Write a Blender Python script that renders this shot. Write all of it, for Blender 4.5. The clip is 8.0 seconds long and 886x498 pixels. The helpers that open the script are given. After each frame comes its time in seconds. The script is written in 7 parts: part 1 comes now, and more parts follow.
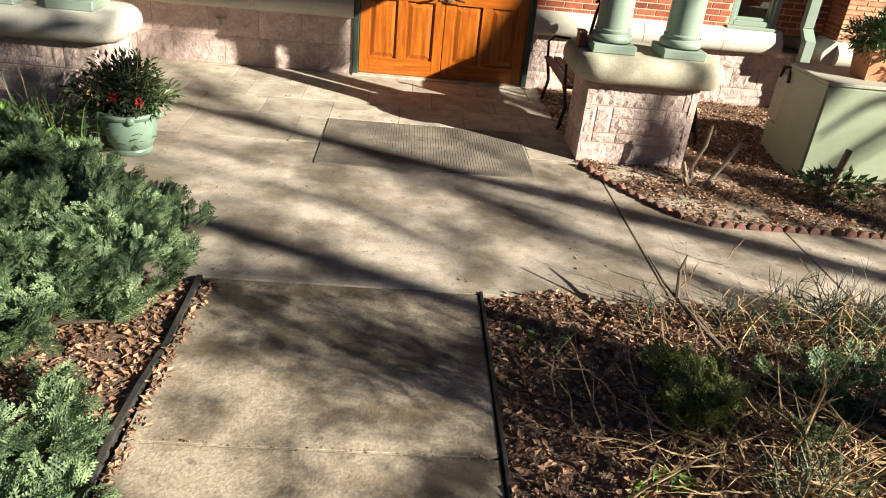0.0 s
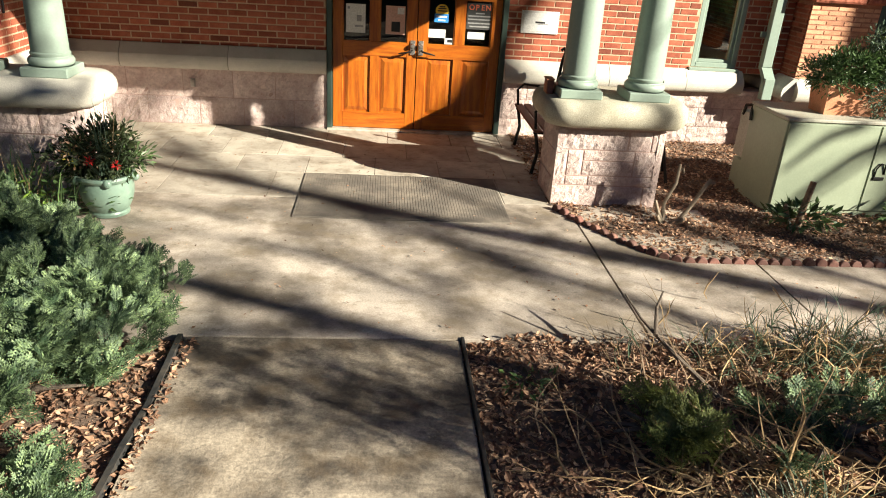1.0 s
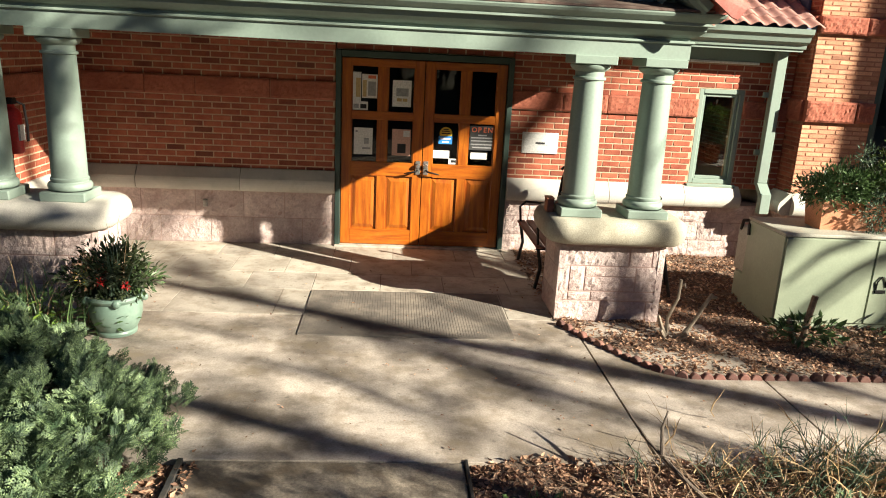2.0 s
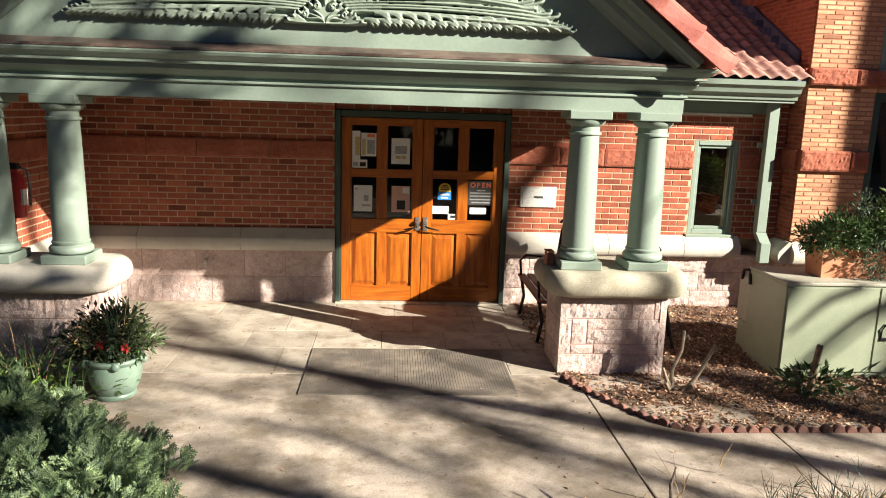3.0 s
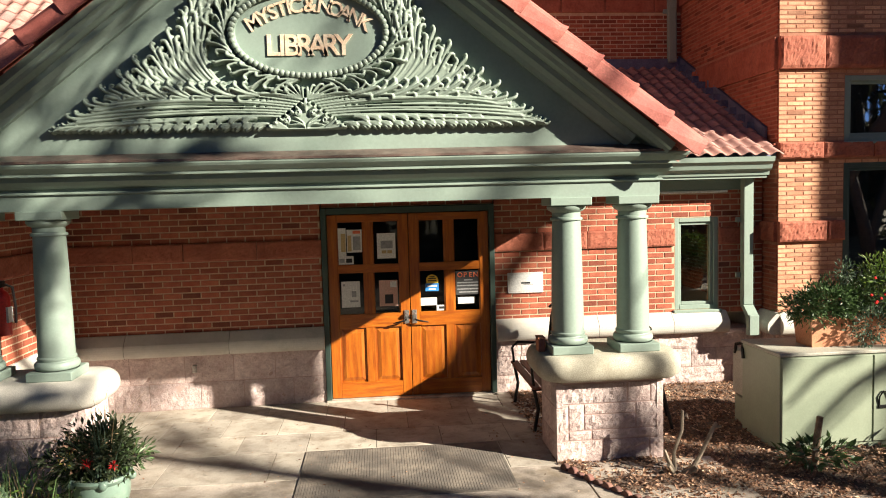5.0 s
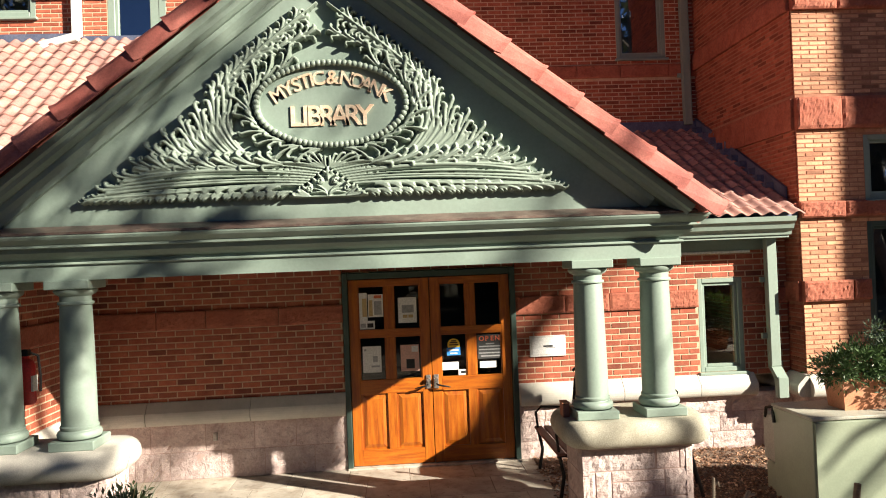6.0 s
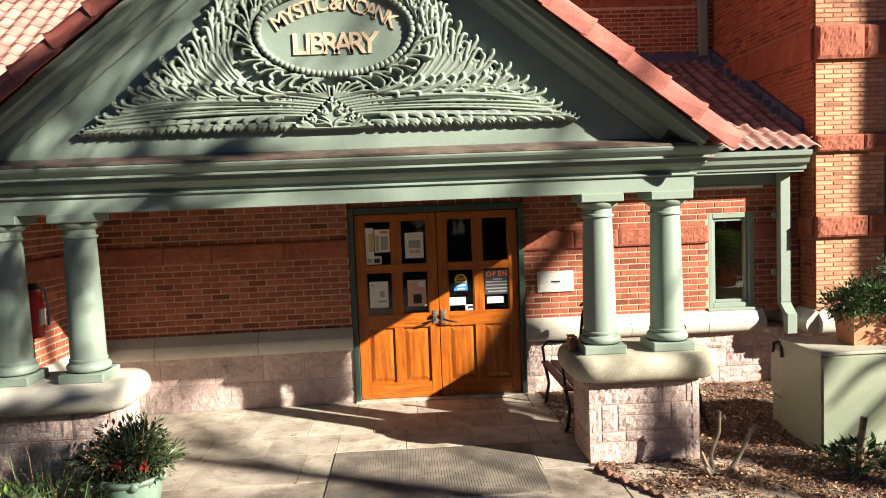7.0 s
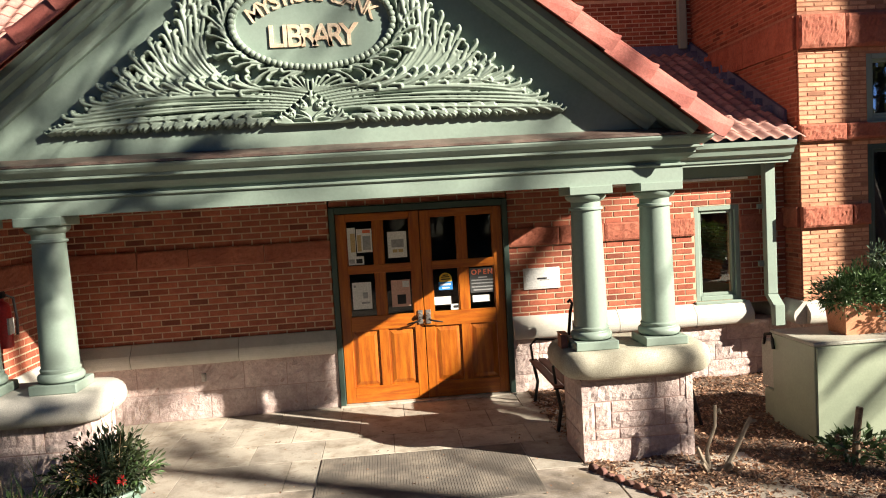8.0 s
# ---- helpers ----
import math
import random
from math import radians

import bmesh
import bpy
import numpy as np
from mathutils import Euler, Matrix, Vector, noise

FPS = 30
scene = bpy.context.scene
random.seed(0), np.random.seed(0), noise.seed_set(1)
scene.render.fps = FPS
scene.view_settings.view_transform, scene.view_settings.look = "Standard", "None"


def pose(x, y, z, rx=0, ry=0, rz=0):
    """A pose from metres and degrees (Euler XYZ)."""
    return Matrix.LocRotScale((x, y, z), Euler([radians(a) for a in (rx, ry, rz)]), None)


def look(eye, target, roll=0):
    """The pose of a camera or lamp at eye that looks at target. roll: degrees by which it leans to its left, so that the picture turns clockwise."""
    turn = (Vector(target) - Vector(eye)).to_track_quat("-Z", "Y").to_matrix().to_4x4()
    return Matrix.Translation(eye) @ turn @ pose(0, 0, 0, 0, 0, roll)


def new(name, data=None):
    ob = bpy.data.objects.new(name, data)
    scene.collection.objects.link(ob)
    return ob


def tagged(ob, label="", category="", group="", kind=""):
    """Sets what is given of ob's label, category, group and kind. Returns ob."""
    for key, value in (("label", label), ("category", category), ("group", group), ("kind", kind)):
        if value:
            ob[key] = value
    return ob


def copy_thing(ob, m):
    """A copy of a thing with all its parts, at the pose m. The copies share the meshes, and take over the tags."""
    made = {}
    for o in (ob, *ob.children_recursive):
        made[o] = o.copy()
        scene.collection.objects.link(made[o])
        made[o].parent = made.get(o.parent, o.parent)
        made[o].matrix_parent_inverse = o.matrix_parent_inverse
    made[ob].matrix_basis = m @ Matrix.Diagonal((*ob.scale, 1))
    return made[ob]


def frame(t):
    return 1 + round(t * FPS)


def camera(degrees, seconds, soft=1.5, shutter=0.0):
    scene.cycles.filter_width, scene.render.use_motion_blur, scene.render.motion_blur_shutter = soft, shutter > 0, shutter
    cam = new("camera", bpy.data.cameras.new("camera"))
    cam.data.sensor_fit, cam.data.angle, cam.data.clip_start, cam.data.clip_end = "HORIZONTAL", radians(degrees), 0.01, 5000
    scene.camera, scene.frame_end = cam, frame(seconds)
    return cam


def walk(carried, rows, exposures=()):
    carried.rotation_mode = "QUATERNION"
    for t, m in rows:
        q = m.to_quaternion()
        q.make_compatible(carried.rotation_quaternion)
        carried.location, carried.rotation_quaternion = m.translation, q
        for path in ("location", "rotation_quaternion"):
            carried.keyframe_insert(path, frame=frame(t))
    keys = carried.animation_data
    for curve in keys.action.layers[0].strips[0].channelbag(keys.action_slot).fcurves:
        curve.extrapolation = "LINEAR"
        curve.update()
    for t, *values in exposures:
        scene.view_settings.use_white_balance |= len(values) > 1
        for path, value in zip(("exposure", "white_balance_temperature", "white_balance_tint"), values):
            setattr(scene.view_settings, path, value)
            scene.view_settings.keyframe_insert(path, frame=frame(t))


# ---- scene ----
cam = camera(62.7, 8.0, 1.0)
PATH = [
    (0, (-0.386, -8.214, 2.148), (-0.251, -6.447, 1.221), 5.9),
    (0.5, (-0.389, -8.195, 2.152), (-0.191, -6.442, 1.21), 3.5),
    (1, (-0.372, -8.258, 2.166), (-0.193, -6.436, 1.361), 3.8),
    (1.5, (-0.373, -8.314, 2.235), (-0.194, -6.401, 1.678), 3.9),
    (1.7, (-0.355, -8.303, 2.238), (-0.187, -6.386, 1.691), 3.6),
    (2.8, (-0.336, -8.291, 2.291), (-0.208, -6.335, 1.892), 1.9),
    (3, (-0.334, -8.292, 2.263), (-0.194, -6.334, 1.882), 1.8),
    (3.5, (-0.332, -8.298, 2.27), (-0.171, -6.34, 1.892), 0.6),
    (4, (-0.335, -8.306, 2.278), (-0.165, -6.337, 1.971), -0.1),
    (4.5, (-0.34, -8.311, 2.293), (-0.155, -6.331, 2.079), -0.5),
    (5, (-0.333, -8.305, 2.31), (-0.159, -6.318, 2.166), -1.5),
    (5.2, (-0.325, -8.319, 2.337), (-0.176, -6.328, 2.228), -1.9),
    (6.3, (-0.345, -8.316, 2.329), (-0.241, -6.319, 2.374), -2.4),
    (6.5, (-0.336, -8.305, 2.326), (-0.259, -6.307, 2.315), -2.7),
    (7, (-0.338, -8.225, 2.289), (-0.239, -6.232, 2.149), -2.2),
    (7.5, (-0.374, -8.183, 2.284), (-0.259, -6.187, 2.247), -3.3),
    (8, (-0.397, -8.05, 2.235), (-0.237, -6.061, 2.099), -3.3),
]
walk(cam, [(t, look(eye, target, roll)) for t, eye, target, roll in PATH], [(0.0, 1.70, 6500, 5), (1.5, 1.86, 6500, 5), (3.0, 1.76, 6500, 9), (8.0, 1.80, 6500, 9)])

# ---- light ----
SUN = Vector((-1.615, 1.0, -0.875)).normalized()
world = bpy.data.worlds.new("sky")
scene.world = world
world.use_nodes = True
wt = world.node_tree
sky = wt.nodes.new("ShaderNodeTexSky")
sky.sky_type, sky.sun_disc = "NISHITA", False
sky.air_density, sky.dust_density, sky.ozone_density, sky.altitude = 0.30, 0.1, 4.0, 3500
sky.sun_elevation, sky.sun_rotation = math.asin(-SUN.z), math.atan2(-SUN.x, -SUN.y)
wt.links.new(sky.outputs[0], wt.nodes["Background"].inputs[0])
wt.nodes["Background"].inputs[1].default_value = 0.066
sun_data = bpy.data.lights.new("sun", "SUN")
sun_data.energy, sun_data.angle, sun_data.color = 5.0, radians(0.6), (1.0, 0.91, 0.77)
sun = new("sun", sun_data)
sun.matrix_world = look((20, -12, 20), Vector((20, -12, 20)) + SUN)


# ---- materials ----
def ramp(nt, value, stops):
    r = nt.nodes.new("ShaderNodeValToRGB")
    while len(r.color_ramp.elements) < len(stops):
        r.color_ramp.elements.new(0.5)
    for e, (p, c) in zip(r.color_ramp.elements, stops):
        e.position, e.color = p, (*c, 1)
    nt.links.new(value, r.inputs[0])
    return r.outputs[0]


def noise_tex(nt, vec, scale, detail=5.0, rough=0.6):
    n = nt.nodes.new("ShaderNodeTexNoise")
    n.inputs["Scale"].default_value, n.inputs["Detail"].default_value, n.inputs["Roughness"].default_value = scale, detail, rough
    nt.links.new(vec, n.inputs["Vector"])
    return n.outputs["Fac"]


def mix(nt, fac, a, b, how="MIX"):
    m = nt.nodes.new("ShaderNodeMix")
    m.data_type, m.blend_type = "RGBA", how
    for sock, v in ((m.inputs[0], fac), (m.inputs[6], a), (m.inputs[7], b)):
        if hasattr(v, "is_linked"):
            nt.links.new(v, sock)
        elif isinstance(v, tuple):
            sock.default_value = (*v, 1)
        else:
            sock.default_value = v
    return m.outputs[2]


def surf(name, c1, c2, scale=4.0, rough=0.7, bump=0.3, fine=60.0, depth=0.004, metal=0.0, dirt=None, dirt_scale=1.2, dirt_amount=0.5,
         pieces="", spread=None, stretch=(1, 1, 1), gloss=0.5, grit=0.55, specks=0.0, edge=(0.32, 0.68)):
    """A procedural surface: two colours mixed by coarse noise, fine grain, stains, relief, and a change from piece to piece."""
    m = bpy.data.materials.new(name)
    m.use_nodes = True
    nt = m.node_tree
    b = nt.nodes["Principled BSDF"]
    geo = nt.nodes.new("ShaderNodeNewGeometry")
    mp = nt.nodes.new("ShaderNodeMapping")
    mp.inputs["Scale"].default_value = stretch
    nt.links.new(geo.outputs["Position"], mp.inputs[0])
    vec = mp.outputs[0]
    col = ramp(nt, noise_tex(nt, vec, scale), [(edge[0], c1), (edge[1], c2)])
    grain = noise_tex(nt, vec, fine, 4.0, 0.7)
    col = mix(nt, grit, col, ramp(nt, grain, [(0.3, (0.55, 0.55, 0.55)), (0.7, (1.3, 1.3, 1.3))]), "MULTIPLY")
    if dirt:
        spots = ramp(nt, noise_tex(nt, vec, dirt_scale, 6.0, 0.65), [(0.48, (0, 0, 0)), (0.68, (dirt_amount,) * 3)])
        col = mix(nt, spots, col, dirt)
    if specks:
        dots = ramp(nt, noise_tex(nt, vec, 13.0, 3.0, 0.5), [(0.63, (0, 0, 0)), (0.70, (specks,) * 3)])
        col = mix(nt, dots, col, (0.07, 0.058, 0.045))
    if pieces:
        if pieces == "object":
            rnd = nt.nodes.new("ShaderNodeObjectInfo").outputs["Random"]
        else:
            rnd = geo.outputs["Random Per Island"]
        stops = spread or [(0.0, (0.6, 0.6, 0.6)), (0.5, (1, 1, 1)), (1.0, (1.35, 1.3, 1.25))]
        col = mix(nt, 1.0, col, ramp(nt, rnd, stops), "MULTIPLY")
    nt.links.new(col, b.inputs["Base Color"])
    b.inputs["Roughness"].default_value, b.inputs["Metallic"].default_value = rough, metal
    b.inputs["Specular IOR Level"].default_value = gloss
    if bump:
        bn = nt.nodes.new("ShaderNodeBump")
        bn.inputs["Strength"].default_value, bn.inputs["Distance"].default_value = bump, depth
        nt.links.new(grain, bn.inputs["Height"])
        nt.links.new(bn.outputs[0], b.inputs["Normal"])
    return m


BRICK_SPREAD = [(0.0, (0.45, 0.40, 0.38)), (0.12, (0.8, 0.75, 0.7)), (0.55, (1.0, 1.0, 1.0)), (1.0, (1.25, 1.3, 1.25))]
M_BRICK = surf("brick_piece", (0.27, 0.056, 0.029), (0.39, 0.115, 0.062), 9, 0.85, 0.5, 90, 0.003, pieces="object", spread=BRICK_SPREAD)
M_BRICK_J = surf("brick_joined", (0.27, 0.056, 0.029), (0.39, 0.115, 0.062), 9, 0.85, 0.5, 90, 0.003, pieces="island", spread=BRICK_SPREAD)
# Tower front: the glare of the sun is put into this paler brick.
M_BRICK_T = surf("sunlit_tower_brick", (0.49, 0.225, 0.128), (0.62, 0.345, 0.205), 9, 0.85, 0.5, 90, 0.003, pieces="island", spread=BRICK_SPREAD)
M_BRICK_TO = surf("sunlit_tower_brick_piece", (0.49, 0.225, 0.128), (0.62, 0.345, 0.205), 9, 0.85, 0.5, 90, 0.003, pieces="object", spread=BRICK_SPREAD)
M_MORTAR = surf("mortar", (0.48, 0.325, 0.21), (0.59, 0.425, 0.295), 12, 0.95, 0.4, 150, 0.002)
M_MORTAR_T = surf("red_tower_mortar", (0.32, 0.135, 0.08), (0.42, 0.20, 0.125), 12, 0.95, 0.4, 150, 0.002)
M_SANDSTONE = surf("red_sandstone", (0.28, 0.075, 0.042), (0.39, 0.125, 0.072), 6, 0.9, 0.6, 35, 0.008, dirt=(0.18, 0.05, 0.035), dirt_scale=4, dirt_amount=0.3)
M_GRANITE = surf("pink_granite", (0.46, 0.355, 0.33), (0.62, 0.52, 0.485), 9, 0.85, 0.8, 30, 0.02, dirt=(0.44, 0.31, 0.28), dirt_scale=6, dirt_amount=0.35, grit=0.5, pieces="object",
                 spread=[(0, (0.8, 0.78, 0.78)), (1, (1.12, 1.08, 1.05))])
M_PINKMORTAR = surf("pink_mortar", (0.40, 0.27, 0.24), (0.47, 0.34, 0.30), 14, 0.95, 0.4, 120, 0.002)
M_CAP = surf("weathered_cap_stone", (0.34, 0.31, 0.235), (0.46, 0.43, 0.34), 4, 0.85, 0.6, 110, 0.004, dirt=(0.24, 0.22, 0.15), dirt_scale=3.5, dirt_amount=0.5, grit=0.8)
M_LIMESTONE = surf("grey_limestone", (0.46, 0.43, 0.375), (0.60, 0.57, 0.50), 3, 0.85, 0.35, 120, 0.003, dirt=(0.28, 0.27, 0.22), dirt_scale=6, dirt_amount=0.45)
M_GREEN = surf("sage_green_paint", (0.205, 0.268, 0.222), (0.245, 0.308, 0.26), 3, 0.5, 0.15, 40, 0.002, dirt=(0.15, 0.185, 0.155), dirt_scale=3, dirt_amount=0.35, grit=0.18)
M_DARKGREEN = surf("dark_green_paint", (0.030, 0.055, 0.045), (0.045, 0.075, 0.06), 5, 0.5, 0.15, 60, 0.002, grit=0.18)
M_CARVED = surf("carved_green_paint", (0.20, 0.252, 0.205), (0.25, 0.302, 0.25), 8, 0.5, 0.15, 60, 0.002, grit=0.18)
M_COPPER = surf("weathered_copper", (0.10, 0.066, 0.056), (0.20, 0.135, 0.11), 5, 0.4, 0.3, 60, 0.002, metal=0.3, dirt=(0.38, 0.33, 0.27), dirt_scale=9, dirt_amount=0.35)
M_CONCRETE = surf("concrete", (0.16, 0.132, 0.104), (0.535, 0.462, 0.390), 1.4, 0.8, 0.5, 75, 0.004, dirt=(0.18, 0.14, 0.09), dirt_scale=4.2, dirt_amount=0.7, grit=0.6, specks=0.35, edge=(0.38, 0.60))
# Damp and stained; tree shade over the near slabs is in the colour too.
M_WALKWAY = surf("damp_shaded_concrete", (0.07, 0.058, 0.047), (0.385, 0.325, 0.25), 2.4, 0.7, 0.7, 55, 0.006, dirt=(0.12, 0.085, 0.05), dirt_scale=5.0, dirt_amount=0.7, grit=0.85, specks=0.5, edge=(0.39, 0.60))
M_FLAG = surf("flagstone", (0.36, 0.325, 0.27), (0.52, 0.475, 0.40), 2.0, 0.75, 0.3, 90, 0.003, dirt=(0.21, 0.17, 0.125), dirt_scale=5, dirt_amount=0.75, pieces="object", edge=(0.38, 0.62), specks=0.4,
              spread=[(0, (0.82, 0.8, 0.8)), (1, (1.1, 1.08, 1.06))])
M_SOIL = surf("mulch_soil", (0.10, 0.065, 0.048), (0.19, 0.13, 0.09), 9, 0.95, 1.0, 45, 0.02)
M_LAWN = surf("dry_ground", (0.07, 0.065, 0.03), (0.12, 0.10, 0.055), 3, 0.95, 0.8, 30, 0.02)
M_DOORWOOD = surf("orange_varnished_oak", (0.31, 0.066, 0.005), (0.46, 0.142, 0.012), 5, 0.36, 0.12, 60, 0.0015, stretch=(6, 6, 0.6), dirt=(0.17, 0.034, 0.005), dirt_scale=3.0, dirt_amount=0.7)
M_DOORWOOD_H = surf("orange_varnished_oak_rail", (0.31, 0.066, 0.005), (0.46, 0.142, 0.012), 5, 0.36, 0.12, 60, 0.0015, stretch=(0.6, 6, 6), dirt=(0.17, 0.034, 0.005), dirt_scale=3.0, dirt_amount=0.7)
M_TILE = surf("clay_roof_tile", (0.34, 0.165, 0.135), (0.48, 0.28, 0.235), 5, 0.8, 0.4, 60, 0.004, dirt=(0.22, 0.10, 0.085), dirt_scale=4, dirt_amount=0.5, pieces="object",
              spread=[(0, (0.7, 0.68, 0.7)), (1, (1.2, 1.15, 1.1))])
M_RIDGE = surf("red_rake_tile", (0.36, 0.093, 0.074), (0.47, 0.16, 0.125), 4, 0.75, 0.4, 60, 0.004, dirt=(0.25, 0.07, 0.05), dirt_scale=5, dirt_amount=0.5, pieces="object",
               spread=[(0, (0.8, 0.75, 0.75)), (1, (1.2, 1.2, 1.15))])
M_LEAD = surf("blue_grey_flashing", (0.10, 0.12, 0.19), (0.17, 0.19, 0.27), 6, 0.5, 0.2, 40, 0.002, metal=0.4)
M_IRON = surf("black_iron", (0.012, 0.012, 0.013), (0.03, 0.028, 0.026), 20, 0.45, 0.2, 100, 0.001, metal=0.6)
M_STEEL = surf("worn_steel", (0.45, 0.43, 0.40), (0.62, 0.60, 0.56), 20, 0.3, 0.1, 100, 0.001, metal=0.9)
M_CABINET = surf("pale_green_enamel", (0.24, 0.28, 0.20), (0.30, 0.34, 0.245), 2, 0.45, 0.08, 50, 0.001, dirt=(0.22, 0.25, 0.18), dirt_scale=3, dirt_amount=0.35, grit=0.18)
M_CABTOP = surf("weathered_cabinet_lid", (0.34, 0.33, 0.27), (0.44, 0.43, 0.36), 5, 0.6, 0.2, 60, 0.002, dirt=(0.2, 0.16, 0.11), dirt_scale=5)
M_TERRA = surf("terracotta", (0.48, 0.19, 0.095), (0.58, 0.26, 0.14), 6, 0.8, 0.2, 70, 0.002, dirt=(0.36, 0.2, 0.13), dirt_scale=6)
M_POT = surf("mint_glazed_pot", (0.12, 0.185, 0.145), (0.17, 0.245, 0.195), 4, 0.4, 0.1, 50, 0.001, dirt=(0.25, 0.3, 0.24), dirt_scale=6, grit=0.18)
M_EDGING = surf("black_edging", (0.016, 0.017, 0.018), (0.035, 0.034, 0.033), 10, 0.6, 0.3, 60, 0.002, dirt=(0.10, 0.08, 0.06), dirt_scale=14)
M_SCALLOP = surf("red_edging_brick", (0.13, 0.058, 0.047), (0.21, 0.10, 0.078), 9, 0.9, 0.5, 60, 0.004, pieces="object", dirt=(0.14, 0.08, 0.06), dirt_scale=9)
M_MAT = surf("grey_ribbed_rubber", (0.12, 0.104, 0.088), (0.185, 0.158, 0.13), 3, 0.85, 0.4, 140, 0.002, dirt=(0.3, 0.255, 0.2), dirt_scale=3, dirt_amount=0.6)
M_PAPER = surf("white_paper", (0.70, 0.69, 0.66), (0.76, 0.75, 0.72), 8, 0.7, 0.0)
M_GREYPRINT = surf("grey_print", (0.28, 0.28, 0.28), (0.38, 0.38, 0.38), 20, 0.7, 0.0)
M_BLACKCARD = surf("black_card", (0.012, 0.012, 0.014), (0.02, 0.02, 0.022), 8, 0.6, 0.0)
M_YELLOW = surf("yellow_print", (0.75, 0.48, 0.03), (0.8, 0.52, 0.05), 8, 0.6, 0.0)
M_OCHRE = surf("ochre_print", (0.5, 0.36, 0.16), (0.55, 0.4, 0.2), 8, 0.6, 0.0)
M_BLUE = surf("blue_print", (0.03, 0.22, 0.62), (0.04, 0.26, 0.68), 8, 0.6, 0.0)
M_PEACH = surf("peach_print", (0.62, 0.36, 0.28), (0.68, 0.42, 0.33), 8, 0.6, 0.0)
M_ORANGERED = surf("orange_red_print", (0.72, 0.16, 0.07), (0.76, 0.2, 0.1), 8, 0.6, 0.0)
M_PLAQUE = surf("white_plaque", (0.66, 0.64, 0.60), (0.74, 0.72, 0.68), 3, 0.35, 0.05)
M_WHITE = surf("white_trim_paint", (0.62, 0.62, 0.56), (0.70, 0.70, 0.64), 4, 0.55, 0.1, 60, 0.002)
M_COPPERLETTER = surf("gilded_copper", (0.86, 0.58, 0.38), (0.95, 0.80, 0.60), 9, 0.42, 0.1, 60, 0.001, metal=0.25)
M_RED = surf("red_enamel", (0.50, 0.02, 0.02), (0.58, 0.03, 0.03), 8, 0.35, 0.05)
M_BENCH = surf("red_brown_wood", (0.16, 0.06, 0.04), (0.25, 0.10, 0.065), 5, 0.6, 0.3, 60, 0.002, stretch=(5, 0.6, 5))
M_BARK = surf("grey_bark", (0.085, 0.065, 0.05), (0.16, 0.125, 0.095), 14, 0.95, 1.0, 40, 0.012)
M_TWIG = surf("dry_twig", (0.16, 0.10, 0.065), (0.32, 0.23, 0.15), 9, 0.9, 0.3, 60, 0.003, pieces="object")
M_STRAW = surf("dry_straw", (0.36, 0.24, 0.12), (0.54, 0.39, 0.22), 9, 0.9, 0.2, 60, 0.003, pieces="object")
# Near-black: the shade of the unlit rooms is put into the colour.
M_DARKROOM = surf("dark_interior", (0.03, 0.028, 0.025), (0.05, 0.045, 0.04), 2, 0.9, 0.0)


def leafy(name, c1, c2, rough=0.6, spread=None, scale=3.0, edge=(0.32, 0.68)):
    """Leaves: colour from leaf to leaf, with some light through them."""
    m = surf(name, c1, c2, scale, rough, 0.0, 30, pieces="island", spread=spread, edge=edge)
    nt = m.node_tree
    b = nt.nodes["Principled BSDF"]
    tr = nt.nodes.new("ShaderNodeBsdfTranslucent")
    mx = nt.nodes.new("ShaderNodeMixShader")
    mx.inputs[0].default_value = 0.25
    nt.links.new(b.inputs["Base Color"].links[0].from_socket, tr.inputs[0])
    nt.links.new(b.outputs[0], mx.inputs[1])
    nt.links.new(tr.outputs[0], mx.inputs[2])
    nt.links.new(mx.outputs[0], nt.nodes["Material Output"].inputs[0])
    return m


# Clump-sized noise puts shaded gaps and lit tips into the needle colour.
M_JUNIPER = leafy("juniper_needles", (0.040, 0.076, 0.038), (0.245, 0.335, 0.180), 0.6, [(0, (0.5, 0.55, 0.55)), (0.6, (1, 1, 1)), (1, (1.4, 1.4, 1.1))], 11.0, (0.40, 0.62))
M_OLIVE = leafy("olive_needles", (0.15, 0.19, 0.05), (0.30, 0.33, 0.11))
M_IVY = leafy("dark_green_leaf", (0.05, 0.095, 0.03), (0.10, 0.17, 0.06), 0.45)
M_BRIGHTLEAF = leafy("bright_green_leaf", (0.12, 0.22, 0.03), (0.22, 0.34, 0.06), 0.5)
M_GRASS = leafy("blue_green_grass", (0.08, 0.14, 0.09), (0.16, 0.22, 0.14), 0.5)
M_LITTER = leafy("dead_leaves", (0.31, 0.185, 0.115), (0.54, 0.365, 0.25), 0.8, [(0, (0.25, 0.2, 0.2)), (0.5, (0.75, 0.65, 0.6)), (0.85, (1.15, 1.1, 1.05)), (1, (1.7, 1.8, 1.8))])
M_DARKLEAF = leafy("dark_leaf", (0.030, 0.045, 0.016), (0.055, 0.075, 0.028))
M_WOOD = leafy("dark_wood_leaf", (0.025, 0.035, 0.018), (0.05, 0.055, 0.03))
M_FLOWER_RED = leafy("red_petal", (0.6, 0.02, 0.02), (0.7, 0.04, 0.03))
M_FLOWER_YEL = leafy("yellow_petal", (0.6, 0.5, 0.05), (0.7, 0.6, 0.1))


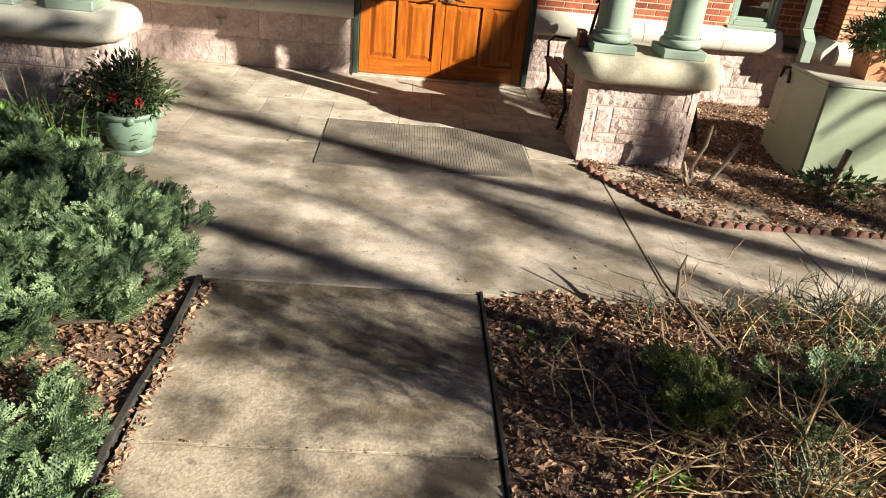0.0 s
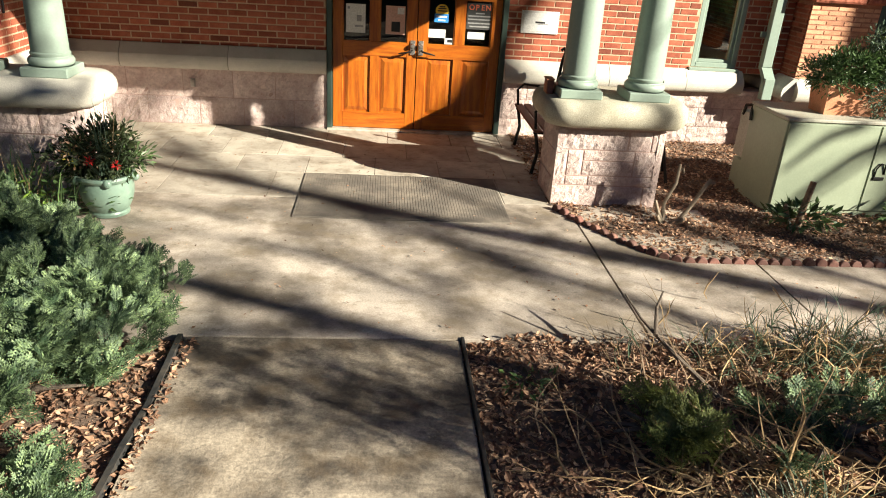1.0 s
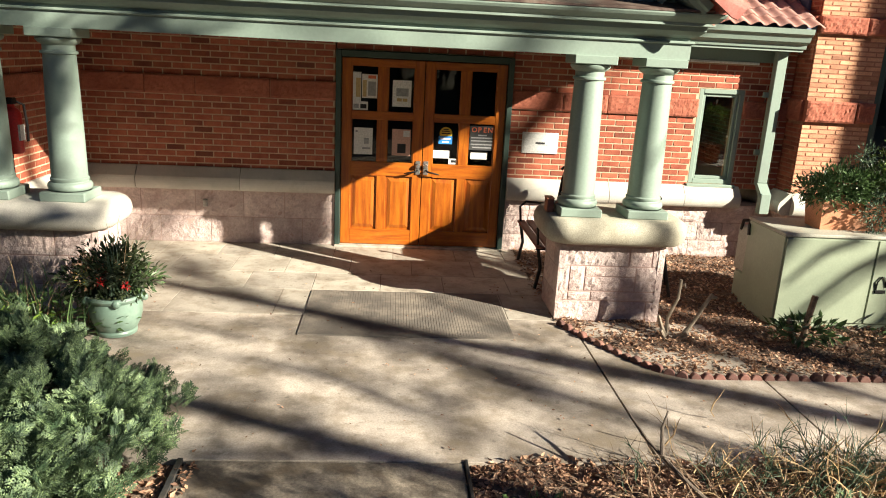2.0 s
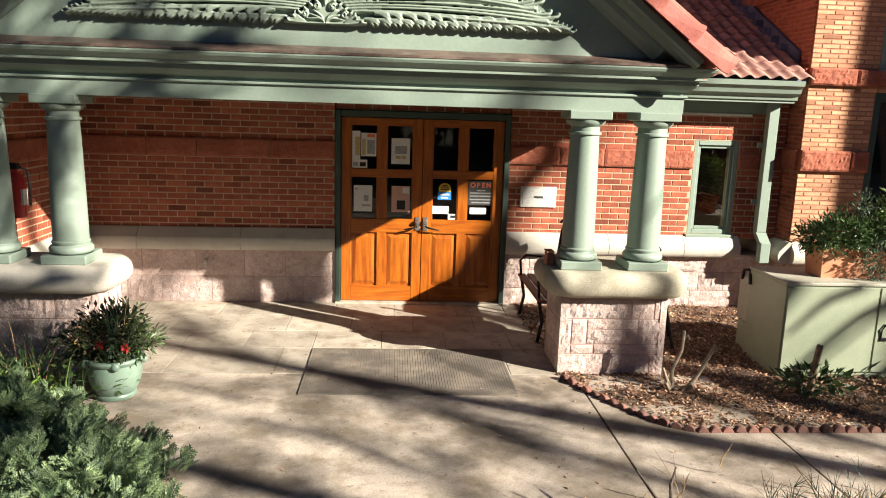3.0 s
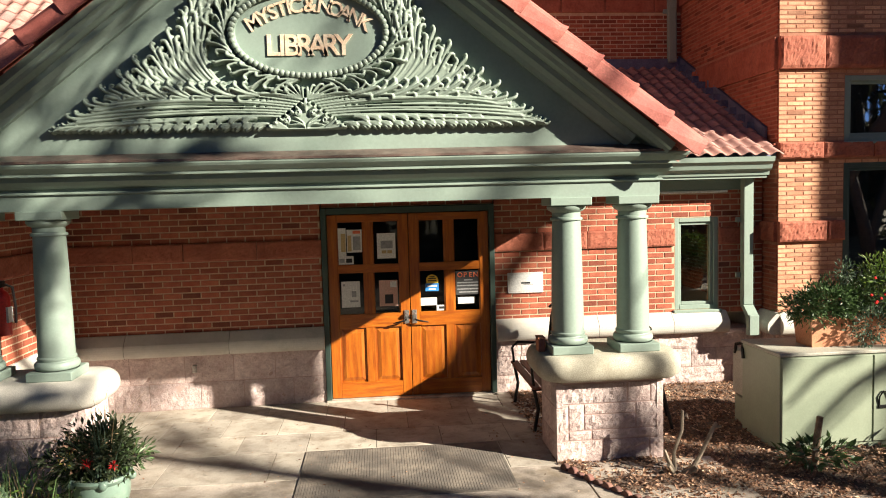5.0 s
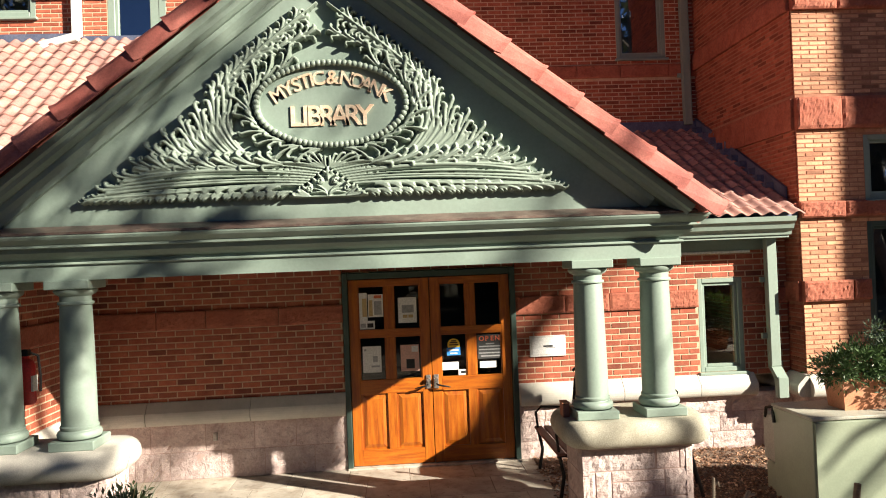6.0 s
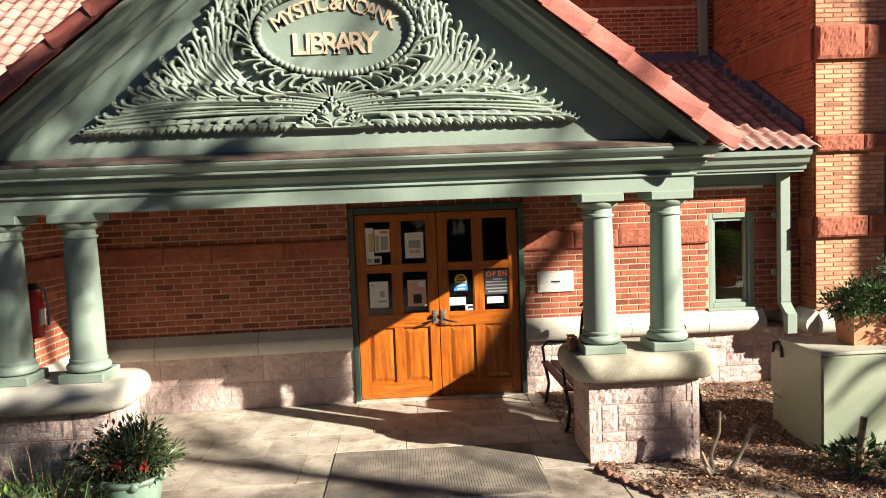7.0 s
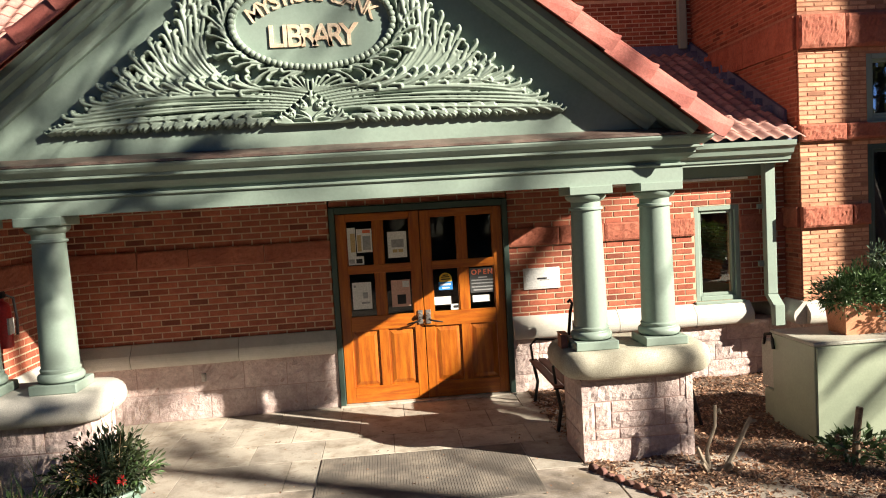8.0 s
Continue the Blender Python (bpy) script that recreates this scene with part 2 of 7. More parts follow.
def glass_mat(name, index=2.1):
    """Window glass: a mirror-like coat over a view of the dark room behind."""
    m = bpy.data.materials.new(name)
    m.use_nodes = True
    nt = m.node_tree
    nt.nodes.remove(nt.nodes["Principled BSDF"])
    tr = nt.nodes.new("ShaderNodeBsdfTransparent")
    tr.inputs[0].default_value = (0.8, 0.85, 0.85, 1)
    gl = nt.nodes.new("ShaderNodeBsdfGlossy")
    gl.inputs["Roughness"].default_value = 0.02
    fr = nt.nodes.new("ShaderNodeFresnel")
    fr.inputs[0].default_value = index
    mx = nt.nodes.new("ShaderNodeMixShader")
    nt.links.new(fr.outputs[0], mx.inputs[0])
    nt.links.new(tr.outputs[0], mx.inputs[1])
    nt.links.new(gl.outputs[0], mx.inputs[2])
    nt.links.new(mx.outputs[0], nt.nodes["Material Output"].inputs[0])
    return m


M_GLASS = glass_mat("window_glass", 1.65)
M_COATED = glass_mat("coated_window_glass", 4.5)
M_PANE = glass_mat("plain_window_glass", 2.3)


# ---- building blocks ----
def link(name, bm, mat, parent=None, label="", smooth=False):
    me = bpy.data.meshes.new(name)
    bm.normal_update()
    bm.to_mesh(me)
    bm.free()
    me.materials.append(mat)
    if smooth:
        me.polygons.foreach_set("use_smooth", [True] * len(me.polygons))
        me.set_sharp_from_angle(angle=radians(38))
    ob = new(name, me)
    if parent is not None:
        ob.parent = parent
    if label:
        ob["label"] = label
    return ob


def part(name, bm, mat, parent, label="", smooth=False):
    return link(name, bm, mat, parent, label, smooth)


def share(name, me, parent, m):
    ob = new(name, me)
    ob.parent = parent
    ob.matrix_basis = m
    return ob


def thing(name, label, category, group="", at=(0, 0, 0), turn=0.0):
    ob = new(name)
    ob.empty_display_size = 0.1
    ob.matrix_basis = pose(*at, 0, 0, turn)
    return tagged(ob, label, category, group)


def setting(name, bm, mat, label, category, smooth=False):
    return tagged(link(name, bm, mat, None, "", smooth), label, category, "", "structure")


def box(bm, x0, x1, y0, y1, z0, z1, bevel=0.0, m=None, seg=1):
    r = bmesh.ops.create_cube(bm, size=1.0)
    vs = r["verts"]
    bmesh.ops.scale(bm, verts=vs, vec=(x1 - x0, y1 - y0, z1 - z0))
    bmesh.ops.translate(bm, verts=vs, vec=((x0 + x1) / 2, (y0 + y1) / 2, (z0 + z1) / 2))
    if bevel:
        es = list({e for v in vs for e in v.link_edges})
        out = bmesh.ops.bevel(bm, geom=es, offset=bevel, segments=seg, affect="EDGES", profile=0.5)
        vs = list({v for f in out["faces"] for v in f.verts} | {v for v in vs if v.is_valid})
    if m is not None:
        bmesh.ops.transform(bm, matrix=m, verts=vs)
    return bm


def boxed(*a, **k):
    return box(bmesh.new(), *a, **k)


def extrude_profile(bm, profile, place, s0, s1, caps=True):
    """Sweeps a closed outline straight from s0 to s1; place(a, b, s) gives the point."""
    lo = [bm.verts.new(place(a, b, s0)) for a, b in profile]
    hi = [bm.verts.new(place(a, b, s1)) for a, b in profile]
    n = len(profile)
    for i in range(n):
        bm.faces.new((lo[i], lo[(i + 1) % n], hi[(i + 1) % n], hi[i]))
    if caps:
        bm.faces.new(lo[::-1])
        bm.faces.new(hi)
    bmesh.ops.recalc_face_normals(bm, faces=bm.faces)
    return bm


def lathe(bm, profile, seg=24, at=(0, 0, 0)):
    rings = []
    for r, z in profile:
        rings.append([bm.verts.new((at[0] + r * math.cos(2 * math.pi * i / seg), at[1] + r * math.sin(2 * math.pi * i / seg), at[2] + z)) for i in range(seg)])
    for a, b in zip(rings, rings[1:]):
        for i in range(seg):
            bm.faces.new((a[i], a[(i + 1) % seg], b[(i + 1) % seg], b[i]))
    bm.faces.new(rings[0][::-1])
    bm.faces.new(rings[-1])
    bmesh.ops.recalc_face_normals(bm, faces=bm.faces)
    return bm


def tube(bm, pts, radii, seg=6):
    """A tapered round bar along points."""
    rings = []
    pts = [Vector(p) for p in pts]
    for i, p in enumerate(pts):
        d = (pts[min(i + 1, len(pts) - 1)] - pts[max(i - 1, 0)]).normalized()
        a = d.orthogonal().normalized() if i == 0 else (a - d * a.dot(d)).normalized()
        b = d.cross(a)
        r = radii[i] if isinstance(radii, (list, tuple)) else radii
        rings.append([bm.verts.new(p + r * (math.cos(2 * math.pi * k / seg) * a + math.sin(2 * math.pi * k / seg) * b)) for k in range(seg)])
    for u, v in zip(rings, rings[1:]):
        for k in range(seg):
            bm.faces.new((u[k], u[(k + 1) % seg], v[(k + 1) % seg], v[k]))
    bm.faces.new(rings[0][::-1])
    bm.faces.new(rings[-1])
    return bm


def scatter(name, verts, faces, mats, mat):
    """One mesh of many copies of a small shape; mats is an array of N 4x4 matrices."""
    v = np.asarray(verts, float)
    h = np.c_[v, np.ones(len(v))]
    allv = np.einsum("nij,kj->nki", mats, h)[:, :, :3].reshape(-1, 3)
    n, k = len(mats), len(v)
    allf = []
    for i in range(n):
        allf.extend([tuple(q + i * k for q in f) for f in faces])
    me = bpy.data.meshes.new(name)
    me.from_pydata(allv.tolist(), [], allf)
    me.materials.append(mat)
    return me


def rot_mats(pos, yaw, pitch, roll, scale):
    """Arrays of places, angles in radians and sizes into matrices."""
    n = len(pos)
    cy, sy, cp, sp, cr, sr = np.cos(yaw), np.sin(yaw), np.cos(pitch), np.sin(pitch), np.cos(roll), np.sin(roll)
    o, z = np.ones(n), np.zeros(n)
    rz = np.stack([cy, -sy, z, sy, cy, z, z, z, o], 1).reshape(n, 3, 3)
    ry = np.stack([cp, z, sp, z, o, z, -sp, z, cp], 1).reshape(n, 3, 3)
    rx = np.stack([o, z, z, z, cr, -sr, z, sr, cr], 1).reshape(n, 3, 3)
    m = np.zeros((n, 4, 4))
    m[:, :3, :3] = (rz @ ry @ rx) * scale[:, None, None]
    m[:, :3, 3], m[:, 3, 3] = pos, 1
    return m


def stone_face(bm, u0, u1, v0, v1, back, proud, place, rough=0.02, nu=6, nv=4, rnd=random, jag=0.2):
    """A rock-faced block: a pillowed, uneven front with squared edges, and four sides; place(u, d, v), d outwards."""
    grid = []
    ph = rnd.random() * 50
    for j in range(nv + 1):
        row = []
        for i in range(nu + 1):
            u, v = u0 + (u1 - u0) * i / nu, v0 + (v1 - v0) * j / nv
            rim = i in (0, nu) or j in (0, nv)
            d = back + (0.72 * proud if rim else proud * (1 - jag + jag * rnd.random()) + rough * (noise.noise((u * 16 + ph, v * 16, ph)) + 0.9 * noise.noise((u * 45, v * 45, ph))))
            if not rim:
                u += (rnd.random() - 0.5) * 0.3 * (u1 - u0) / nu
                v += (rnd.random() - 0.5) * 0.3 * (v1 - v0) / nv
            row.append(bm.verts.new(place(u, d, v)))
        grid.append(row)
    for j in range(nv):
        for i in range(nu):
            bm.faces.new((grid[j][i], grid[j][i + 1], grid[j + 1][i + 1], grid[j + 1][i]))
    loop = grid[0] + [grid[j][nu] for j in range(1, nv + 1)] + grid[nv][-2::-1] + [grid[j][0] for j in range(nv - 1, 0, -1)]
    inner = []
    for q, vert in enumerate(loop):
        if q <= nu:
            u, v = u0 + (u1 - u0) * q / nu, v0
        elif q <= nu + nv:
            u, v = u1, v0 + (v1 - v0) * (q - nu) / nv
        elif q <= 2 * nu + nv:
            u, v = u1 - (u1 - u0) * (q - nu - nv) / nu, v1
        else:
            u, v = u0, v1 - (v1 - v0) * (q - 2 * nu - nv) / nv
        inner.append(bm.verts.new(place(u, back - 0.03, v)))
    for q in range(len(loop)):
        bm.faces.new((loop[q], inner[q], inner[(q + 1) % len(loop)], loop[(q + 1) % len(loop)]))
    return bm


def brick_rects(w, h0, h1, holes, rnd, course=0.0673, length=0.203, gap=0.011, start=0):
    """The bricks of a wall of width w from h0 to h1 with rectangular holes (u0, u1, v0, v1), laid in running bond."""
    out = []
    n = max(1, round((h1 - h0) / course))
    course = (h1 - h0) / n
    for j in range(n):
        v0, v1 = h0 + j * course + gap / 2, h0 + (j + 1) * course - gap / 2
        free = [(0.0, w)]
        for a, b, c, d in holes:
            if d > v0 + 0.01 and c < v1 - 0.01:
                free = [q for s, e in free for q in ((s, min(e, a)), (max(s, b), e)) if q[1] - q[0] > 0.02]
        shift = -length * (0.5 * ((j + start) % 2))
        for s, e in free:
            u = shift + math.floor((s - shift) / length) * length
            while u < e:
                a, b = max(u, s) + gap / 2, min(u + length, e) - gap / 2
                if b - a > 0.025:
                    out.append((a, b, v0, v1))
                u += length
    return out


# ---- the ground ----
def slab(name, x0, x1, y0, y1, mat, parent, top=0.0, thick=0.12, gap=0.012):
    return part(name, boxed(x0 + gap / 2, x1 - gap / 2, y0 + gap / 2, y1 - gap / 2, top - thick, top, 0.002), mat, parent)


def ground_sheet(name, x0, x1, y0, y1, step, height, mat, label, category):
    bm = bmesh.new()
    nx, ny = max(2, round((x1 - x0) / step)), max(2, round((y1 - y0) / step))
    vs = [[bm.verts.new((x0 + (x1 - x0) * i / nx, y0 + (y1 - y0) * j / ny, height(x0 + (x1 - x0) * i / nx, y0 + (y1 - y0) * j / ny))) for i in range(nx + 1)] for j in range(ny + 1)]
    for j in range(ny):
        for i in range(nx):
            bm.faces.new((vs[j][i], vs[j][i + 1], vs[j + 1][i + 1], vs[j + 1][i]))
    return setting(name, bm, mat, label, category, True)


def far_ground(x, y):
    return -0.12 - 0.02 * noise.noise((x * 0.05, y * 0.05, 0))


ground_sheet("ground", -240, 240, -240, 240, 12, far_ground, M_LAWN, "bare winter lawn and soil round the building", "ground")


def bump_height(x, y):
    return 0.03 * noise.noise((x * 3, y * 3, 0)) + 0.015 * noise.noise((x * 9, y * 9, 4))


def bed_edge(x):
    """The front edge of the bed beside the porch."""
    pts = ((1.10, -2.34), (1.30, -2.75), (1.50, -3.08), (1.70, -3.36), (1.90, -3.47), (2.40, -3.47), (9.0, -3.46))
    for (a, p), (b, q) in zip(pts, pts[1:]):
        if x <= b:
            return p + (q - p) * (x - a) / (b - a)
    return -3.46


def porch_bed(x, y):
    inside = (y - bed_edge(x)) if x > 1.1 else -1
    return -0.1 + min(1.0, max(0.0, inside / 0.08)) * 0.100 + (bump_height(x, y) if inside > 0.05 else 0)


ground_sheet("garden_bed", 1.08, 9.0, -3.54, 0.05, 0.05, porch_bed, M_SOIL, "brown mulched garden bed beside the porch", "garden bed")
ground_sheet("garden_bed", 0.13, 8.0, -11.0, -4.60, 0.07, lambda x, y: -0.015 + bump_height(x, y) * 1.2 + 0.05 * min(1, max(0, x - 0.3)) * min(1, max(0, -4.7 - y)), M_SOIL,
             "dark garden bed strewn with dead leaves beside the path", "garden bed")
ground_sheet("garden_bed", -8.0, -1.46, -11.0, -1.9, 0.08, lambda x, y: -0.02 + bump_height(x, y) * (0.2 if x > -2.9 and y > -3.2 else 1.0) - (0.1 if x > -2.95 and y > -4.62 else 0.0), M_SOIL,
             "garden bed with leaf litter under the juniper", "garden bed")

path = tagged(new("pavement"), "stained grey concrete path slabs leading to the porch", "path", "", "structure")
for x0, x1, y0, y1 in ((-2.95, 1.27, -4.65, -2.34), (1.27, 2.48, -4.65, -2.34), (2.48, 3.75, -4.65, -3.2), (3.75, 5.0, -4.65, -3.2), (5.0, 6.3, -4.65, -3.2), (6.3, 9.0, -4.65, -3.2),
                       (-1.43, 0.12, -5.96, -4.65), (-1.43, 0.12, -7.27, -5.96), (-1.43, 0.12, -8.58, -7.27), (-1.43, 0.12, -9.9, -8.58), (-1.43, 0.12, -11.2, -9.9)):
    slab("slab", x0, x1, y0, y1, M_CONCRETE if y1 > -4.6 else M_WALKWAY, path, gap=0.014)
part("bedding", boxed(-3.0, 1.3, -2.34, 0.3, -0.14, -0.010), M_SOIL, path)
part("bedding", boxed(-3.0, 2.5, -4.66, -2.345, -0.14, -0.035), M_SOIL, path)
part("bedding", boxed(-1.44, 0.13, -11.2, -4.64, -0.14, -0.028), M_SOIL, path)

floor = tagged(new("floor"), "worn rectangular flagstones of the porch floor", "porch floor", "", "structure")
rnd = random.Random(5)
for (y0, y1), xs in zip(((-2.34, -1.66), (-1.66, -1.13), (-1.13, -0.56), (-0.56, 0.02)),
                        ((-3.7, -3.0, -2.25, -1.33, -0.72, 0.1, 0.72, 1.3), (-3.7, -2.9, -2.3, -1.71, -1.07, -0.42, 0.2, 0.85, 1.3),
                         (-3.7, -3.2, -2.55, -1.95, -1.4, -0.75, -0.1, 0.55, 1.3), (-3.7, -2.8, -2.2, -1.6, -0.96, -0.3, 0.4, 0.96, 1.3))):
    for x0, x1 in zip(xs, xs[1:]):
        slab("flagstone", x0, x1, y0, y1, M_FLAG, floor, gap=0.005)


# ---- walls ----
def wall_frame(o, u):
    """place(along, out, up) of a wall that starts at o and runs along u; it looks to the right of u turned back."""
    o, u = Vector((*o, 0)), Vector((*u, 0)).normalized()
    n = Vector((u.y, -u.x, 0))
    return lambda a, d, v: o + u * a + n * d + Vector((0, 0, v))


def holed(bm, place, w, v0, v1, holes, thick, back=0.0):
    """A thick wall with openings through it."""
    us = sorted({0.012, w - 0.012, *[min(max(q, 0.012), w - 0.012) for h in holes for q in h[:2]]})
    vs = sorted({v0, v1, *[min(max(q, v0), v1) for h in holes for q in h[2:]]})
    for a, b in zip(us, us[1:]):
        for c, d in zip(vs, vs[1:]):
            if any(h[0] - 1e-6 <= a and b <= h[1] + 1e-6 and h[2] - 1e-6 <= c and d <= h[3] + 1e-6 for h in holes):
                continue
            r = [bm.verts.new(place(*q)) for q in ((a, -back, c), (b, -back, c), (b, -back, d), (a, -back, d), (a, -thick, c), (b, -thick, c), (b, -thick, d), (a, -thick, d))]
            for f in ((0, 1, 2, 3), (5, 4, 7, 6), (1, 5, 6, 2), (4, 0, 3, 7), (3, 2, 6, 7), (4, 5, 1, 0)):
                bm.faces.new([r[i] for i in f])
    return bm


def brick_bm(rects, place, out=0.0, bed=0.012):
    bm = bmesh.new()
    for a, b, c, d in rects:
        e = 0.003
        f = [bm.verts.new(place(u, o, v)) for u, o, v in ((a, out - bed, c), (b, out - bed, c), (b, out - bed, d), (a, out - bed, d),
                                                        (a + e, out, c + e), (b - e, out, c + e), (b - e, out, d - e), (a + e, out, d - e))]
        for q in ((4, 5, 6, 7), (0, 1, 5, 4), (1, 2, 6, 5), (2, 3, 7, 6), (3, 0, 4, 7)):
            bm.faces.new([f[i] for i in q])
    return bm


brick_meshes = {}


def brick_object(rect, place, parent, mat):
    a, b, c, d = rect
    key = (round(b - a, 3), round(d - c, 4), mat.name)
    if key not in brick_meshes:
        bm = brick_bm([(0, key[0], 0, key[1])], lambda u, o, v: Vector((u, -o, v)), 0.0)
        me = bpy.data.meshes.new("brick")
        bm.to_mesh(me)
        bm.free()
        me.materials.append(mat)
        brick_meshes[key] = me
    p, q = place(a, 0, c), place(b, 0, c)
    ang = math.degrees(math.atan2(q.y - p.y, q.x - p.x))
    share("brick", brick_meshes[key], parent, pose(p.x, p.y, p.z, 0, 0, ang))


def masonry(name, label, o, u, w, v0, v1, holes=(), bands=(), thick=0.3, singly=False, seed=1, mortar=M_MORTAR, bricks=None, proud=0.035, focus=1.4, course=0.0673):
    """A brick wall: mortar core with openings, bricks proud of it, rock-faced sandstone bands."""
    place = wall_frame(o, u)
    wall = setting(name, holed(bmesh.new(), place, w, v0, v1, holes, thick, 0.005), mortar, label, "brick wall")
    r = random.Random(seed)
    cut = list(holes) + [(0, w, a, b) for a, b in bands]
    rects = brick_rects(w, v0, v1, cut, r, course)
    if singly:
        rects.sort(key=lambda q: abs(q[2] - focus) if not bricks else abs(q[2] - 3.0) + (5 if q[0] > 0.78 else 0))
        for q in rects[:300]:
            brick_object(q, place, wall, M_BRICK_TO if bricks else M_BRICK)
        rects = rects[300:]
    if rects:
        ob = part("bricks", brick_bm(rects, place), bricks or M_BRICK_J, wall)
        ob["kind"] = "stuff"
    for a, b in bands:
        at = 0.0
        while at < w - 0.05:
            ln = min(r.uniform(0.5, 0.85), w - at)
            if w - at - ln < 0.2:
                ln = w - at
            segs = [(at, at + ln)]
            for h in holes:
                if h[3] > a + 0.02 and h[2] < b - 0.02:
                    segs = [q for s, e in segs for q in ((s, min(e, h[0])), (max(s, h[1]), e)) if q[1] - q[0] > 0.03]
            for s, e in segs:
                part("sandstone_block", stone_face(bmesh.new(), s + 0.004, e - 0.004, a + 0.004, b - 0.004, 0.0, proud, place, proud * 0.13, 24, 10, r, 0.10), M_SANDSTONE, wall, "rough red sandstone block")
            at += ln
    return wall, place


def ashlar(parent, place, w, v0, v1, seed, proud=0.03, rows=(0.2, 0.22, 0.2), name="granite_block", skip=()):
    """Rock-faced granite blocks in uneven courses."""
    r = random.Random(seed)
    tot = sum(rows)
    v = v0
    for h in rows:
        h = h / tot * (v1 - v0)
        at = 0.0
        while at < w - 0.02:
            ln = min(r.uniform(0.28, 0.62), w - at)
            if w - at - ln < 0.16:
                ln = w - at
            part(name, stone_face(bmesh.new(), at + 0.004, at + ln - 0.004, v + 0.004, v + h - 0.004, 0.0, proud, place, 0.013, 9, 6, r), M_GRANITE, parent)
            at += ln
        v += h


def water_table(place, w, label, v0=0.62, v1=0.87, out=0.11, joints=()):
    """The dressed stone course over the base, with a rounded nose, in lengths."""
    prof = [(-0.05, v0), (out * 0.75, v0)]
    for k in range(9):
        a = -math.pi / 2 + math.pi * 0.72 * k / 8
        prof.append((out * 0.75 + 0.06 * math.cos(a) - 0.0, v0 + 0.09 + 0.09 * math.sin(a)))
    prof += [(0.03, v1), (-0.05, v1)]
    top = tagged(new("trim"), label, "stone course", "", "structure")
    cuts = [0.0, *joints, w]
    for a, b in zip(cuts, cuts[1:]):
        part("stone", extrude_profile(bmesh.new(), prof, lambda d, v, s: place(s, d, v), a + 0.003, b - 0.003), M_LIMESTONE, top, "", False)
    return top


DW = 0.985
# the wall with the door, to its right as far as the tower
_, p_wr = masonry("wall_east", "sunlit red brick wall beside the entrance doors", (DW, 0), (1, 0), 3.25, 0.84, 2.60,
                   [(3.145 - DW, 3.68 - DW, 0.89, 1.985)], [(1.655, 1.865)], singly=True, seed=3)
base = setting("wall_base", holed(bmesh.new(), p_wr, 3.25, -0.1, 0.64, [], 0.3, -0.013), M_PINKMORTAR, "rough pink granite base under the brick wall", "stone wall")
ashlar(base, p_wr, 3.25, 0.0, 0.63, 11)
water_table(p_wr, 2.78, "pale grey limestone course with a rounded nose", joints=(1.2, 2.1))
# over the door
masonry("wall_north", "shaded brick wall over the entrance doors", (-DW, 0), (1, 0), 2 * DW, 2.215, 2.60, seed=4, singly=True)
# to the left of the door
LW0, LW1 = Vector((-3.75, -0.09)), Vector((-DW, -0.01))
lw_len = (LW1 - LW0).length
_, p_wl = masonry("wall_west", "shaded red brick wall of the porch", tuple(LW0), tuple(LW1 - LW0), lw_len, 0.84, 2.60, [], [(1.655, 1.865)], seed=5, singly=True)
base = setting("wall_base", holed(bmesh.new(), p_wl, lw_len, -0.1, 0.64, [], 0.3, -0.008), M_PINKMORTAR, "pink granite base of the porch wall, partly sunlit", "stone wall")
ashlar(base, p_wl, lw_len, 0.0, 0.63, 12, 0.018, rows=(0.32, 0.34))
water_table(p_wl, lw_len, "shaded limestone course along the porch wall", joints=(0.6, 1.72))
# the side wall that closes the porch
_, p_wc = masonry("wall_side", "brick side wall of the porch with a fire extinguisher", (-3.75, -1.725), (0, 1), 1.66, 0.84, 2.60, [], [(1.655, 1.865)], seed=6, singly=True)
base = setting("wall_base", holed(bmesh.new(), p_wc, 1.66, -0.1, 0.64, [], 0.3, -0.013), M_PINKMORTAR, "pink granite base of the porch side wall", "stone wall")
ashlar(base, p_wc, 1.66, 0.0, 0.63, 13)
water_table(lambda a, d, v: p_wc(a, d, v), 1.6, "limestone course of the porch side wall")
# the wing beyond
masonry("wall_wing", "brick front of the wing beside the porch", (-8.0, -1.75), (1, 0), 4.25, 0.0, 2.75, [], [(1.655, 1.865)], seed=7)
# the tower
TX, TY = 4.235, -0.32
# The unseen top is carried up to 9.6 to shade the upper wall.
BANDS = [(1.685, 1.925), (2.635, 2.823), (3.645, 4.015), (5.015, 5.27), (6.9, 7.2)]
tw_holes = [(0.795, 1.85, 0.905, 2.58), (0.795, 1.85, 2.823, 3.572)]
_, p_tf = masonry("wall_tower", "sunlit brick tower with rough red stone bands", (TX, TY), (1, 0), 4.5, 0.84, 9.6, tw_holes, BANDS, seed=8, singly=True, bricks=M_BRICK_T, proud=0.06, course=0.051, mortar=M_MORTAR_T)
# Same tower's flank: its shade is put in by the darker common brick.
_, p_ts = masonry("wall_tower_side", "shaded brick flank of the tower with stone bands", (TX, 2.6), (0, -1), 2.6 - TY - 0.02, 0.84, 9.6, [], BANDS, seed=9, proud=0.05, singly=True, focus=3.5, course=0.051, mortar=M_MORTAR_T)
base = setting("wall_base", holed(bmesh.new(), p_tf, 4.5, -0.1, 0.64, [], 0.3, -0.013), M_PINKMORTAR, "granite base of the tower", "stone wall")
ashlar(base, p_tf, 4.5, 0.0, 0.63, 14)
base = setting("wall_base", holed(bmesh.new(), p_ts, 2.6 - TY - 0.02, -0.1, 0.64, [], 0.3, -0.013), M_PINKMORTAR, "granite base of the tower flank", "stone wall")
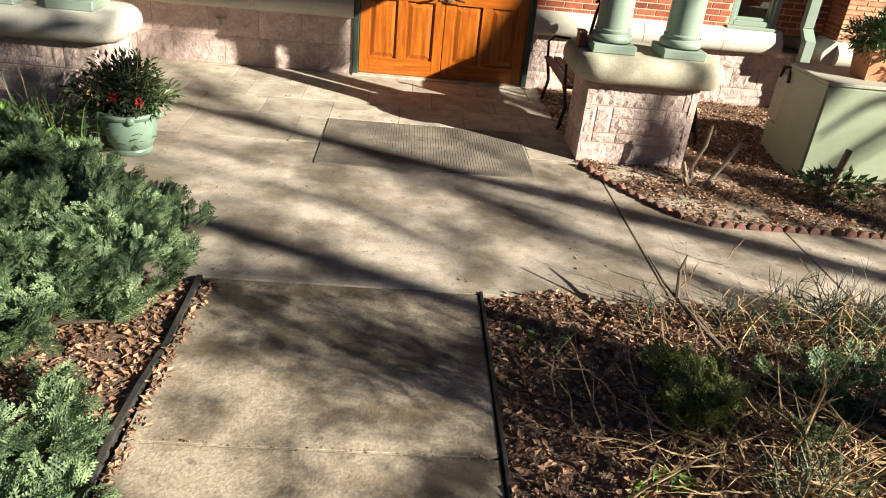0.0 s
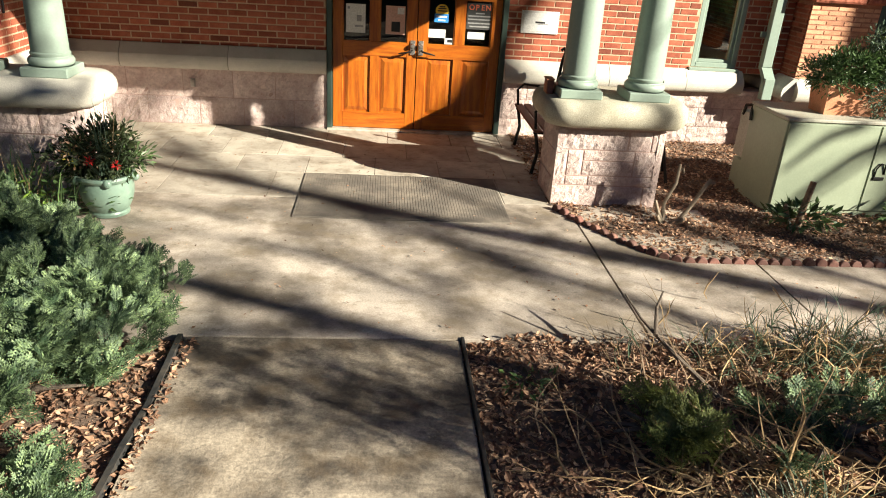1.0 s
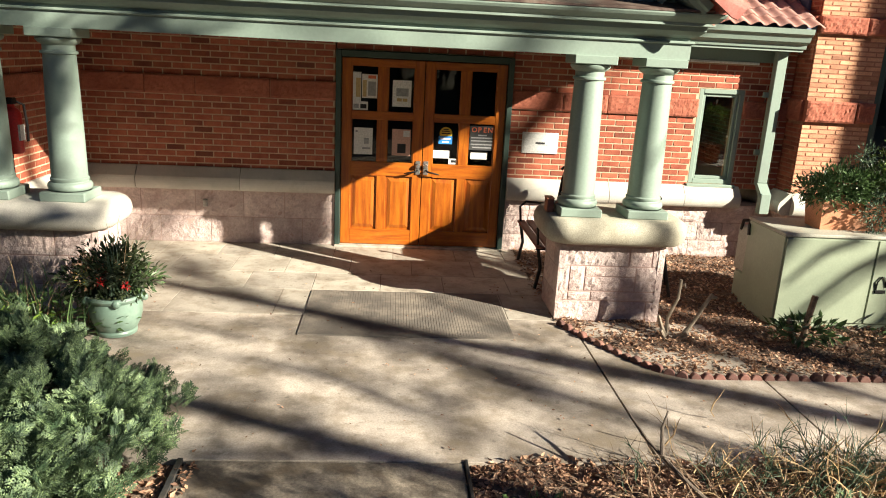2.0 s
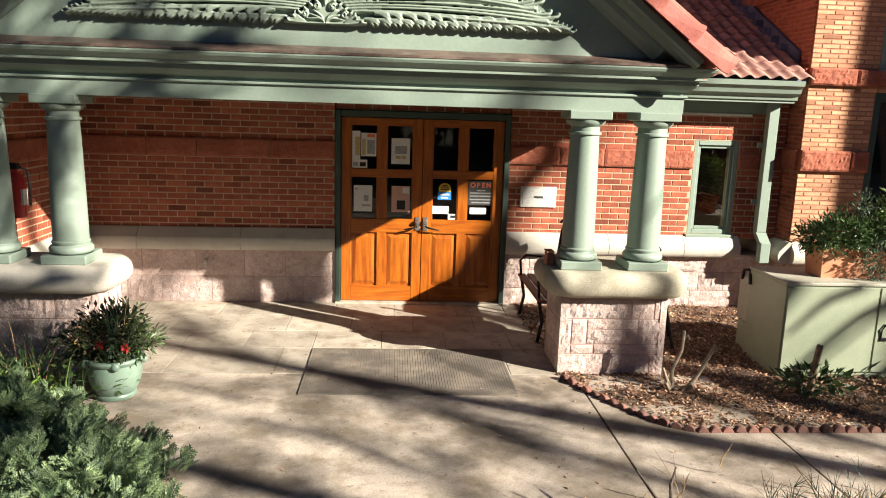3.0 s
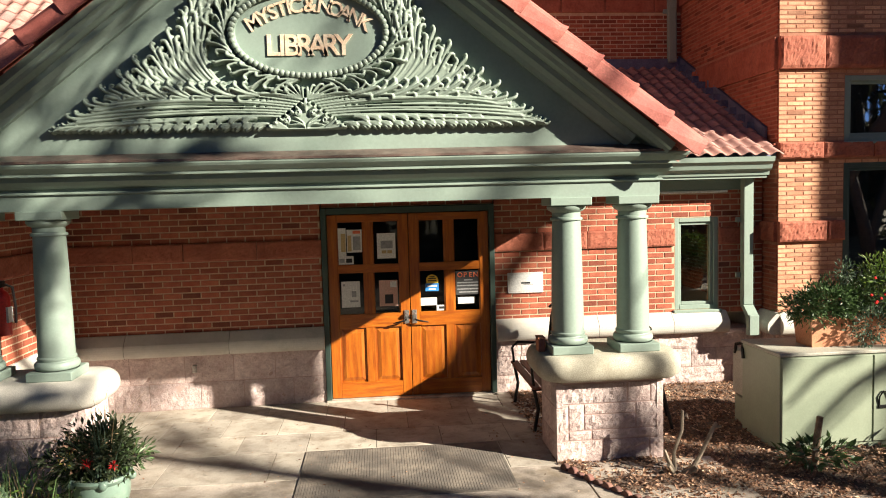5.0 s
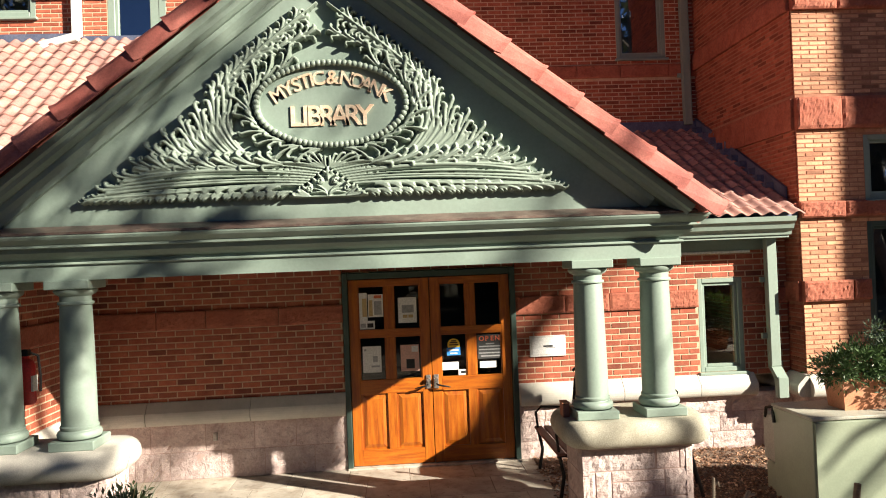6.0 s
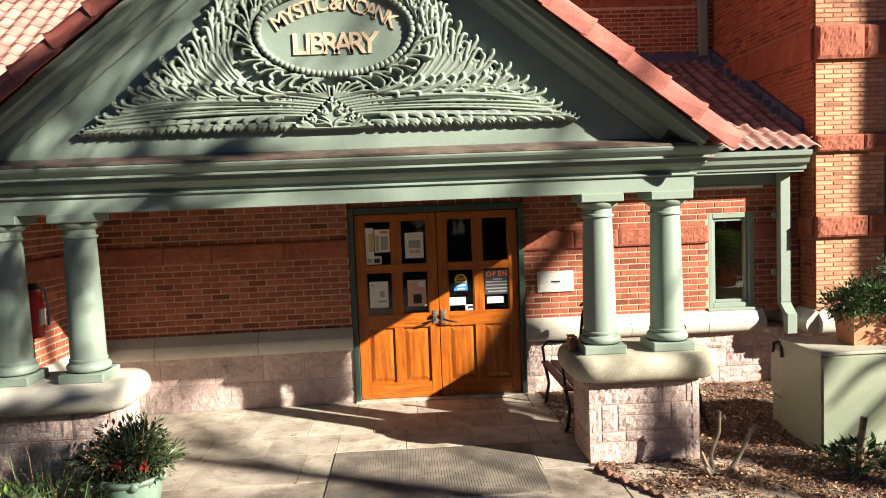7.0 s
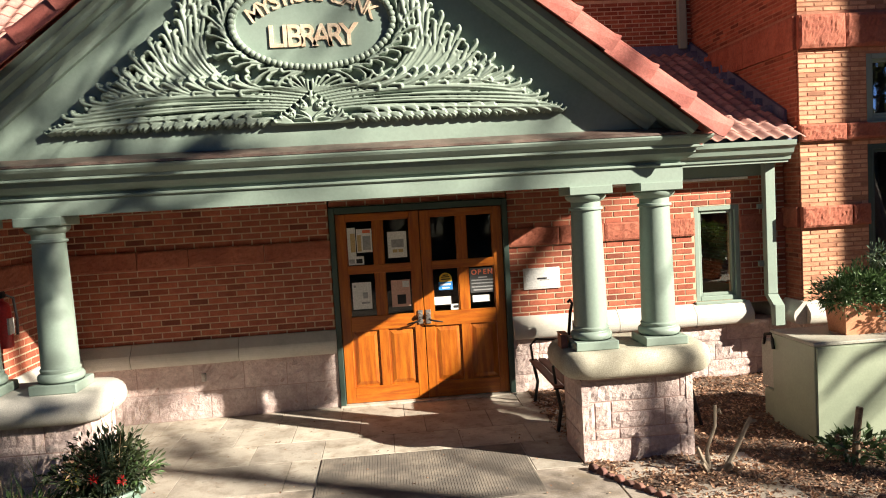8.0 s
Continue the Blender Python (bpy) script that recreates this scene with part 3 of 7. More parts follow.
ashlar(base, p_ts, 2.6 - TY - 0.02, 0.0, 0.63, 15)
water_table(p_tf, 4.5, "limestone course of the tower", joints=(0.7, 1.9))
water_table(p_ts, 2.6 - TY + 0.06, "limestone course of the tower flank")
# the upper storey behind the roofs
_, p_wu = masonry("wall_upper", "shaded brick upper wall behind the lower roof", (-0.9, 2.36), (1, 0), 5.2, 3.4, 7.2, [(3.95, 4.70, 5.23, 6.6)], [(4.94, 5.14)], seed=10, singly=True, focus=4.7, course=0.06)
_, p_wv = masonry("wall_upper_west", "brick upper wall with windows over the tiled roof", (-8.0, 1.0), (1, 0), 7.1, 4.7, 7.2,
                   [(4.14, 4.86, 5.13, 6.6), (1.6, 3.27, 5.54, 6.8)], [(5.75, 6.0)], seed=11, course=0.055)
# Unseen inner shell, added to close the building behind its panes.
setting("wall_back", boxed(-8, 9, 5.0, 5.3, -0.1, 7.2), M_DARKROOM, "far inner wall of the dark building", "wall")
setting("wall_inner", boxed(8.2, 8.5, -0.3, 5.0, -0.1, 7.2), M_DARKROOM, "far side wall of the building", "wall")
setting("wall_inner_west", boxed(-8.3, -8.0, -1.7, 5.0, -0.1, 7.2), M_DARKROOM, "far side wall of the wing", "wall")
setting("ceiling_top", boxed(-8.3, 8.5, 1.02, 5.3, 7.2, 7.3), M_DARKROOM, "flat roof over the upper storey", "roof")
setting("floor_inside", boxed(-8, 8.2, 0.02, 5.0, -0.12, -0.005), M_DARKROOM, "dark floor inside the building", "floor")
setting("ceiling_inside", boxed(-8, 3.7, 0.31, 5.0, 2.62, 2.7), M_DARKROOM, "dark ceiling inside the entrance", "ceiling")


# ---- windows ----
def window(name, label, place, u0, u1, v0, v1, mat, frame_w=0.06, rail=0.0, mullion=0.0, depth=0.09, sill=True, glass=M_COATED):
    w = tagged(new(name), label, "window", "", "structure")

    def bar(nm, a, b, c, d, o0, o1, bev=0.006):
        bm = boxed(a, b, -o1, -o0, c, d, bev)
        p0, p1 = place(0, 0, 0), place(1, 0, 0)
        ang = math.degrees(math.atan2(p1.y - p0.y, p1.x - p0.x))
        bmesh.ops.transform(bm, matrix=pose(p0.x, p0.y, 0, 0, 0, ang), verts=bm.verts)
        return part(nm, bm, mat, w)
    f = frame_w
    bar("window_frame", u0, u0 + f, v0, v1, -depth, -0.005)
    bar("window_frame", u1 - f, u1, v0, v1, -depth, -0.005)
    bar("window_frame", u0 + f, u1 - f, v1 - f, v1, -depth, -0.005)
    bar("window_frame", u0 + f, u1 - f, v0, v0 + f, -depth, -0.005)
    g = f + 0.035
    for a, b, c, d in ((u0 + f, u0 + g, v0 + f, v1 - f), (u1 - g, u1 - f, v0 + f, v1 - f), (u0 + g, u1 - g, v1 - g, v1 - f), (u0 + g, u1 - g, v0 + f, v0 + g)):
        bar("sash", a, b, c, d, -depth + 0.01, -0.03, 0.004)
    if rail:
        bar("meeting_rail", u0 + g, u1 - g, rail - 0.02, rail + 0.02, -depth + 0.01, -0.03, 0.004)
    if mullion:
        bar("mullion", mullion - 0.06, mullion + 0.06, v0 + f, v1 - f, -depth, -0.01)
    if sill:
        bar("window_sill", u0 - 0.03, u1 + 0.03, v0 - 0.035, v0 - 0.001, -depth, 0.05)
    bm = bmesh.new()
    q = [bm.verts.new(place(a, -0.06, c)) for a, c in ((u0 + f, v0 + f), (u1 - f, v0 + f), (u1 - f, v1 - f), (u0 + f, v1 - f))]
    bm.faces.new(q)
    pane = part("pane", bm, glass, w)
    pane.visible_shadow = False
    return w


window("window_1", "narrow sage green window in the brick wall", p_wr, 3.145 - DW, 3.68 - DW, 0.89, 1.985, M_GREEN, 0.055, glass=M_PANE)
window("window_2", "tall tower window reflecting the garden", p_tf, 0.795, 1.85, 0.905, 2.58, M_DARKGREEN, 0.06)
window("window_3", "upper tower window with a green frame", p_tf, 0.795, 1.85, 2.823, 3.572, M_GREEN, 0.06)
window("window_4", "upper storey window with a grey green frame", p_wu, 3.95, 4.70, 5.23, 6.6, M_GREEN, 0.06)
window("window_5", "upper window with pale green frame reflecting the sky", p_wv, 4.14, 4.86, 5.13, 6.6, M_GREEN, 0.09, mullion=4.72)
window("window_6", "dark upper window beside the downpipe", p_wv, 1.6, 3.27, 5.54, 6.8, M_GREEN, 0.07)

# ---- the entrance doors ----
frame_ob = tagged(new("door_frame"), "dark green painted frame round the double doors", "door frame", "", "structure")
part("jamb", boxed(-DW, -0.925, -0.05, 0.14, 0.0, 2.21, 0.006), M_DARKGREEN, frame_ob)
part("jamb", boxed(0.925, DW, -0.05, 0.14, 0.0, 2.21, 0.006), M_DARKGREEN, frame_ob)
part("head", boxed(-0.925, 0.925, -0.05, 0.14, 2.14, 2.21, 0.006), M_DARKGREEN, frame_ob)
part("threshold", boxed(-DW, DW, -0.09, 0.16, -0.02, 0.016, 0.006), M_FLAG, frame_ob)


def door_leaf(name, label, x0, x1):
    d = tagged(new(name), label, "door", "entrance doors", "structure")
    y0, y1 = 0.0, 0.045
    st = 0.107
    mid = (x0 + x1) / 2
    zs = (0.022, 0.20, 0.83, 0.99, 1.465, 1.56, 2.045, 2.13)
    for a, b in ((x0, x0 + st), (x1 - st, x1)):
        part("stile", boxed(a, b, y0, y1, zs[0], zs[-1], 0.004), M_DOORWOOD, d)
    for c, e in ((zs[0], zs[1]), (zs[2], zs[3]), (zs[4], zs[5]), (zs[6], zs[7])):
        part("rail", boxed(x0 + st, x1 - st, y0 + 0.001, y1, c, e, 0.003), M_DOORWOOD_H, d)
    for c, e in ((zs[1], zs[2]), (zs[3], zs[4]), (zs[5], zs[6])):
        part("muntin", boxed(mid - 0.052, mid + 0.052, y0 + 0.002, y1, c, e, 0.003), M_DOORWOOD, d)
    for a, b in ((x0 + st, mid - 0.052), (mid + 0.052, x1 - st)):
        bm = boxed(a, b, y0 + 0.024, y1 - 0.005, zs[1], zs[2])
        r0, r1 = 0.018, 0.06
        lo = [bm.verts.new((x, y0 + 0.0238, z)) for x, z in ((a + r0, zs[1] + r0), (b - r0, zs[1] + r0), (b - r0, zs[2] - r0), (a + r0, zs[2] - r0))]
        hi = [bm.verts.new((x, y0 + 0.008, z)) for x, z in ((a + r1, zs[1] + r1), (b - r1, zs[1] + r1), (b - r1, zs[2] - r1), (a + r1, zs[2] - r1))]
        bm.faces.new(hi)
        for k in range(4):
            bm.faces.new((lo[k], lo[(k + 1) % 4], hi[(k + 1) % 4], hi[k]))
        part("panel", bm, M_DOORWOOD, d)
        for c, e in ((zs[3], zs[4]), (zs[5], zs[6])):
            bm = bmesh.new()
            bm.faces.new([bm.verts.new((x, y0 + 0.02, z)) for x, z in ((a, c), (b, c), (b, e), (a, e))])
            pane = part("pane", bm, M_GLASS, d)
            pane.visible_shadow = False
            for q in ((a, a + 0.012, c, e), (b - 0.012, b, c, e)):
                part("bead", boxed(q[0], q[1], y0 + 0.008, y0 + 0.03, q[2], q[3], 0.003), M_DOORWOOD, d)
    return d


leaf_w = door_leaf("door_1", "closed orange oak door leaf with notices behind its glass", -0.92, -0.004)
leaf_e = door_leaf("door_2", "closed orange oak door leaf with an open sign behind its glass", 0.004, 0.92)
for leaf, s in ((leaf_w, -1), (leaf_e, 1)):
    plate = part("lock_plate", boxed(s * 0.045 - 0.028, s * 0.045 + 0.028, -0.014, 0.001, 0.86, 1.02, 0.006), M_STEEL, leaf, "worn steel lock plate")
    bm = lathe(bmesh.new(), [(0.024, 0), (0.026, 0.02), (0.02, 0.035)], 16)
    bmesh.ops.transform(bm, matrix=pose(s * 0.045, -0.014, 0.965, 90), verts=bm.verts)
    part("knob", bm, M_STEEL, plate, "", True)
    bm = bmesh.new()
    tube(bm, [(s * 0.05, -0.02, 0.915), (s * 0.06, -0.06, 0.91), (s * 0.10, -0.07, 0.90), (s * 0.17, -0.06, 0.885), (s * 0.2, -0.045, 0.875)], [0.009, 0.011, 0.011, 0.009, 0.006], 8)
    part("lever_handle", bm, M_IRON, plate, "dark bronze lever handle", True)


def notice(name, label, x0, x1, z0, z1, mat, bars=(), category="notice"):
    """A sheet behind a door pane with its printed areas (x0, x1, z0, z1 as shares, material)."""
    ob = thing(name, label, category, "notices on the doors", (0, -0.0065, 0))
    part("sheet", boxed(x0, x1, 0.0235, 0.0245, z0, z1), mat, ob)
    for n, (a, b, c, d, m) in enumerate(bars):
        part("print", boxed(x0 + (x1 - x0) * a, x0 + (x1 - x0) * b, 0.0222 - 0.0002 * (n % 5), 0.0236, z0 + (z1 - z0) * c, z0 + (z1 - z0) * d), m, ob)
    return ob


notice("paper_notice", "white notice with a yellow column in the glass", -0.70, -0.53, 1.70, 1.96, M_PAPER, [(0.05, 0.3, 0.05, 0.75, M_OCHRE), (0.4, 0.9, 0.82, 0.95, M_ORANGERED), (0.4, 0.9, 0.1, 0.7, M_GREYPRINT)])
notice("paper_notice", "narrow yellow and white leaflet in the glass", -0.805, -0.71, 1.66, 1.98, M_PAPER, [(0.4, 0.95, 0.15, 0.8, M_OCHRE)])
notice("paper_notice", "small grey notice in the glass", -0.80, -0.63, 1.565, 1.66, M_PAPER, [(0.5, 0.9, 0.2, 0.7, M_BLACKCARD), (0.05, 0.4, 0.2, 0.7, M_GREYPRINT)])
notice("poster", "white poster with a faded picture", -0.36, -0.15, 1.62, 1.91, M_PAPER, [(0.2, 0.85, 0.4, 0.7, M_GREYPRINT), (0.25, 0.5, 0.2, 0.32, M_OCHRE), (0.55, 0.8, 0.2, 0.32, M_OCHRE)])
notice("poster", "white notice with a small drawing", -0.78, -0.57, 1.07, 1.37, M_PAPER, [(0.55, 0.8, 0.4, 0.62, M_GREYPRINT), (0.45, 0.9, 0.2, 0.27, M_GREYPRINT), (0.08, 0.2, 0.82, 0.9, M_GREYPRINT)])
notice("poster", "peach coloured poster with a dark picture", -0.35, -0.14, 1.07, 1.37, M_PEACH, [(0.3, 0.75, 0.1, 0.45, M_BLACKCARD), (0.6, 0.95, 0.72, 0.95, M_PAPER)])
notice("paper_notice", "white strip notice below the round sticker", 0.115, 0.31, 1.06, 1.15, M_PAPER)
notice("sticker", "small white sticker with a dark emblem", 0.305, 0.415, 0.995, 1.06, M_PAPER, [(0.25, 0.75, 0.3, 0.75, M_BLACKCARD)])
notice("paper_notice", "white strip notice below the open sign", 0.555, 0.745, 1.065, 1.14, M_PAPER)
stk = thing("sticker", "round yellow sticker over a blue band", "sticker", "notices on the doors", (0, -0.0065, 0))
bm = lathe(bmesh.new(), [(0.072, 0), (0.072, 0.001)], 28)
bmesh.ops.transform(bm, matrix=pose(0.26, 0.0235, 1.345, 90), verts=bm.verts)
part("disc", bm, M_YELLOW, stk)
part("band", boxed(0.18, 0.335, 0.021, 0.0222, 1.225, 1.315), M_BLUE, stk)
part("print", boxed(0.2, 0.315, 0.0202, 0.0209, 1.275, 1.295), M_PAPER, stk)
part("print", boxed(0.22, 0.3, 0.0202, 0.0209, 1.24, 1.255), M_PAPER, stk)
for k, (w, z) in enumerate(((0.09, 1.37), (0.1, 1.345), (0.06, 1.39))):
    part("print", boxed(0.26 - w / 2, 0.26 + w / 2, 0.0215, 0.0222, z - 0.006, z + 0.006), M_BLACKCARD, stk)


def glyph(ch, size, depth, bold=0.0):
    """The mesh of one letter, centred across, its foot at 0, in the xz plane, facing -y."""
    cu = bpy.data.curves.new("letter", "FONT")
    cu.body, cu.size, cu.extrude, cu.align_x, cu.offset, cu.resolution_u = ch, size, depth, "CENTER", bold, 4
    ob = new("letter", cu)
    me = bpy.data.meshes.new_from_object(ob.evaluated_get(bpy.context.evaluated_depsgraph_get()))
    bpy.data.objects.remove(ob)
    me.transform(pose(0, 0, 0, 90))
    return me


def writing(text, parent, x, y, z, size, mat, depth=0.001, pitch=0.72, bold=0.0, name="letter"):
    """Letters in a row, centred on x."""
    widths = [pitch * size * (0.45 if c in "I.,: 1" else 1.0) for c in text]
    at = x - sum(widths) / 2
    for c, w in zip(text, widths):
        if c != " ":
            me = glyph(c, size, depth, bold)
            me.materials.append(mat)
            share(name, me, parent, pose(at + w / 2, y, z))
        at += w


sign = thing("open_sign", "dark open sign with orange letters in the glass", "sign", "notices on the doors", (0, -0.0065, 0))
part("board", boxed(0.535, 0.825, 0.0235, 0.0245, 1.17, 1.445), surf("charcoal_card", (0.05, 0.05, 0.05), (0.07, 0.07, 0.07), 8, 0.6, 0.0), sign)
writing("OPEN", sign, 0.675, 0.0225, 1.375, 0.078, M_ORANGERED, 0.0008, 0.78, 0.002)
for z, w in ((1.34, 0.10), (1.31, 0.26), (1.275, 0.26), (1.235, 0.26), (1.20, 0.22)):
    part("print", boxed(0.68 - w / 2, 0.68 + w / 2, 0.0222, 0.0234, z - 0.007, z + 0.007), M_GREYPRINT, sign)

plq = thing("wall_plaque", "white framed plaque with dark script on the brick wall", "plaque")
part("frame", boxed(1.135, 1.552, -0.02, 0.0, 1.165, 1.405, 0.004), M_PLAQUE, plq)
part("plate", boxed(1.16, 1.527, -0.024, -0.018, 1.19, 1.38, 0.002), M_PAPER, plq)
part("print", boxed(1.29, 1.40, -0.0255, -0.0235, 1.275, 1.295), M_BLACKCARD, plq)
part("print", boxed(1.32, 1.43, -0.0255, -0.0235, 1.262, 1.272), M_GREYPRINT, plq)

# ---- the porch ----
XC = -0.885
FY = -2.27
XL, XR = XC - 2.92, XC + 2.95


def rounded_cap(bm, x0, x1, y0, y1, z0, z1, corner=0.2, nose=0.10):
    """A stone slab, rounded in plan, with a bulging edge all round."""
    outline = []
    for cx, cy, a0 in ((x1 - corner, y1 - corner, 0), (x0 + corner, y1 - corner, 90), (x0 + corner, y0 + corner, 180), (x1 - corner, y0 + corner, 270)):
        for k in range(7):
            a = radians(a0 + 15 * k)
            outline.append((cx, cy, math.cos(a), math.sin(a)))
    rings = []
    for k in range(9):
        a = -math.pi / 2 + math.pi * k / 8
        off = corner - nose + nose * math.cos(a)
        rings.append([bm.verts.new((cx + off * c, cy + off * s, (z0 + z1) / 2 + (z1 - z0) / 2 * math.sin(a))) for cx, cy, c, s in outline])
    n = len(outline)
    for a, b in zip(rings, rings[1:]):
        for i in range(n):
            bm.faces.new((a[i], a[(i + 1) % n], b[(i + 1) % n], b[i]))
    bm.faces.new(rings[0][::-1])
    bm.faces.new(rings[-1])
    return bm


def pedestal(label, x0, x1, y0, y1, cap, seed, front, stone):
    p = thing("porch_pedestal", label, "pedestal", "porch pedestals")
    part("core", boxed(x0 + 0.016, x1 - 0.016, y0 + 0.017, y1 - 0.016, -0.08, 0.70), M_PINKMORTAR, p)
    pf = wall_frame((x0, y0 + 0.03), (1, 0))
    r = random.Random(seed)
    for a, b, c, d in front:
        w = x1 - x0
        part("granite_block", stone_face(bmesh.new(), a * w + 0.004, b * w - 0.004, c + 0.004, d - 0.004, 0.0, 0.026, pf, 0.011, max(4, int((b - a) * w / 0.03)), max(4, int((d - c) / 0.03)), r), M_GRANITE, p)
    for o, u, w in (((x0 + 0.03, y1), (0, -1), y1 - y0), ((x1 - 0.03, y0), (0, 1), y1 - y0), ((x1, y1 - 0.03), (-1, 0), x1 - x0)):
        ashlar(p, wall_frame(o, u), w, 0.0, 0.69, seed + 1, 0.035, name="granite_block")
    part("cap_stone", rounded_cap(bmesh.new(), *cap), stone, p, "weathered rounded limestone cap", True)
    return p


FRONT_E = [(0.02, 0.66, 0.50, 0.67), (0.67, 0.88, 0.50, 0.67), (0.885, 1.0, 0.50, 0.67), (0.0, 0.115, 0.18, 0.495), (0.12, 0.26, 0.265, 0.495), (0.265, 0.74, 0.405, 0.495),
           (0.265, 0.74, 0.27, 0.40), (0.745, 1.0, 0.27, 0.495), (0.12, 0.33, 0.18, 0.26), (0.335, 1.0, 0.18, 0.265), (0.0, 0.43, -0.04, 0.175), (0.435, 0.87, -0.04, 0.175), (0.875, 1.0, -0.04, 0.175)]
FRONT_W = [(0.0, 0.3, 0.45, 0.67), (0.3, 0.72, 0.45, 0.67), (0.72, 1.0, 0.45, 0.67), (0.0, 0.45, 0.2, 0.445), (0.45, 0.8, 0.2, 0.445), (0.8, 1.0, 0.2, 0.445), (0.0, 0.4, -0.04, 0.195), (0.4, 1.0, -0.04, 0.195)]
pedestal("rough pink granite pedestal with a rounded limestone cap", 1.13, 2.08, -2.30, -1.72, (0.98, 2.26, -2.44, -1.56, 0.705, 0.93, 0.24, 0.085), 21, FRONT_E, M_CAP)
pedestal("rough granite pedestal behind the potted plants", -4.05, -2.74, -2.30, -1.80, (-4.2, -2.60, -2.44, -1.66, 0.675, 0.905, 0.26, 0.11), 22, FRONT_W, M_LIMESTONE)


def column(at):
    """A short Tuscan column with plinth, base, swelling shaft, neck ring and abacus."""
    c = thing("porch_column", "sage green painted Tuscan column standing on a stone cap", "column", "porch columns", at)
    part("plinth", boxed(-0.18, 0.18, -0.18, 0.18, 0.0, 0.075, 0.008), M_GREEN, c)
    prof = [(0.165, 0.075)] + [(0.145 + 0.028 * math.cos(a), 0.11 + 0.035 * math.sin(a)) for a in [radians(-90 + 22.5 * k) for k in range(9)]] + [(0.143, 0.15), (0.15, 0.16), (0.15, 0.175), (0.138, 0.185)]
    part("base", lathe(bmesh.new(), prof, 32), M_GREEN, c, "", True)
    shaft = [(0.140 - 0.018 * (k / 10) ** 1.6, 0.185 + 0.965 * k / 10) for k in range(11)]
    part("shaft", lathe(bmesh.new(), [(0.145, 0.18)] + shaft, 32), M_GREEN, c, "", True)
    cap = [(0.122, 1.145), (0.138, 1.15), (0.14, 1.162), (0.136, 1.172), (0.122, 1.175), (0.122, 1.215), (0.130, 1.222), (0.15, 1.232), (0.165, 1.25), (0.168, 1.265), (0.16, 1.275)]
    part("capital", lathe(bmesh.new(), cap, 32), M_GREEN, c, "", True)
    part("abacus", boxed(-0.178, 0.178, -0.178, 0.178, 1.275, 1.345, 0.006), M_GREEN, c)
    return c


col = column((1.287, -2.12, 0.93))
copy_thing(col, pose(1.872, -2.12, 0.93))
for x in (-3.01, -3.605):
    c2 = copy_thing(col, pose(x, -2.12, 0.905))
    c2.scale = (1, 1, 1.0186)

ent = tagged(new("trim"), "sage green moulded beam over the porch columns", "entablature", "", "structure")


def run(name, prof, mat, label="", back=-1.75):
    """Sweeps a moulding along both sides and the front of the porch, mitred at the corners."""
    bm = bmesh.new()
    rings = [[bm.verts.new(q) for q in [(XL - d, back, z) for d, z in prof]], [bm.verts.new((XL - d, FY - d, z)) for d, z in prof],
             [bm.verts.new((XR + d, FY - d, z)) for d, z in prof], [bm.verts.new((XR + d, -0.02, z)) for d, z in prof]]
    n = len(prof)
    for a, b in zip(rings, rings[1:]):
        for i in range(n):
            bm.faces.new((a[i], a[(i + 1) % n], b[(i + 1) % n], b[i]))
    bm.faces.new(rings[0][::-1])
    bm.faces.new(rings[-1])
    bmesh.ops.recalc_face_normals(bm, faces=bm.faces)
    return part(name, bm, mat, ent, label)


run("architrave", [(-0.32, 2.275), (0.0, 2.275), (0.0, 2.395), (-0.32, 2.395)], M_GREEN)
run("bead_moulding", [(-0.3, 2.396), (0.012, 2.396), (0.022, 2.404), (0.022, 2.414), (0.012, 2.422), (-0.3, 2.422)], M_GREEN)
run("frieze", [(-0.3, 2.423), (-0.012, 2.423), (-0.012, 2.448), (0.020, 2.453), (0.046, 2.47), (0.066, 2.487), (0.080, 2.50), (0.080, 2.535), (-0.3, 2.535)], M_GREEN)
run("corona", [(-0.3, 2.536), (0.118, 2.536), (0.128, 2.54), (0.128, 2.563), (0.142, 2.57), (0.156, 2.583), (0.176, 2.602), (0.188, 2.622), (0.188, 2.634), (-0.3, 2.634)], M_GREEN)
bm = bmesh.new()
extrude_profile(bm, [(0.0, 2.722), (0.205, 2.656), (0.205, 2.638), (0.0, 2.638)], lambda d, z, s: (s, FY - d + 0.012, z), XL - 0.2, XR + 0.08)
part("copper_flashing", bm, M_COPPER, ent, "weathered brown copper flashing")
setting("ceiling", boxed(XL + 0.3, XR - 0.3, FY + 0.3, -0.03, 2.44, 2.50), M_GREEN, "green painted porch ceiling", "ceiling")

# ---- the pediment ----
ped = thing("pediment", "sage green gable with carved foliage round an oval sign", "pediment")
RUN, RISE, Z0 = 3.12, 2.46, 2.625
SL = math.hypot(RUN, RISE)
TY0 = FY - 0.02
bm = bmesh.new()
extrude_profile(bm, [(XL - 0.1, 2.60), (XR + 0.1, 2.60), (XC, 2.60 + 3.0 * RISE / RUN)], lambda x, z, s: (x, s, z), TY0, TY0 + 0.12)
part("tympanum", bm, M_GREEN, ped)


def rake_place(side):
    """Along the slope from the eave, across (outwards), and towards the viewer."""
    ux, uz = -side * RUN / SL, RISE / SL
    nx, nz = side * RISE / SL, RUN / SL
    ox = XC + side * RUN
    return lambda s, n, y: Vector((ox + ux * s + nx * n, y, Z0 + uz * s + nz * n))


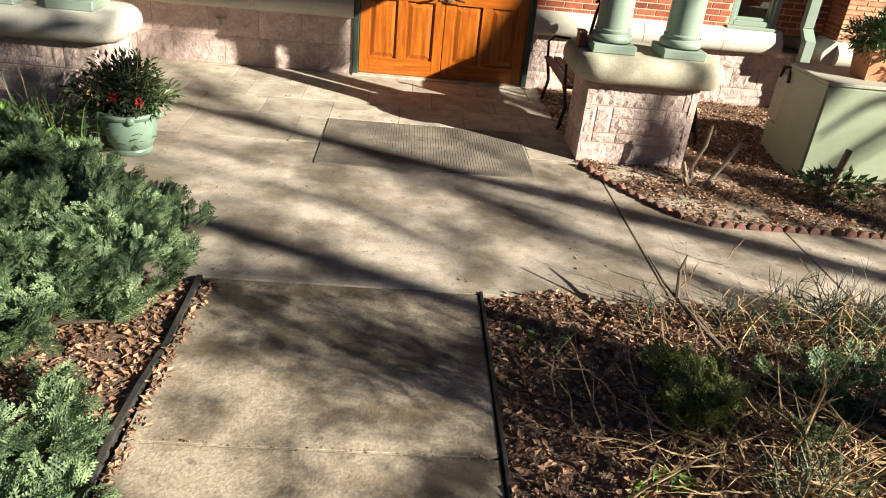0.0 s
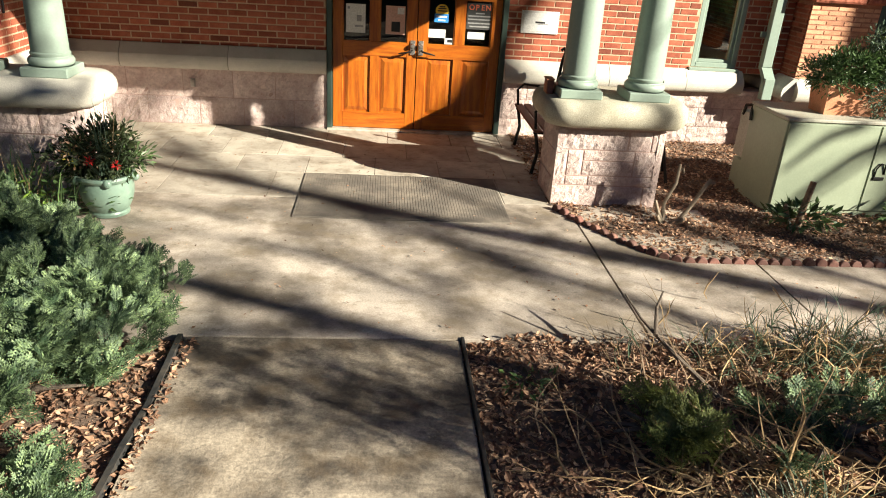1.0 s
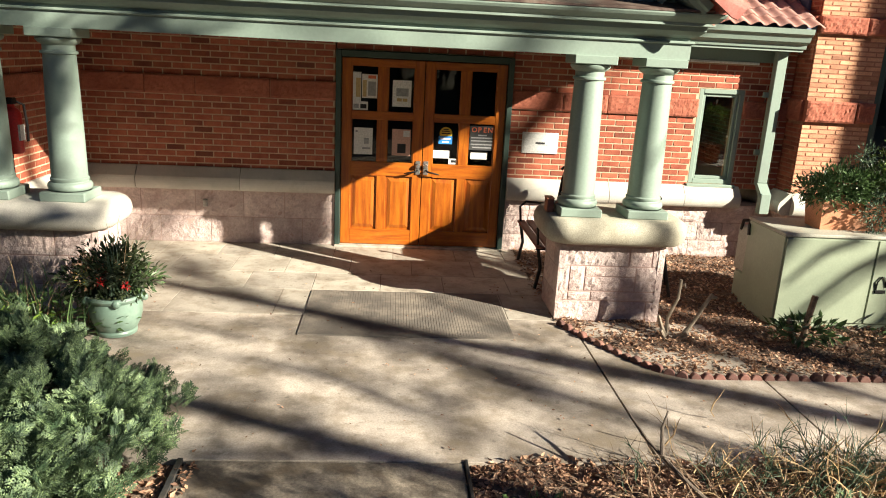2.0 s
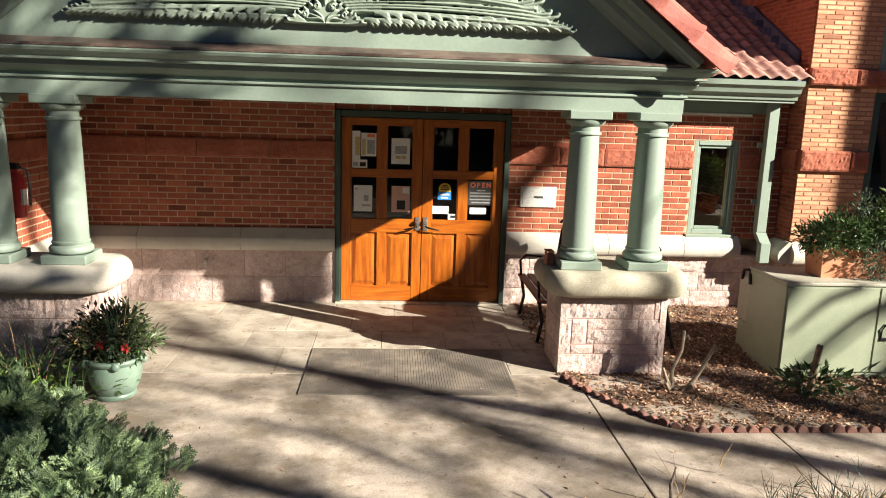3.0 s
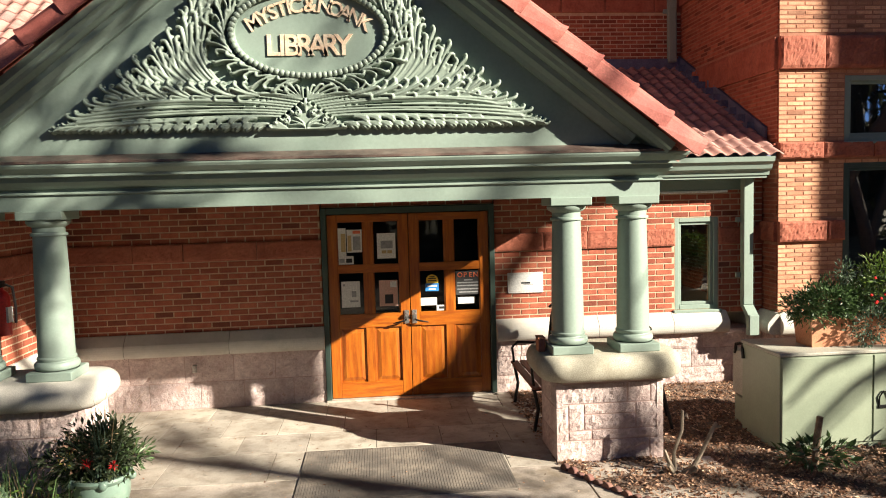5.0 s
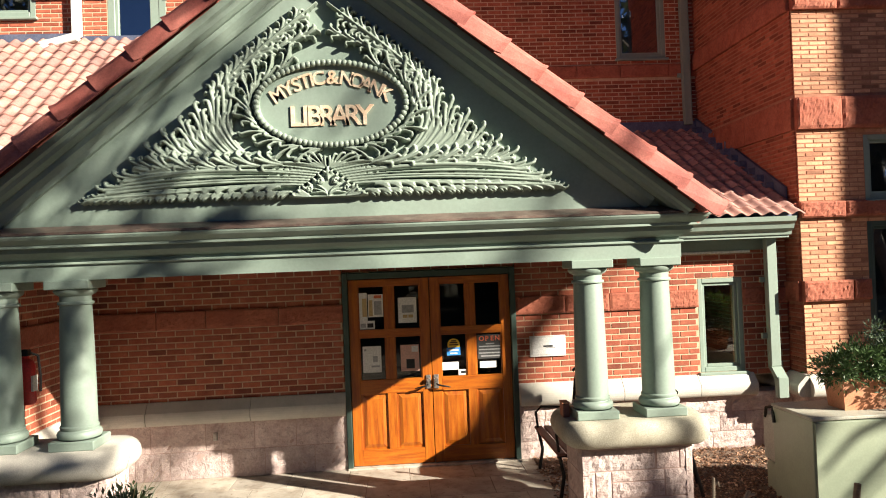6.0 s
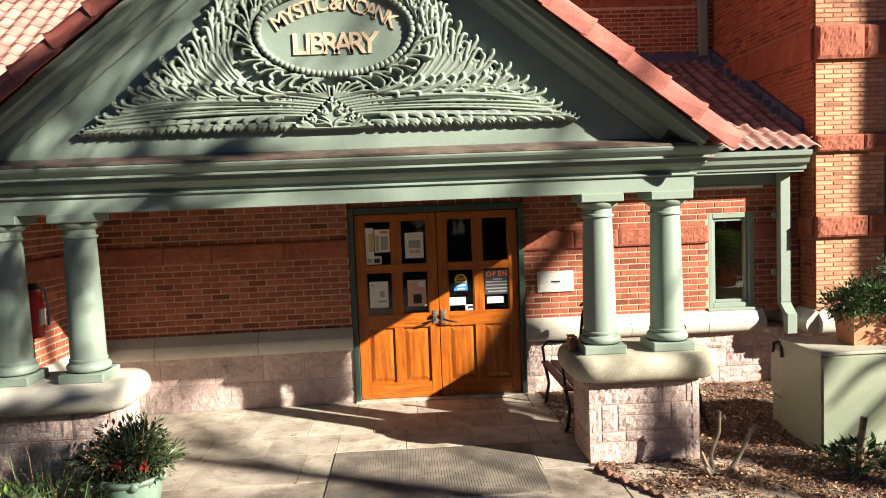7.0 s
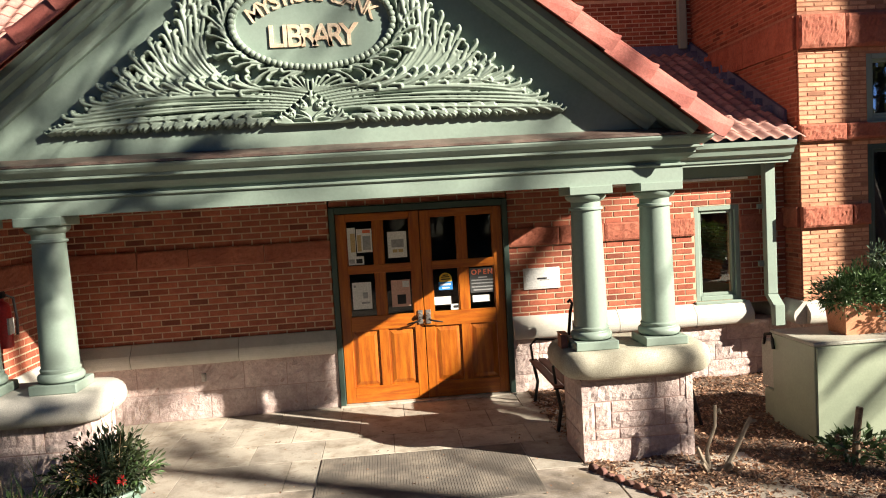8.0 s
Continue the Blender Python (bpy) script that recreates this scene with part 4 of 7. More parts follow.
for side in (1, -1):
    rp = rake_place(side)

    def rail(name, prof, mat, s0=0.0, s1=SL, label=""):
        bm = bmesh.new()
        lo = [bm.verts.new(rp(s0, n, y)) for y, n in prof]
        tip = [bm.verts.new(rp(s1 + n * RISE / RUN, n, y)) for y, n in prof]
        k = len(prof)
        for i in range(k):
            bm.faces.new((lo[i], lo[(i + 1) % k], tip[(i + 1) % k], tip[i]))
        bm.faces.new(lo[::-1])
        bm.faces.new(tip)
        bmesh.ops.recalc_face_normals(bm, faces=bm.faces)
        return part(name, bm, mat, ped, label)
    rail("raking_cornice", [(-2.20, -0.02), (-2.50, -0.02), (-2.50, -0.075), (-2.475, -0.09), (-2.46, -0.12), (-2.42, -0.14), (-2.20, -0.14)], M_GREEN, 0.14)
    rail("raking_bed_moulding", [(-2.20, -0.141), (-2.39, -0.141), (-2.385, -0.18), (-2.35, -0.215), (-2.33, -0.25), (-2.20, -0.25)], M_GREEN, 0.42)
    rail("raking_fillet", [(-2.20, -0.30), (-2.285, -0.30), (-2.285, -0.325), (-2.20, -0.325)], M_GREEN, 0.55)
    # the tiles that cover the rake
    bm = bmesh.new()
    L, seg = 0.42, 8
    rows_ = []
    for s, w, up in ((0.0, 0.125, 0.028), (0.05, 0.12, 0.012), (L, 0.105, 0.0)):
        ring = [(-0.135, -0.035 + up)] + [(-w * math.cos(math.pi * k / seg), 0.06 + up + 0.085 * math.sin(math.pi * k / seg)) for k in range(seg + 1)] + [(0.125, -0.035 + up), (0.10, -0.035 + up)]
        ring += [(0.85 * w * math.cos(math.pi * k / seg), 0.05 + up + 0.065 * math.sin(math.pi * k / seg)) for k in range(seg + 1)] + [(-0.115, -0.035 + up)]
        rows_.append([bm.verts.new((s, y, n)) for y, n in ring])
    k = len(rows_[0])
    for a, b in zip(rows_, rows_[1:]):
        for i in range(k):
            bm.faces.new((a[i], a[(i + 1) % k], b[(i + 1) % k], b[i]))
    bm.faces.new(rows_[0])
    bmesh.ops.recalc_face_normals(bm, faces=bm.faces)
    me = bpy.data.meshes.new("rake_tile")
    bm.to_mesh(me)
    bm.free()
    me.materials.append(M_RIDGE)
    count = 11
    step = (SL + 0.06) / count
    r = random.Random(side + 4)
    for i in range(count):
        o = rp(-0.05 + i * step, 0.0, -2.465)
        ax = (rp(1, 0, 0) - rp(0, 0, 0)).normalized()
        az = (rp(0, 1, 0) - rp(0, 0, 0)).normalized()
        ay = az.cross(ax)
        m = Matrix((ax, ay, az)).transposed().to_4x4()
        m.translation = o
        share("rake_tile", me, ped, m @ pose(0, 0, r.uniform(0, 0.006), r.uniform(-1.5, 1.5), 0, r.uniform(-0.8, 0.8)))
    # roof plane behind the rake
    bm = bmesh.new()
    extrude_profile(bm, [(0.0, -0.10), (SL - 0.03, -0.10), (SL - 0.03, -0.005), (0.0, -0.005)], lambda s, n, y: rp(s, n, y), -2.40, 1.0 if side < 0 else 2.34)
    setting("roof", bm, M_TILE, "clay roof of the porch gable", "roof")

# oval sign
OX, OZ, OA, OB = XC + 0.05, 3.638, 0.607, 0.336
bm = bmesh.new()
rings = []
for f, y in ((1.03, TY0 - 0.002), (1.03, TY0 - 0.05), (0.97, TY0 - 0.055), (0.955, TY0 - 0.035), (0.0, TY0 - 0.035)):
    rings.append([bm.verts.new((OX + f * OA * math.cos(2 * math.pi * i / 56), y, OZ + f * OB * math.sin(2 * math.pi * i / 56))) for i in range(56)] if f else [bm.verts.new((OX, y, OZ))])
for a, b in zip(rings, rings[1:]):
    for i in range(56):
        bm.faces.new((a[i], a[(i + 1) % 56], b[(i + 1) % 56], b[i]) if len(b) > 1 else (a[i], a[(i + 1) % 56], b[0]))
bmesh.ops.recalc_face_normals(bm, faces=bm.faces)
oval = part("oval_panel", bm, M_GREEN, ped, "smooth oval sign panel")
bm = bmesh.new()
bmesh.ops.create_uvsphere(bm, u_segments=10, v_segments=7, radius=0.027)
me = bpy.data.meshes.new("bead")
bm.to_mesh(me)
bm.free()
me.polygons.foreach_set("use_smooth", [True] * len(me.polygons))
me.materials.append(M_CARVED)
per = [(math.cos(2 * math.pi * i / 720), math.sin(2 * math.pi * i / 720)) for i in range(720)]
want = 2 * math.pi * math.sqrt((OA ** 2 + OB ** 2) / 2) / 76
last = None
for c, s in per:
    p = Vector((OX + OA * 1.005 * c, TY0 - 0.06, OZ + OB * 1.005 * s))
    if last is None or (p - last).length >= want:
        share("bead", me, oval, Matrix.Translation(p))
        last = p
ly = TY0 - 0.042
writing("LIBRARY", oval, OX - 0.01, ly, OZ - 0.175, 0.236, M_COPPERLETTER, 0.007, 0.435, 0.003)
text = "MYSTIC & NOANK"
sizes = {"I": 0.5, " ": 0.45, "M": 1.25, "&": 1.1, "N": 1.08, "O": 1.1}
tot = sum(sizes.get(c, 0.95) for c in text)
acc = 0.0
for c in text:
    w = sizes.get(c, 0.95)
    q = (acc + w / 2) / tot - 0.5
    acc += w
    if c == " ":
        continue
    me = glyph(c, 0.16, 0.007, 0.002)
    me.materials.append(M_COPPERLETTER)
    x = OX + 0.90 * q
    z = OZ + 0.165 - 0.62 * q * q
    share("letter", me, oval, pose(x, ly, z) @ pose(0, 0, 0, 0, math.degrees(math.atan(2 * 0.62 * q / 0.90)), 0))


# carved foliage
def bez(p0, p1, p2, p3, n):
    out = []
    for i in range(n + 1):
        t = i / n
        out.append(tuple((1 - t) ** 3 * a + 3 * t * (1 - t) ** 2 * b + 3 * t * t * (1 - t) * c + t ** 3 * d for a, b, c, d in zip(p0, p1, p2, p3)))
    return out


RES = 0.0042


def strand(field, pts, w0, w1, w2, h0, h1, gouge=0.0):
    """Presses a rounded, tapering strand into the relief's height field, along points in the panel's plane."""
    p = np.array(pts, float)
    seg = np.hypot(*np.diff(p, axis=0).T)
    s = np.r_[0, np.cumsum(seg)]
    n = max(4, int(s[-1] / 0.0028))
    q = np.linspace(0, s[-1], n)
    x, z, t = np.interp(q, s, p[:, 0]), np.interp(q, s, p[:, 1]), q / s[-1]
    w = np.where(t < 0.65, w0 + (w1 - w0) * t / 0.65, w1 + (w2 - w1) * (t - 0.65) / 0.35)
    h = h0 + (h1 - h0) * np.sin(np.pi * np.minimum(0.5, 0.56 * t)) - 0.012 * np.clip((t - 0.9) / 0.1, 0, 1)
    for a, c, r_, g in zip(x, z, w, h):
        i0, i1 = int((a - r_ - FX0) / RES) + 1, int((a + r_ - FX0) / RES) + 1
        j0, j1 = int((c - r_ - FZ0) / RES) + 1, int((c + r_ - FZ0) / RES) + 1
        if i0 < 0 or j0 < 0 or i1 > field.shape[0] or j1 > field.shape[1] or i1 <= i0 or j1 <= j0:
            continue
        dx = FX0 + np.arange(i0, i1) * RES - a
        dz = FZ0 + np.arange(j0, j1) * RES - c
        d = 1 - (dx[:, None] ** 2 + dz[None, :] ** 2) / (r_ * r_)
        up = np.sqrt(np.maximum(d, 0)) - gouge * np.maximum(0, d - 0.5) / 0.5
        patch = np.where(d > 0, g + 2.9 * r_ * up, 0)
        field[i0:i1, j0:j1] = np.maximum(field[i0:i1, j0:j1], patch)


FX0, FZ0 = -0.06, 2.80


def foliage(mirror):
    """Half of the carved relief: flowing strands from the middle motif to the corner, feathered plumes along the slope, a crown leaf over the oval, scales along the foot."""
    r = random.Random(31 + mirror)
    field = np.zeros((int(2.22 / RES), int(1.78 / RES)))
    off = mirror * (OX - XC)

    def outside(p, k0=1.09):
        """Presses points that would lie on the oval outwards, past its beaded rim."""
        x, z = p[0] - off, p[1] - OZ
        g = math.hypot(x / OA, z / OB)
        if g >= k0 or g < 1e-3:
            return p
        k = (k0 - 0.06 * (k0 - g)) / g
        return (off + x * k, OZ + z * k)

    def plume(p0, p1, p2, p3, spread, n, rad, h, lift=0.026, curl=0.5, floor_z=2.872):
        """A feather of ribs that run side by side from the root, then part; the middle ones reach farthest and every tip curls outwards."""
        spine = bez(p0, p1, p2, p3, 30)
        for k in range(n):
            f = 2.0 * k / (n - 1) - 1
            te = 1.0 - 0.34 * abs(f) ** 1.4 + r.uniform(-0.02, 0.02)
            pts = []
            for i in range(21):
                t = te * i / 20
                a = min(29, int(t * 30))
                p, q = Vector(spine[a]), Vector(spine[a + 1])
                d = (q - p).normalized()
                p = p + (q - p) * (t * 30 - a)
                u = i / 20
                w = f * spread * (0.20 + 0.62 * u + 0.45 * max(0.0, u - 0.7) * 2.2)
                pts.append(tuple(p + Vector((-d.y, d.x)) * w))
            e = (Vector(pts[-1]) - Vector(pts[-2])).normalized()
            turn = curl * (1 if f >= 0 else -1)
            for w in range(4):
                e.rotate(Matrix.Rotation(turn * (0.5 + 0.5 * abs(f)), 2))
                pts.append((pts[-1][0] + e.x * rad * 0.55, pts[-1][1] + e.y * rad * 0.55))
            pts = [outside(c) for c in pts]
            if min(c[0] for c in pts) > 0.004 and min(c[1] for c in pts) > floor_z:
                strand(field, pts, rad * 0.62, rad * 0.88, rad * 1.12, h + 0.009 * (k % 2), h + lift + 0.009 * (k % 2) - 0.006 * abs(f), 0.22)
    tip, crown = (1.975, 2.885), (0.035, 4.49)
    edge = lambda v, inset=0.0: (tip[0] + (crown[0] - tip[0]) * v - 0.636 * inset, tip[1] + (crown[1] - tip[1]) * v - 0.771 * inset)
    # a middle row of plumes behind, then those whose tips make the outline, then small ones round the rim
    for k in range(6):
        s = k / 5
        e = (1.42 - 0.50 * s, 3.19 + 0.50 * s)
        a = radians(22 + 56 * s)
        g = (0.78 - 0.22 * s, 3.08 + 0.13 * s)
        plume(g, (g[0] + 0.20, g[1] + 0.0), (e[0] - 0.20 * math.cos(a), e[1] - 0.20 * math.sin(a)), e, 0.060, 5, 0.0158, 0.010)
    for k in range(9):
        s = k / 8
        e = edge(0.075 + 0.535 * s, 0.012)
        a = radians(12 + 68 * s)
        g = (1.36 - 0.62 * s, 3.05 + 0.34 * s)
        plume(g, (g[0] + 0.14, g[1] + 0.01 + 0.05 * s), (e[0] - 0.20 * math.cos(a), e[1] - 0.20 * math.sin(a)), e, 0.052 + 0.022 * s, 5, 0.0155 + 0.002 * s, 0.018, 0.030)
    for k in range(10):
        a = radians(-74 + 132 * k / 9)
        q = Vector((off + OA * 1.08 * math.cos(a), OZ + OB * 1.08 * math.sin(a)))
        o = Vector((math.cos(a) * OB, math.sin(a) * OA)).normalized()
        t = Vector((-o.y, o.x))
        ln = 0.115 + 0.03 * (k % 2)
        plume(tuple(q - t * 0.09), tuple(q - t * 0.03 + o * 0.01), tuple(q + t * 0.05 + o * ln * 0.5), tuple(q + t * 0.08 + o * ln), 0.036, 3, 0.0145, 0.034, 0.024)
    # the crown: one long leaf a side that climbs over the oval, in overlapping sprays to both sides of its rib
    rib = bez((0.92, 3.62), (0.82, 3.92), (0.42, 4.14), (0.045, 4.475), 40)
    for k in range(9):
        m = 1 + 4 * k
        p, q = Vector(rib[m]), Vector(rib[min(40, m + 4)])
        d = (q - p).normalized()
        nrm = Vector((d.y, -d.x))
        for side, reach in ((1, 0.150 - 0.006 * k), (-1, 0.165 - 0.008 * k)):
            e = p + d * reach * 1.05 + nrm * side * reach * 0.52
            plume(tuple(p - d * 0.04), tuple(p + d * 0.03), tuple(p + d * reach * 0.7 + nrm * side * reach * 0.22), tuple(e), 0.036, 4, 0.0140, 0.022 + 0.002 * (k % 2), 0.024)
    strand(field, [outside(p) for p in rib], 0.010, 0.013, 0.010, 0.046, 0.056)
    for k in range(5):
        p = Vector((0.66 - 0.115 * k, 3.985 + 0.050 * k))
        plume(tuple(p), tuple(p + Vector((-0.05, 0.02))), tuple(p + Vector((-0.10, 0.03))), tuple(p + Vector((-0.15, 0.075))), 0.036, 4, 0.0130, 0.026, 0.024)
    # short leaves that lift out of the flowing strands
    for k in range(6):
        g = (0.36 + 0.17 * k, 3.150 - 0.006 * k)
        plume(g, (g[0] + 0.07, g[1] + 0.015), (g[0] + 0.14, g[1] + 0.02 + 0.010 * k), (g[0] + 0.21, g[1] + 0.075 + 0.012 * k), 0.042, 4, 0.0145, 0.044, 0.024)
    # long flowing strands that sweep from the middle motif into the corner and end in feathers
    for k in range(17):
        v = k / 16
        wave = 0.034 * math.sin(1.3 * k)
        x0, z0 = 0.215 - 0.205 * v, 2.970 + 0.150 * v
        pts = bez((x0, z0), (x0 + 0.26, z0 + 0.020 + 0.030 * v), (1.10 - 0.10 * v, 2.955 + 0.33 * v - wave), (1.965 - 0.60 * v, 2.890 + 0.27 * v + 0.2 * wave), 30)
        pts += [(pts[-1][0] + 0.012 * q, pts[-1][1] + 0.004 * q * q) for q in (1, 2)]
        strand(field, [outside(p) for p in pts], 0.0065, 0.0128, 0.0125, 0.030 + 0.012 * (k % 2), 0.040 + 0.014 * (k % 2), 0.0)
    for k in range(10):
        x = 1.48 + 0.048 * k
        strand(field, bez((x - 0.16, 2.935 - 0.002 * k), (x - 0.05, 2.920), (x, 2.908), (x + 0.045, 2.886 - 0.004 * (k % 2)), 10), 0.007, 0.0115, 0.011, 0.036 + 0.010 * (k % 2), 0.046 + 0.010 * (k % 2), 0.0)
    # two rows of leafy scales along the foot, their tips hanging
    for row, (z, x0, x1, n) in enumerate(((2.958, 0.44, 1.36, 10), (2.914, 0.36, 1.58, 15))):
        for k in range(n):
            x = x0 + (x1 - x0) * k / (n - 1) + r.uniform(-0.010, 0.010)
            for f in (-1, 0, 1):
                strand(field, bez((x - 0.055, z + 0.012 + 0.006 * f), (x, z + 0.012 + 0.010 * f), (x + 0.035, z + 0.004 + 0.014 * f), (x + 0.066 - 0.010 * abs(f), z - 0.014 + 0.017 * f), 8),
                       0.006, 0.0095, 0.0105, 0.046 + 0.008 * (f == 0), 0.058 - 0.004 * row, 0.2)
            if row:
                strand(field, bez((x - 0.03, z - 0.004), (x, z - 0.014), (x + 0.016, z - 0.026), (x + 0.030 + 0.008 * (k % 2), z - 0.040), 6), 0.008, 0.0125, 0.009, 0.036, 0.044, 0.2)
    # leaves that spread under the oval from the middle
    for k in range(6):
        a = radians(84 - 16 * k)
        ln = 0.09 + 0.04 * k
        e = (0.01 + ln * math.cos(a) * 1.25, 3.150 + 0.6 * ln * math.sin(a))
        strand(field, [outside(p) for p in bez((0.005, 3.115), (0.02 + 0.3 * e[0], 3.145), (0.7 * e[0], e[1] + 0.012), e, 10)], 0.006, 0.0125, 0.0145, 0.040, 0.056, 0.3)
    # the middle motif: a low triangle of curling ribs and rosettes
    gx, gz = FX0 + np.arange(field.shape[0])[:, None] * RES, FZ0 + np.arange(field.shape[1])[None, :] * RES
    plate = (gz > 2.876) & (gz < 3.105 - 0.70 * np.abs(gx))
    field[plate] = 0.050 if mirror > 0 else 0.045
    strand(field, [(0.0, 2.880), (0.16, 2.880), (0.31, 2.884)], 0.008, 0.008, 0.007, 0.048, 0.048)
    for cx, cz, size, way in ((0.062, 3.008, 0.030, 1), (0.150, 2.948, 0.031, -1)):
        strand(field, [(cx + size * (1 - w / 26) * math.cos(w * 0.5 * way + 2), cz + size * (1 - w / 26) * math.sin(w * 0.5 * way + 2)) for w in range(23)], 0.0065, 0.0065, 0.008, 0.054, 0.060)
    for k in range(7):
        x = 0.025 + 0.043 * k
        strand(field, [(x - 0.012, 3.084 - 0.70 * x), (x + 0.008, 3.104 - 0.70 * x)], 0.010, 0.013, 0.011, 0.046, 0.058)
    for k in range(4):
        e = (0.315 - 0.028 * k, 2.894 + 0.021 * k)
        strand(field, bez((0.15, 2.892), (0.20, 2.893 + 0.012 * k), (0.25, 2.892 + 0.020 * k), e, 8), 0.005, 0.009, 0.011, 0.052, 0.056, 0.25)
    for k in range(3):
        strand(field, bez((0.006, 2.888), (0.012 + 0.02 * k, 2.935), (0.05 + 0.02 * k, 2.950 - 0.02 * k), (0.095 + 0.022 * k, 2.982 - 0.035 * k), 8), 0.006, 0.008, 0.007, 0.052, 0.056)
    strand(field, [(0.0, 3.02), (0.004, 3.07), (0.0, 3.122)], 0.008, 0.013, 0.009, 0.052, 0.060, 0.3)
    # the field becomes a mesh; cells with no carving are left open
    nx, nz = field.shape
    on = field > 0
    soft = field.copy()
    soft[1:-1, 1:-1] = (4 * field[1:-1, 1:-1] + 2 * (field[:-2, 1:-1] + field[2:, 1:-1] + field[1:-1, :-2] + field[1:-1, 2:]) + field[:-2, :-2] + field[2:, 2:] + field[:-2, 2:] + field[2:, :-2]) / 16
    field = np.where(on, soft, 0)
    grow = on.copy()
    grow[1:] |= on[:-1]
    grow[:-1] |= on[1:]
    grow[:, 1:] |= grow[:, :-1].copy()
    grow[:, :-1] |= grow[:, 1:].copy()
    xs = XC + mirror * (FX0 + np.arange(nx) * RES)
    zs = FZ0 + np.arange(nz) * RES
    ids = np.full(field.shape, -1)
    keep = np.argwhere(grow)
    ids[grow] = np.arange(len(keep))
    verts = np.c_[xs[keep[:, 0]], TY0 + 0.004 - field[grow], zs[keep[:, 1]]]
    a, b_, c, d = ids[:-1, :-1], ids[1:, :-1], ids[1:, 1:], ids[:-1, 1:]
    ok = (a >= 0) & (b_ >= 0) & (c >= 0) & (d >= 0)
    faces = np.stack([a[ok], b_[ok], c[ok], d[ok]] if mirror > 0 else [d[ok], c[ok], b_[ok], a[ok]], 1)
    me = bpy.data.meshes.new("carved_foliage")
    me.from_pydata(verts.tolist(), [], faces.tolist())
    me.polygons.foreach_set("use_smooth", [True] * len(me.polygons))
    me.materials.append(M_CARVED)
    ob = new("carved_foliage", me)
    ob.parent = ped
    ob["label"] = "carved wooden plumes and leaves"


foliage(1)
foliage(-1)


# ---- the tiled lower roofs ----
def s_tile(w=0.165, length=0.25, h=0.038, t=0.012):
    bm = bmesh.new()
    n = 10
    prof = [(w * (i / n), h * (0.5 - 0.5 * math.cos(2 * math.pi * i / n))) for i in range(n + 1)]
    top, bot = [], []
    for s, lift in ((0.0, 0.020), (length, 0.0)):
        top.append([bm.verts.new((x, s, z + lift + t)) for x, z in prof])
        bot.append([bm.verts.new((x, s, z + lift)) for x, z in prof])
    for i in range(n):
        bm.faces.new((top[0][i], top[0][i + 1], top[1][i + 1], top[1][i]))
        bm.faces.new((bot[0][i + 1], bot[0][i], top[0][i], top[0][i + 1]))
    bmesh.ops.recalc_face_normals(bm, faces=bm.faces)
    for f in bm.faces:
        if f.normal.z < -0.5:
            f.normal_flip()
    me = bpy.data.meshes.new("roof_tile")
    bm.to_mesh(me)
    bm.free()
    me.polygons.foreach_set("use_smooth", [True] * len(me.polygons))
    me.materials.append(M_TILE)
    return me


TILE = s_tile()


def tiled_roof(name, label, x0, x1, ya, za, yb, zb, keep, expo=0.205):
    bm = bmesh.new()
    zc = za + 0.14 * (zb - za) / (yb - ya)
    extrude_profile(bm, [(ya + 0.14, zc - 0.10), (yb, zb - 0.10), (yb, zb - 0.005), (ya + 0.14, zc - 0.005)], lambda y, z, s: (s, y, z), x0, x1)
    roof = setting(name, bm, M_LEAD, label, "roof")
    sl = math.hypot(yb - ya, zb - za)
    tilt = math.degrees(math.atan2(zb - za, yb - ya))
    rows_n, r = int(sl / expo), random.Random(3)
    spots = []
    for j in range(rows_n + 1):
        s = -0.03 + j * expo
        y, z = ya + (yb - ya) * s / sl, za + (zb - za) * s / sl
        x = x0
        while x < x1 - 0.08:
            if keep(x + 0.08, y + 0.08, z):
                spots.append(pose(x, y, z + 0.004, tilt + r.uniform(-0.6, 0.6), 0, r.uniform(-0.8, 0.8)))
            x += 0.165
    spots.sort(key=lambda m: abs(m.translation.x + 3.9) + abs(m.translation.z - 4.9))
    for m in spots[:300]:
        share("roof_tile", TILE, roof, m)
    if len(spots) > 300:
        v = [q.co[:] for q in TILE.vertices]
        me = scatter("tiles", v, [tuple(q.vertices) for q in TILE.polygons], np.array([[list(row) for row in m] for m in spots[300:]]), M_TILE)
        me.polygons.foreach_set("use_smooth", [True] * len(me.polygons))
        ob = new("tiles", me)
        ob.parent = roof
        ob["kind"] = "stuff"
    return roof


def above_gable(x, z):
    return z > Z0 + (RUN - abs(x - XC)) * RISE / RUN - 0.15


tiled_roof("roof_east", "shaded clay pantile roof beside the porch gable", 1.9, 4.22, -0.45, 2.67, 2.34, 4.09, lambda x, y, z: above_gable(x, z))
tiled_roof("roof_west", "sunlit pink clay pantile roof of the wing", -8.0, -1.4, -2.05, 2.80, 0.98, 5.22, lambda x, y, z: above_gable(x, z) and z > 2.75)
gut = tagged(new("trim"), "sage green box gutter and eaves under the tiled roof", "gutter", "", "structure")
bm = bmesh.new()
extrude_profile(bm, [(-0.10, 2.46), (-0.34, 2.46), (-0.35, 2.50), (-0.40, 2.53), (-0.42, 2.58), (-0.46, 2.61), (-0.47, 2.665), (-0.44, 2.665), (-0.42, 2.62), (-0.1, 2.60)], lambda y, z, s: (s, y, z), 2.06, 4.12)
part("gutter", bm, M_GREEN, gut)
part("gutter_corner", boxed(2.38, 2.64, -0.60, -0.475, 2.47, 2.685, 0.012), M_GREEN, gut)
part("soffit", boxed(2.06, 4.1, -0.32, 0.0, 2.43, 2.458), M_GREEN, gut)
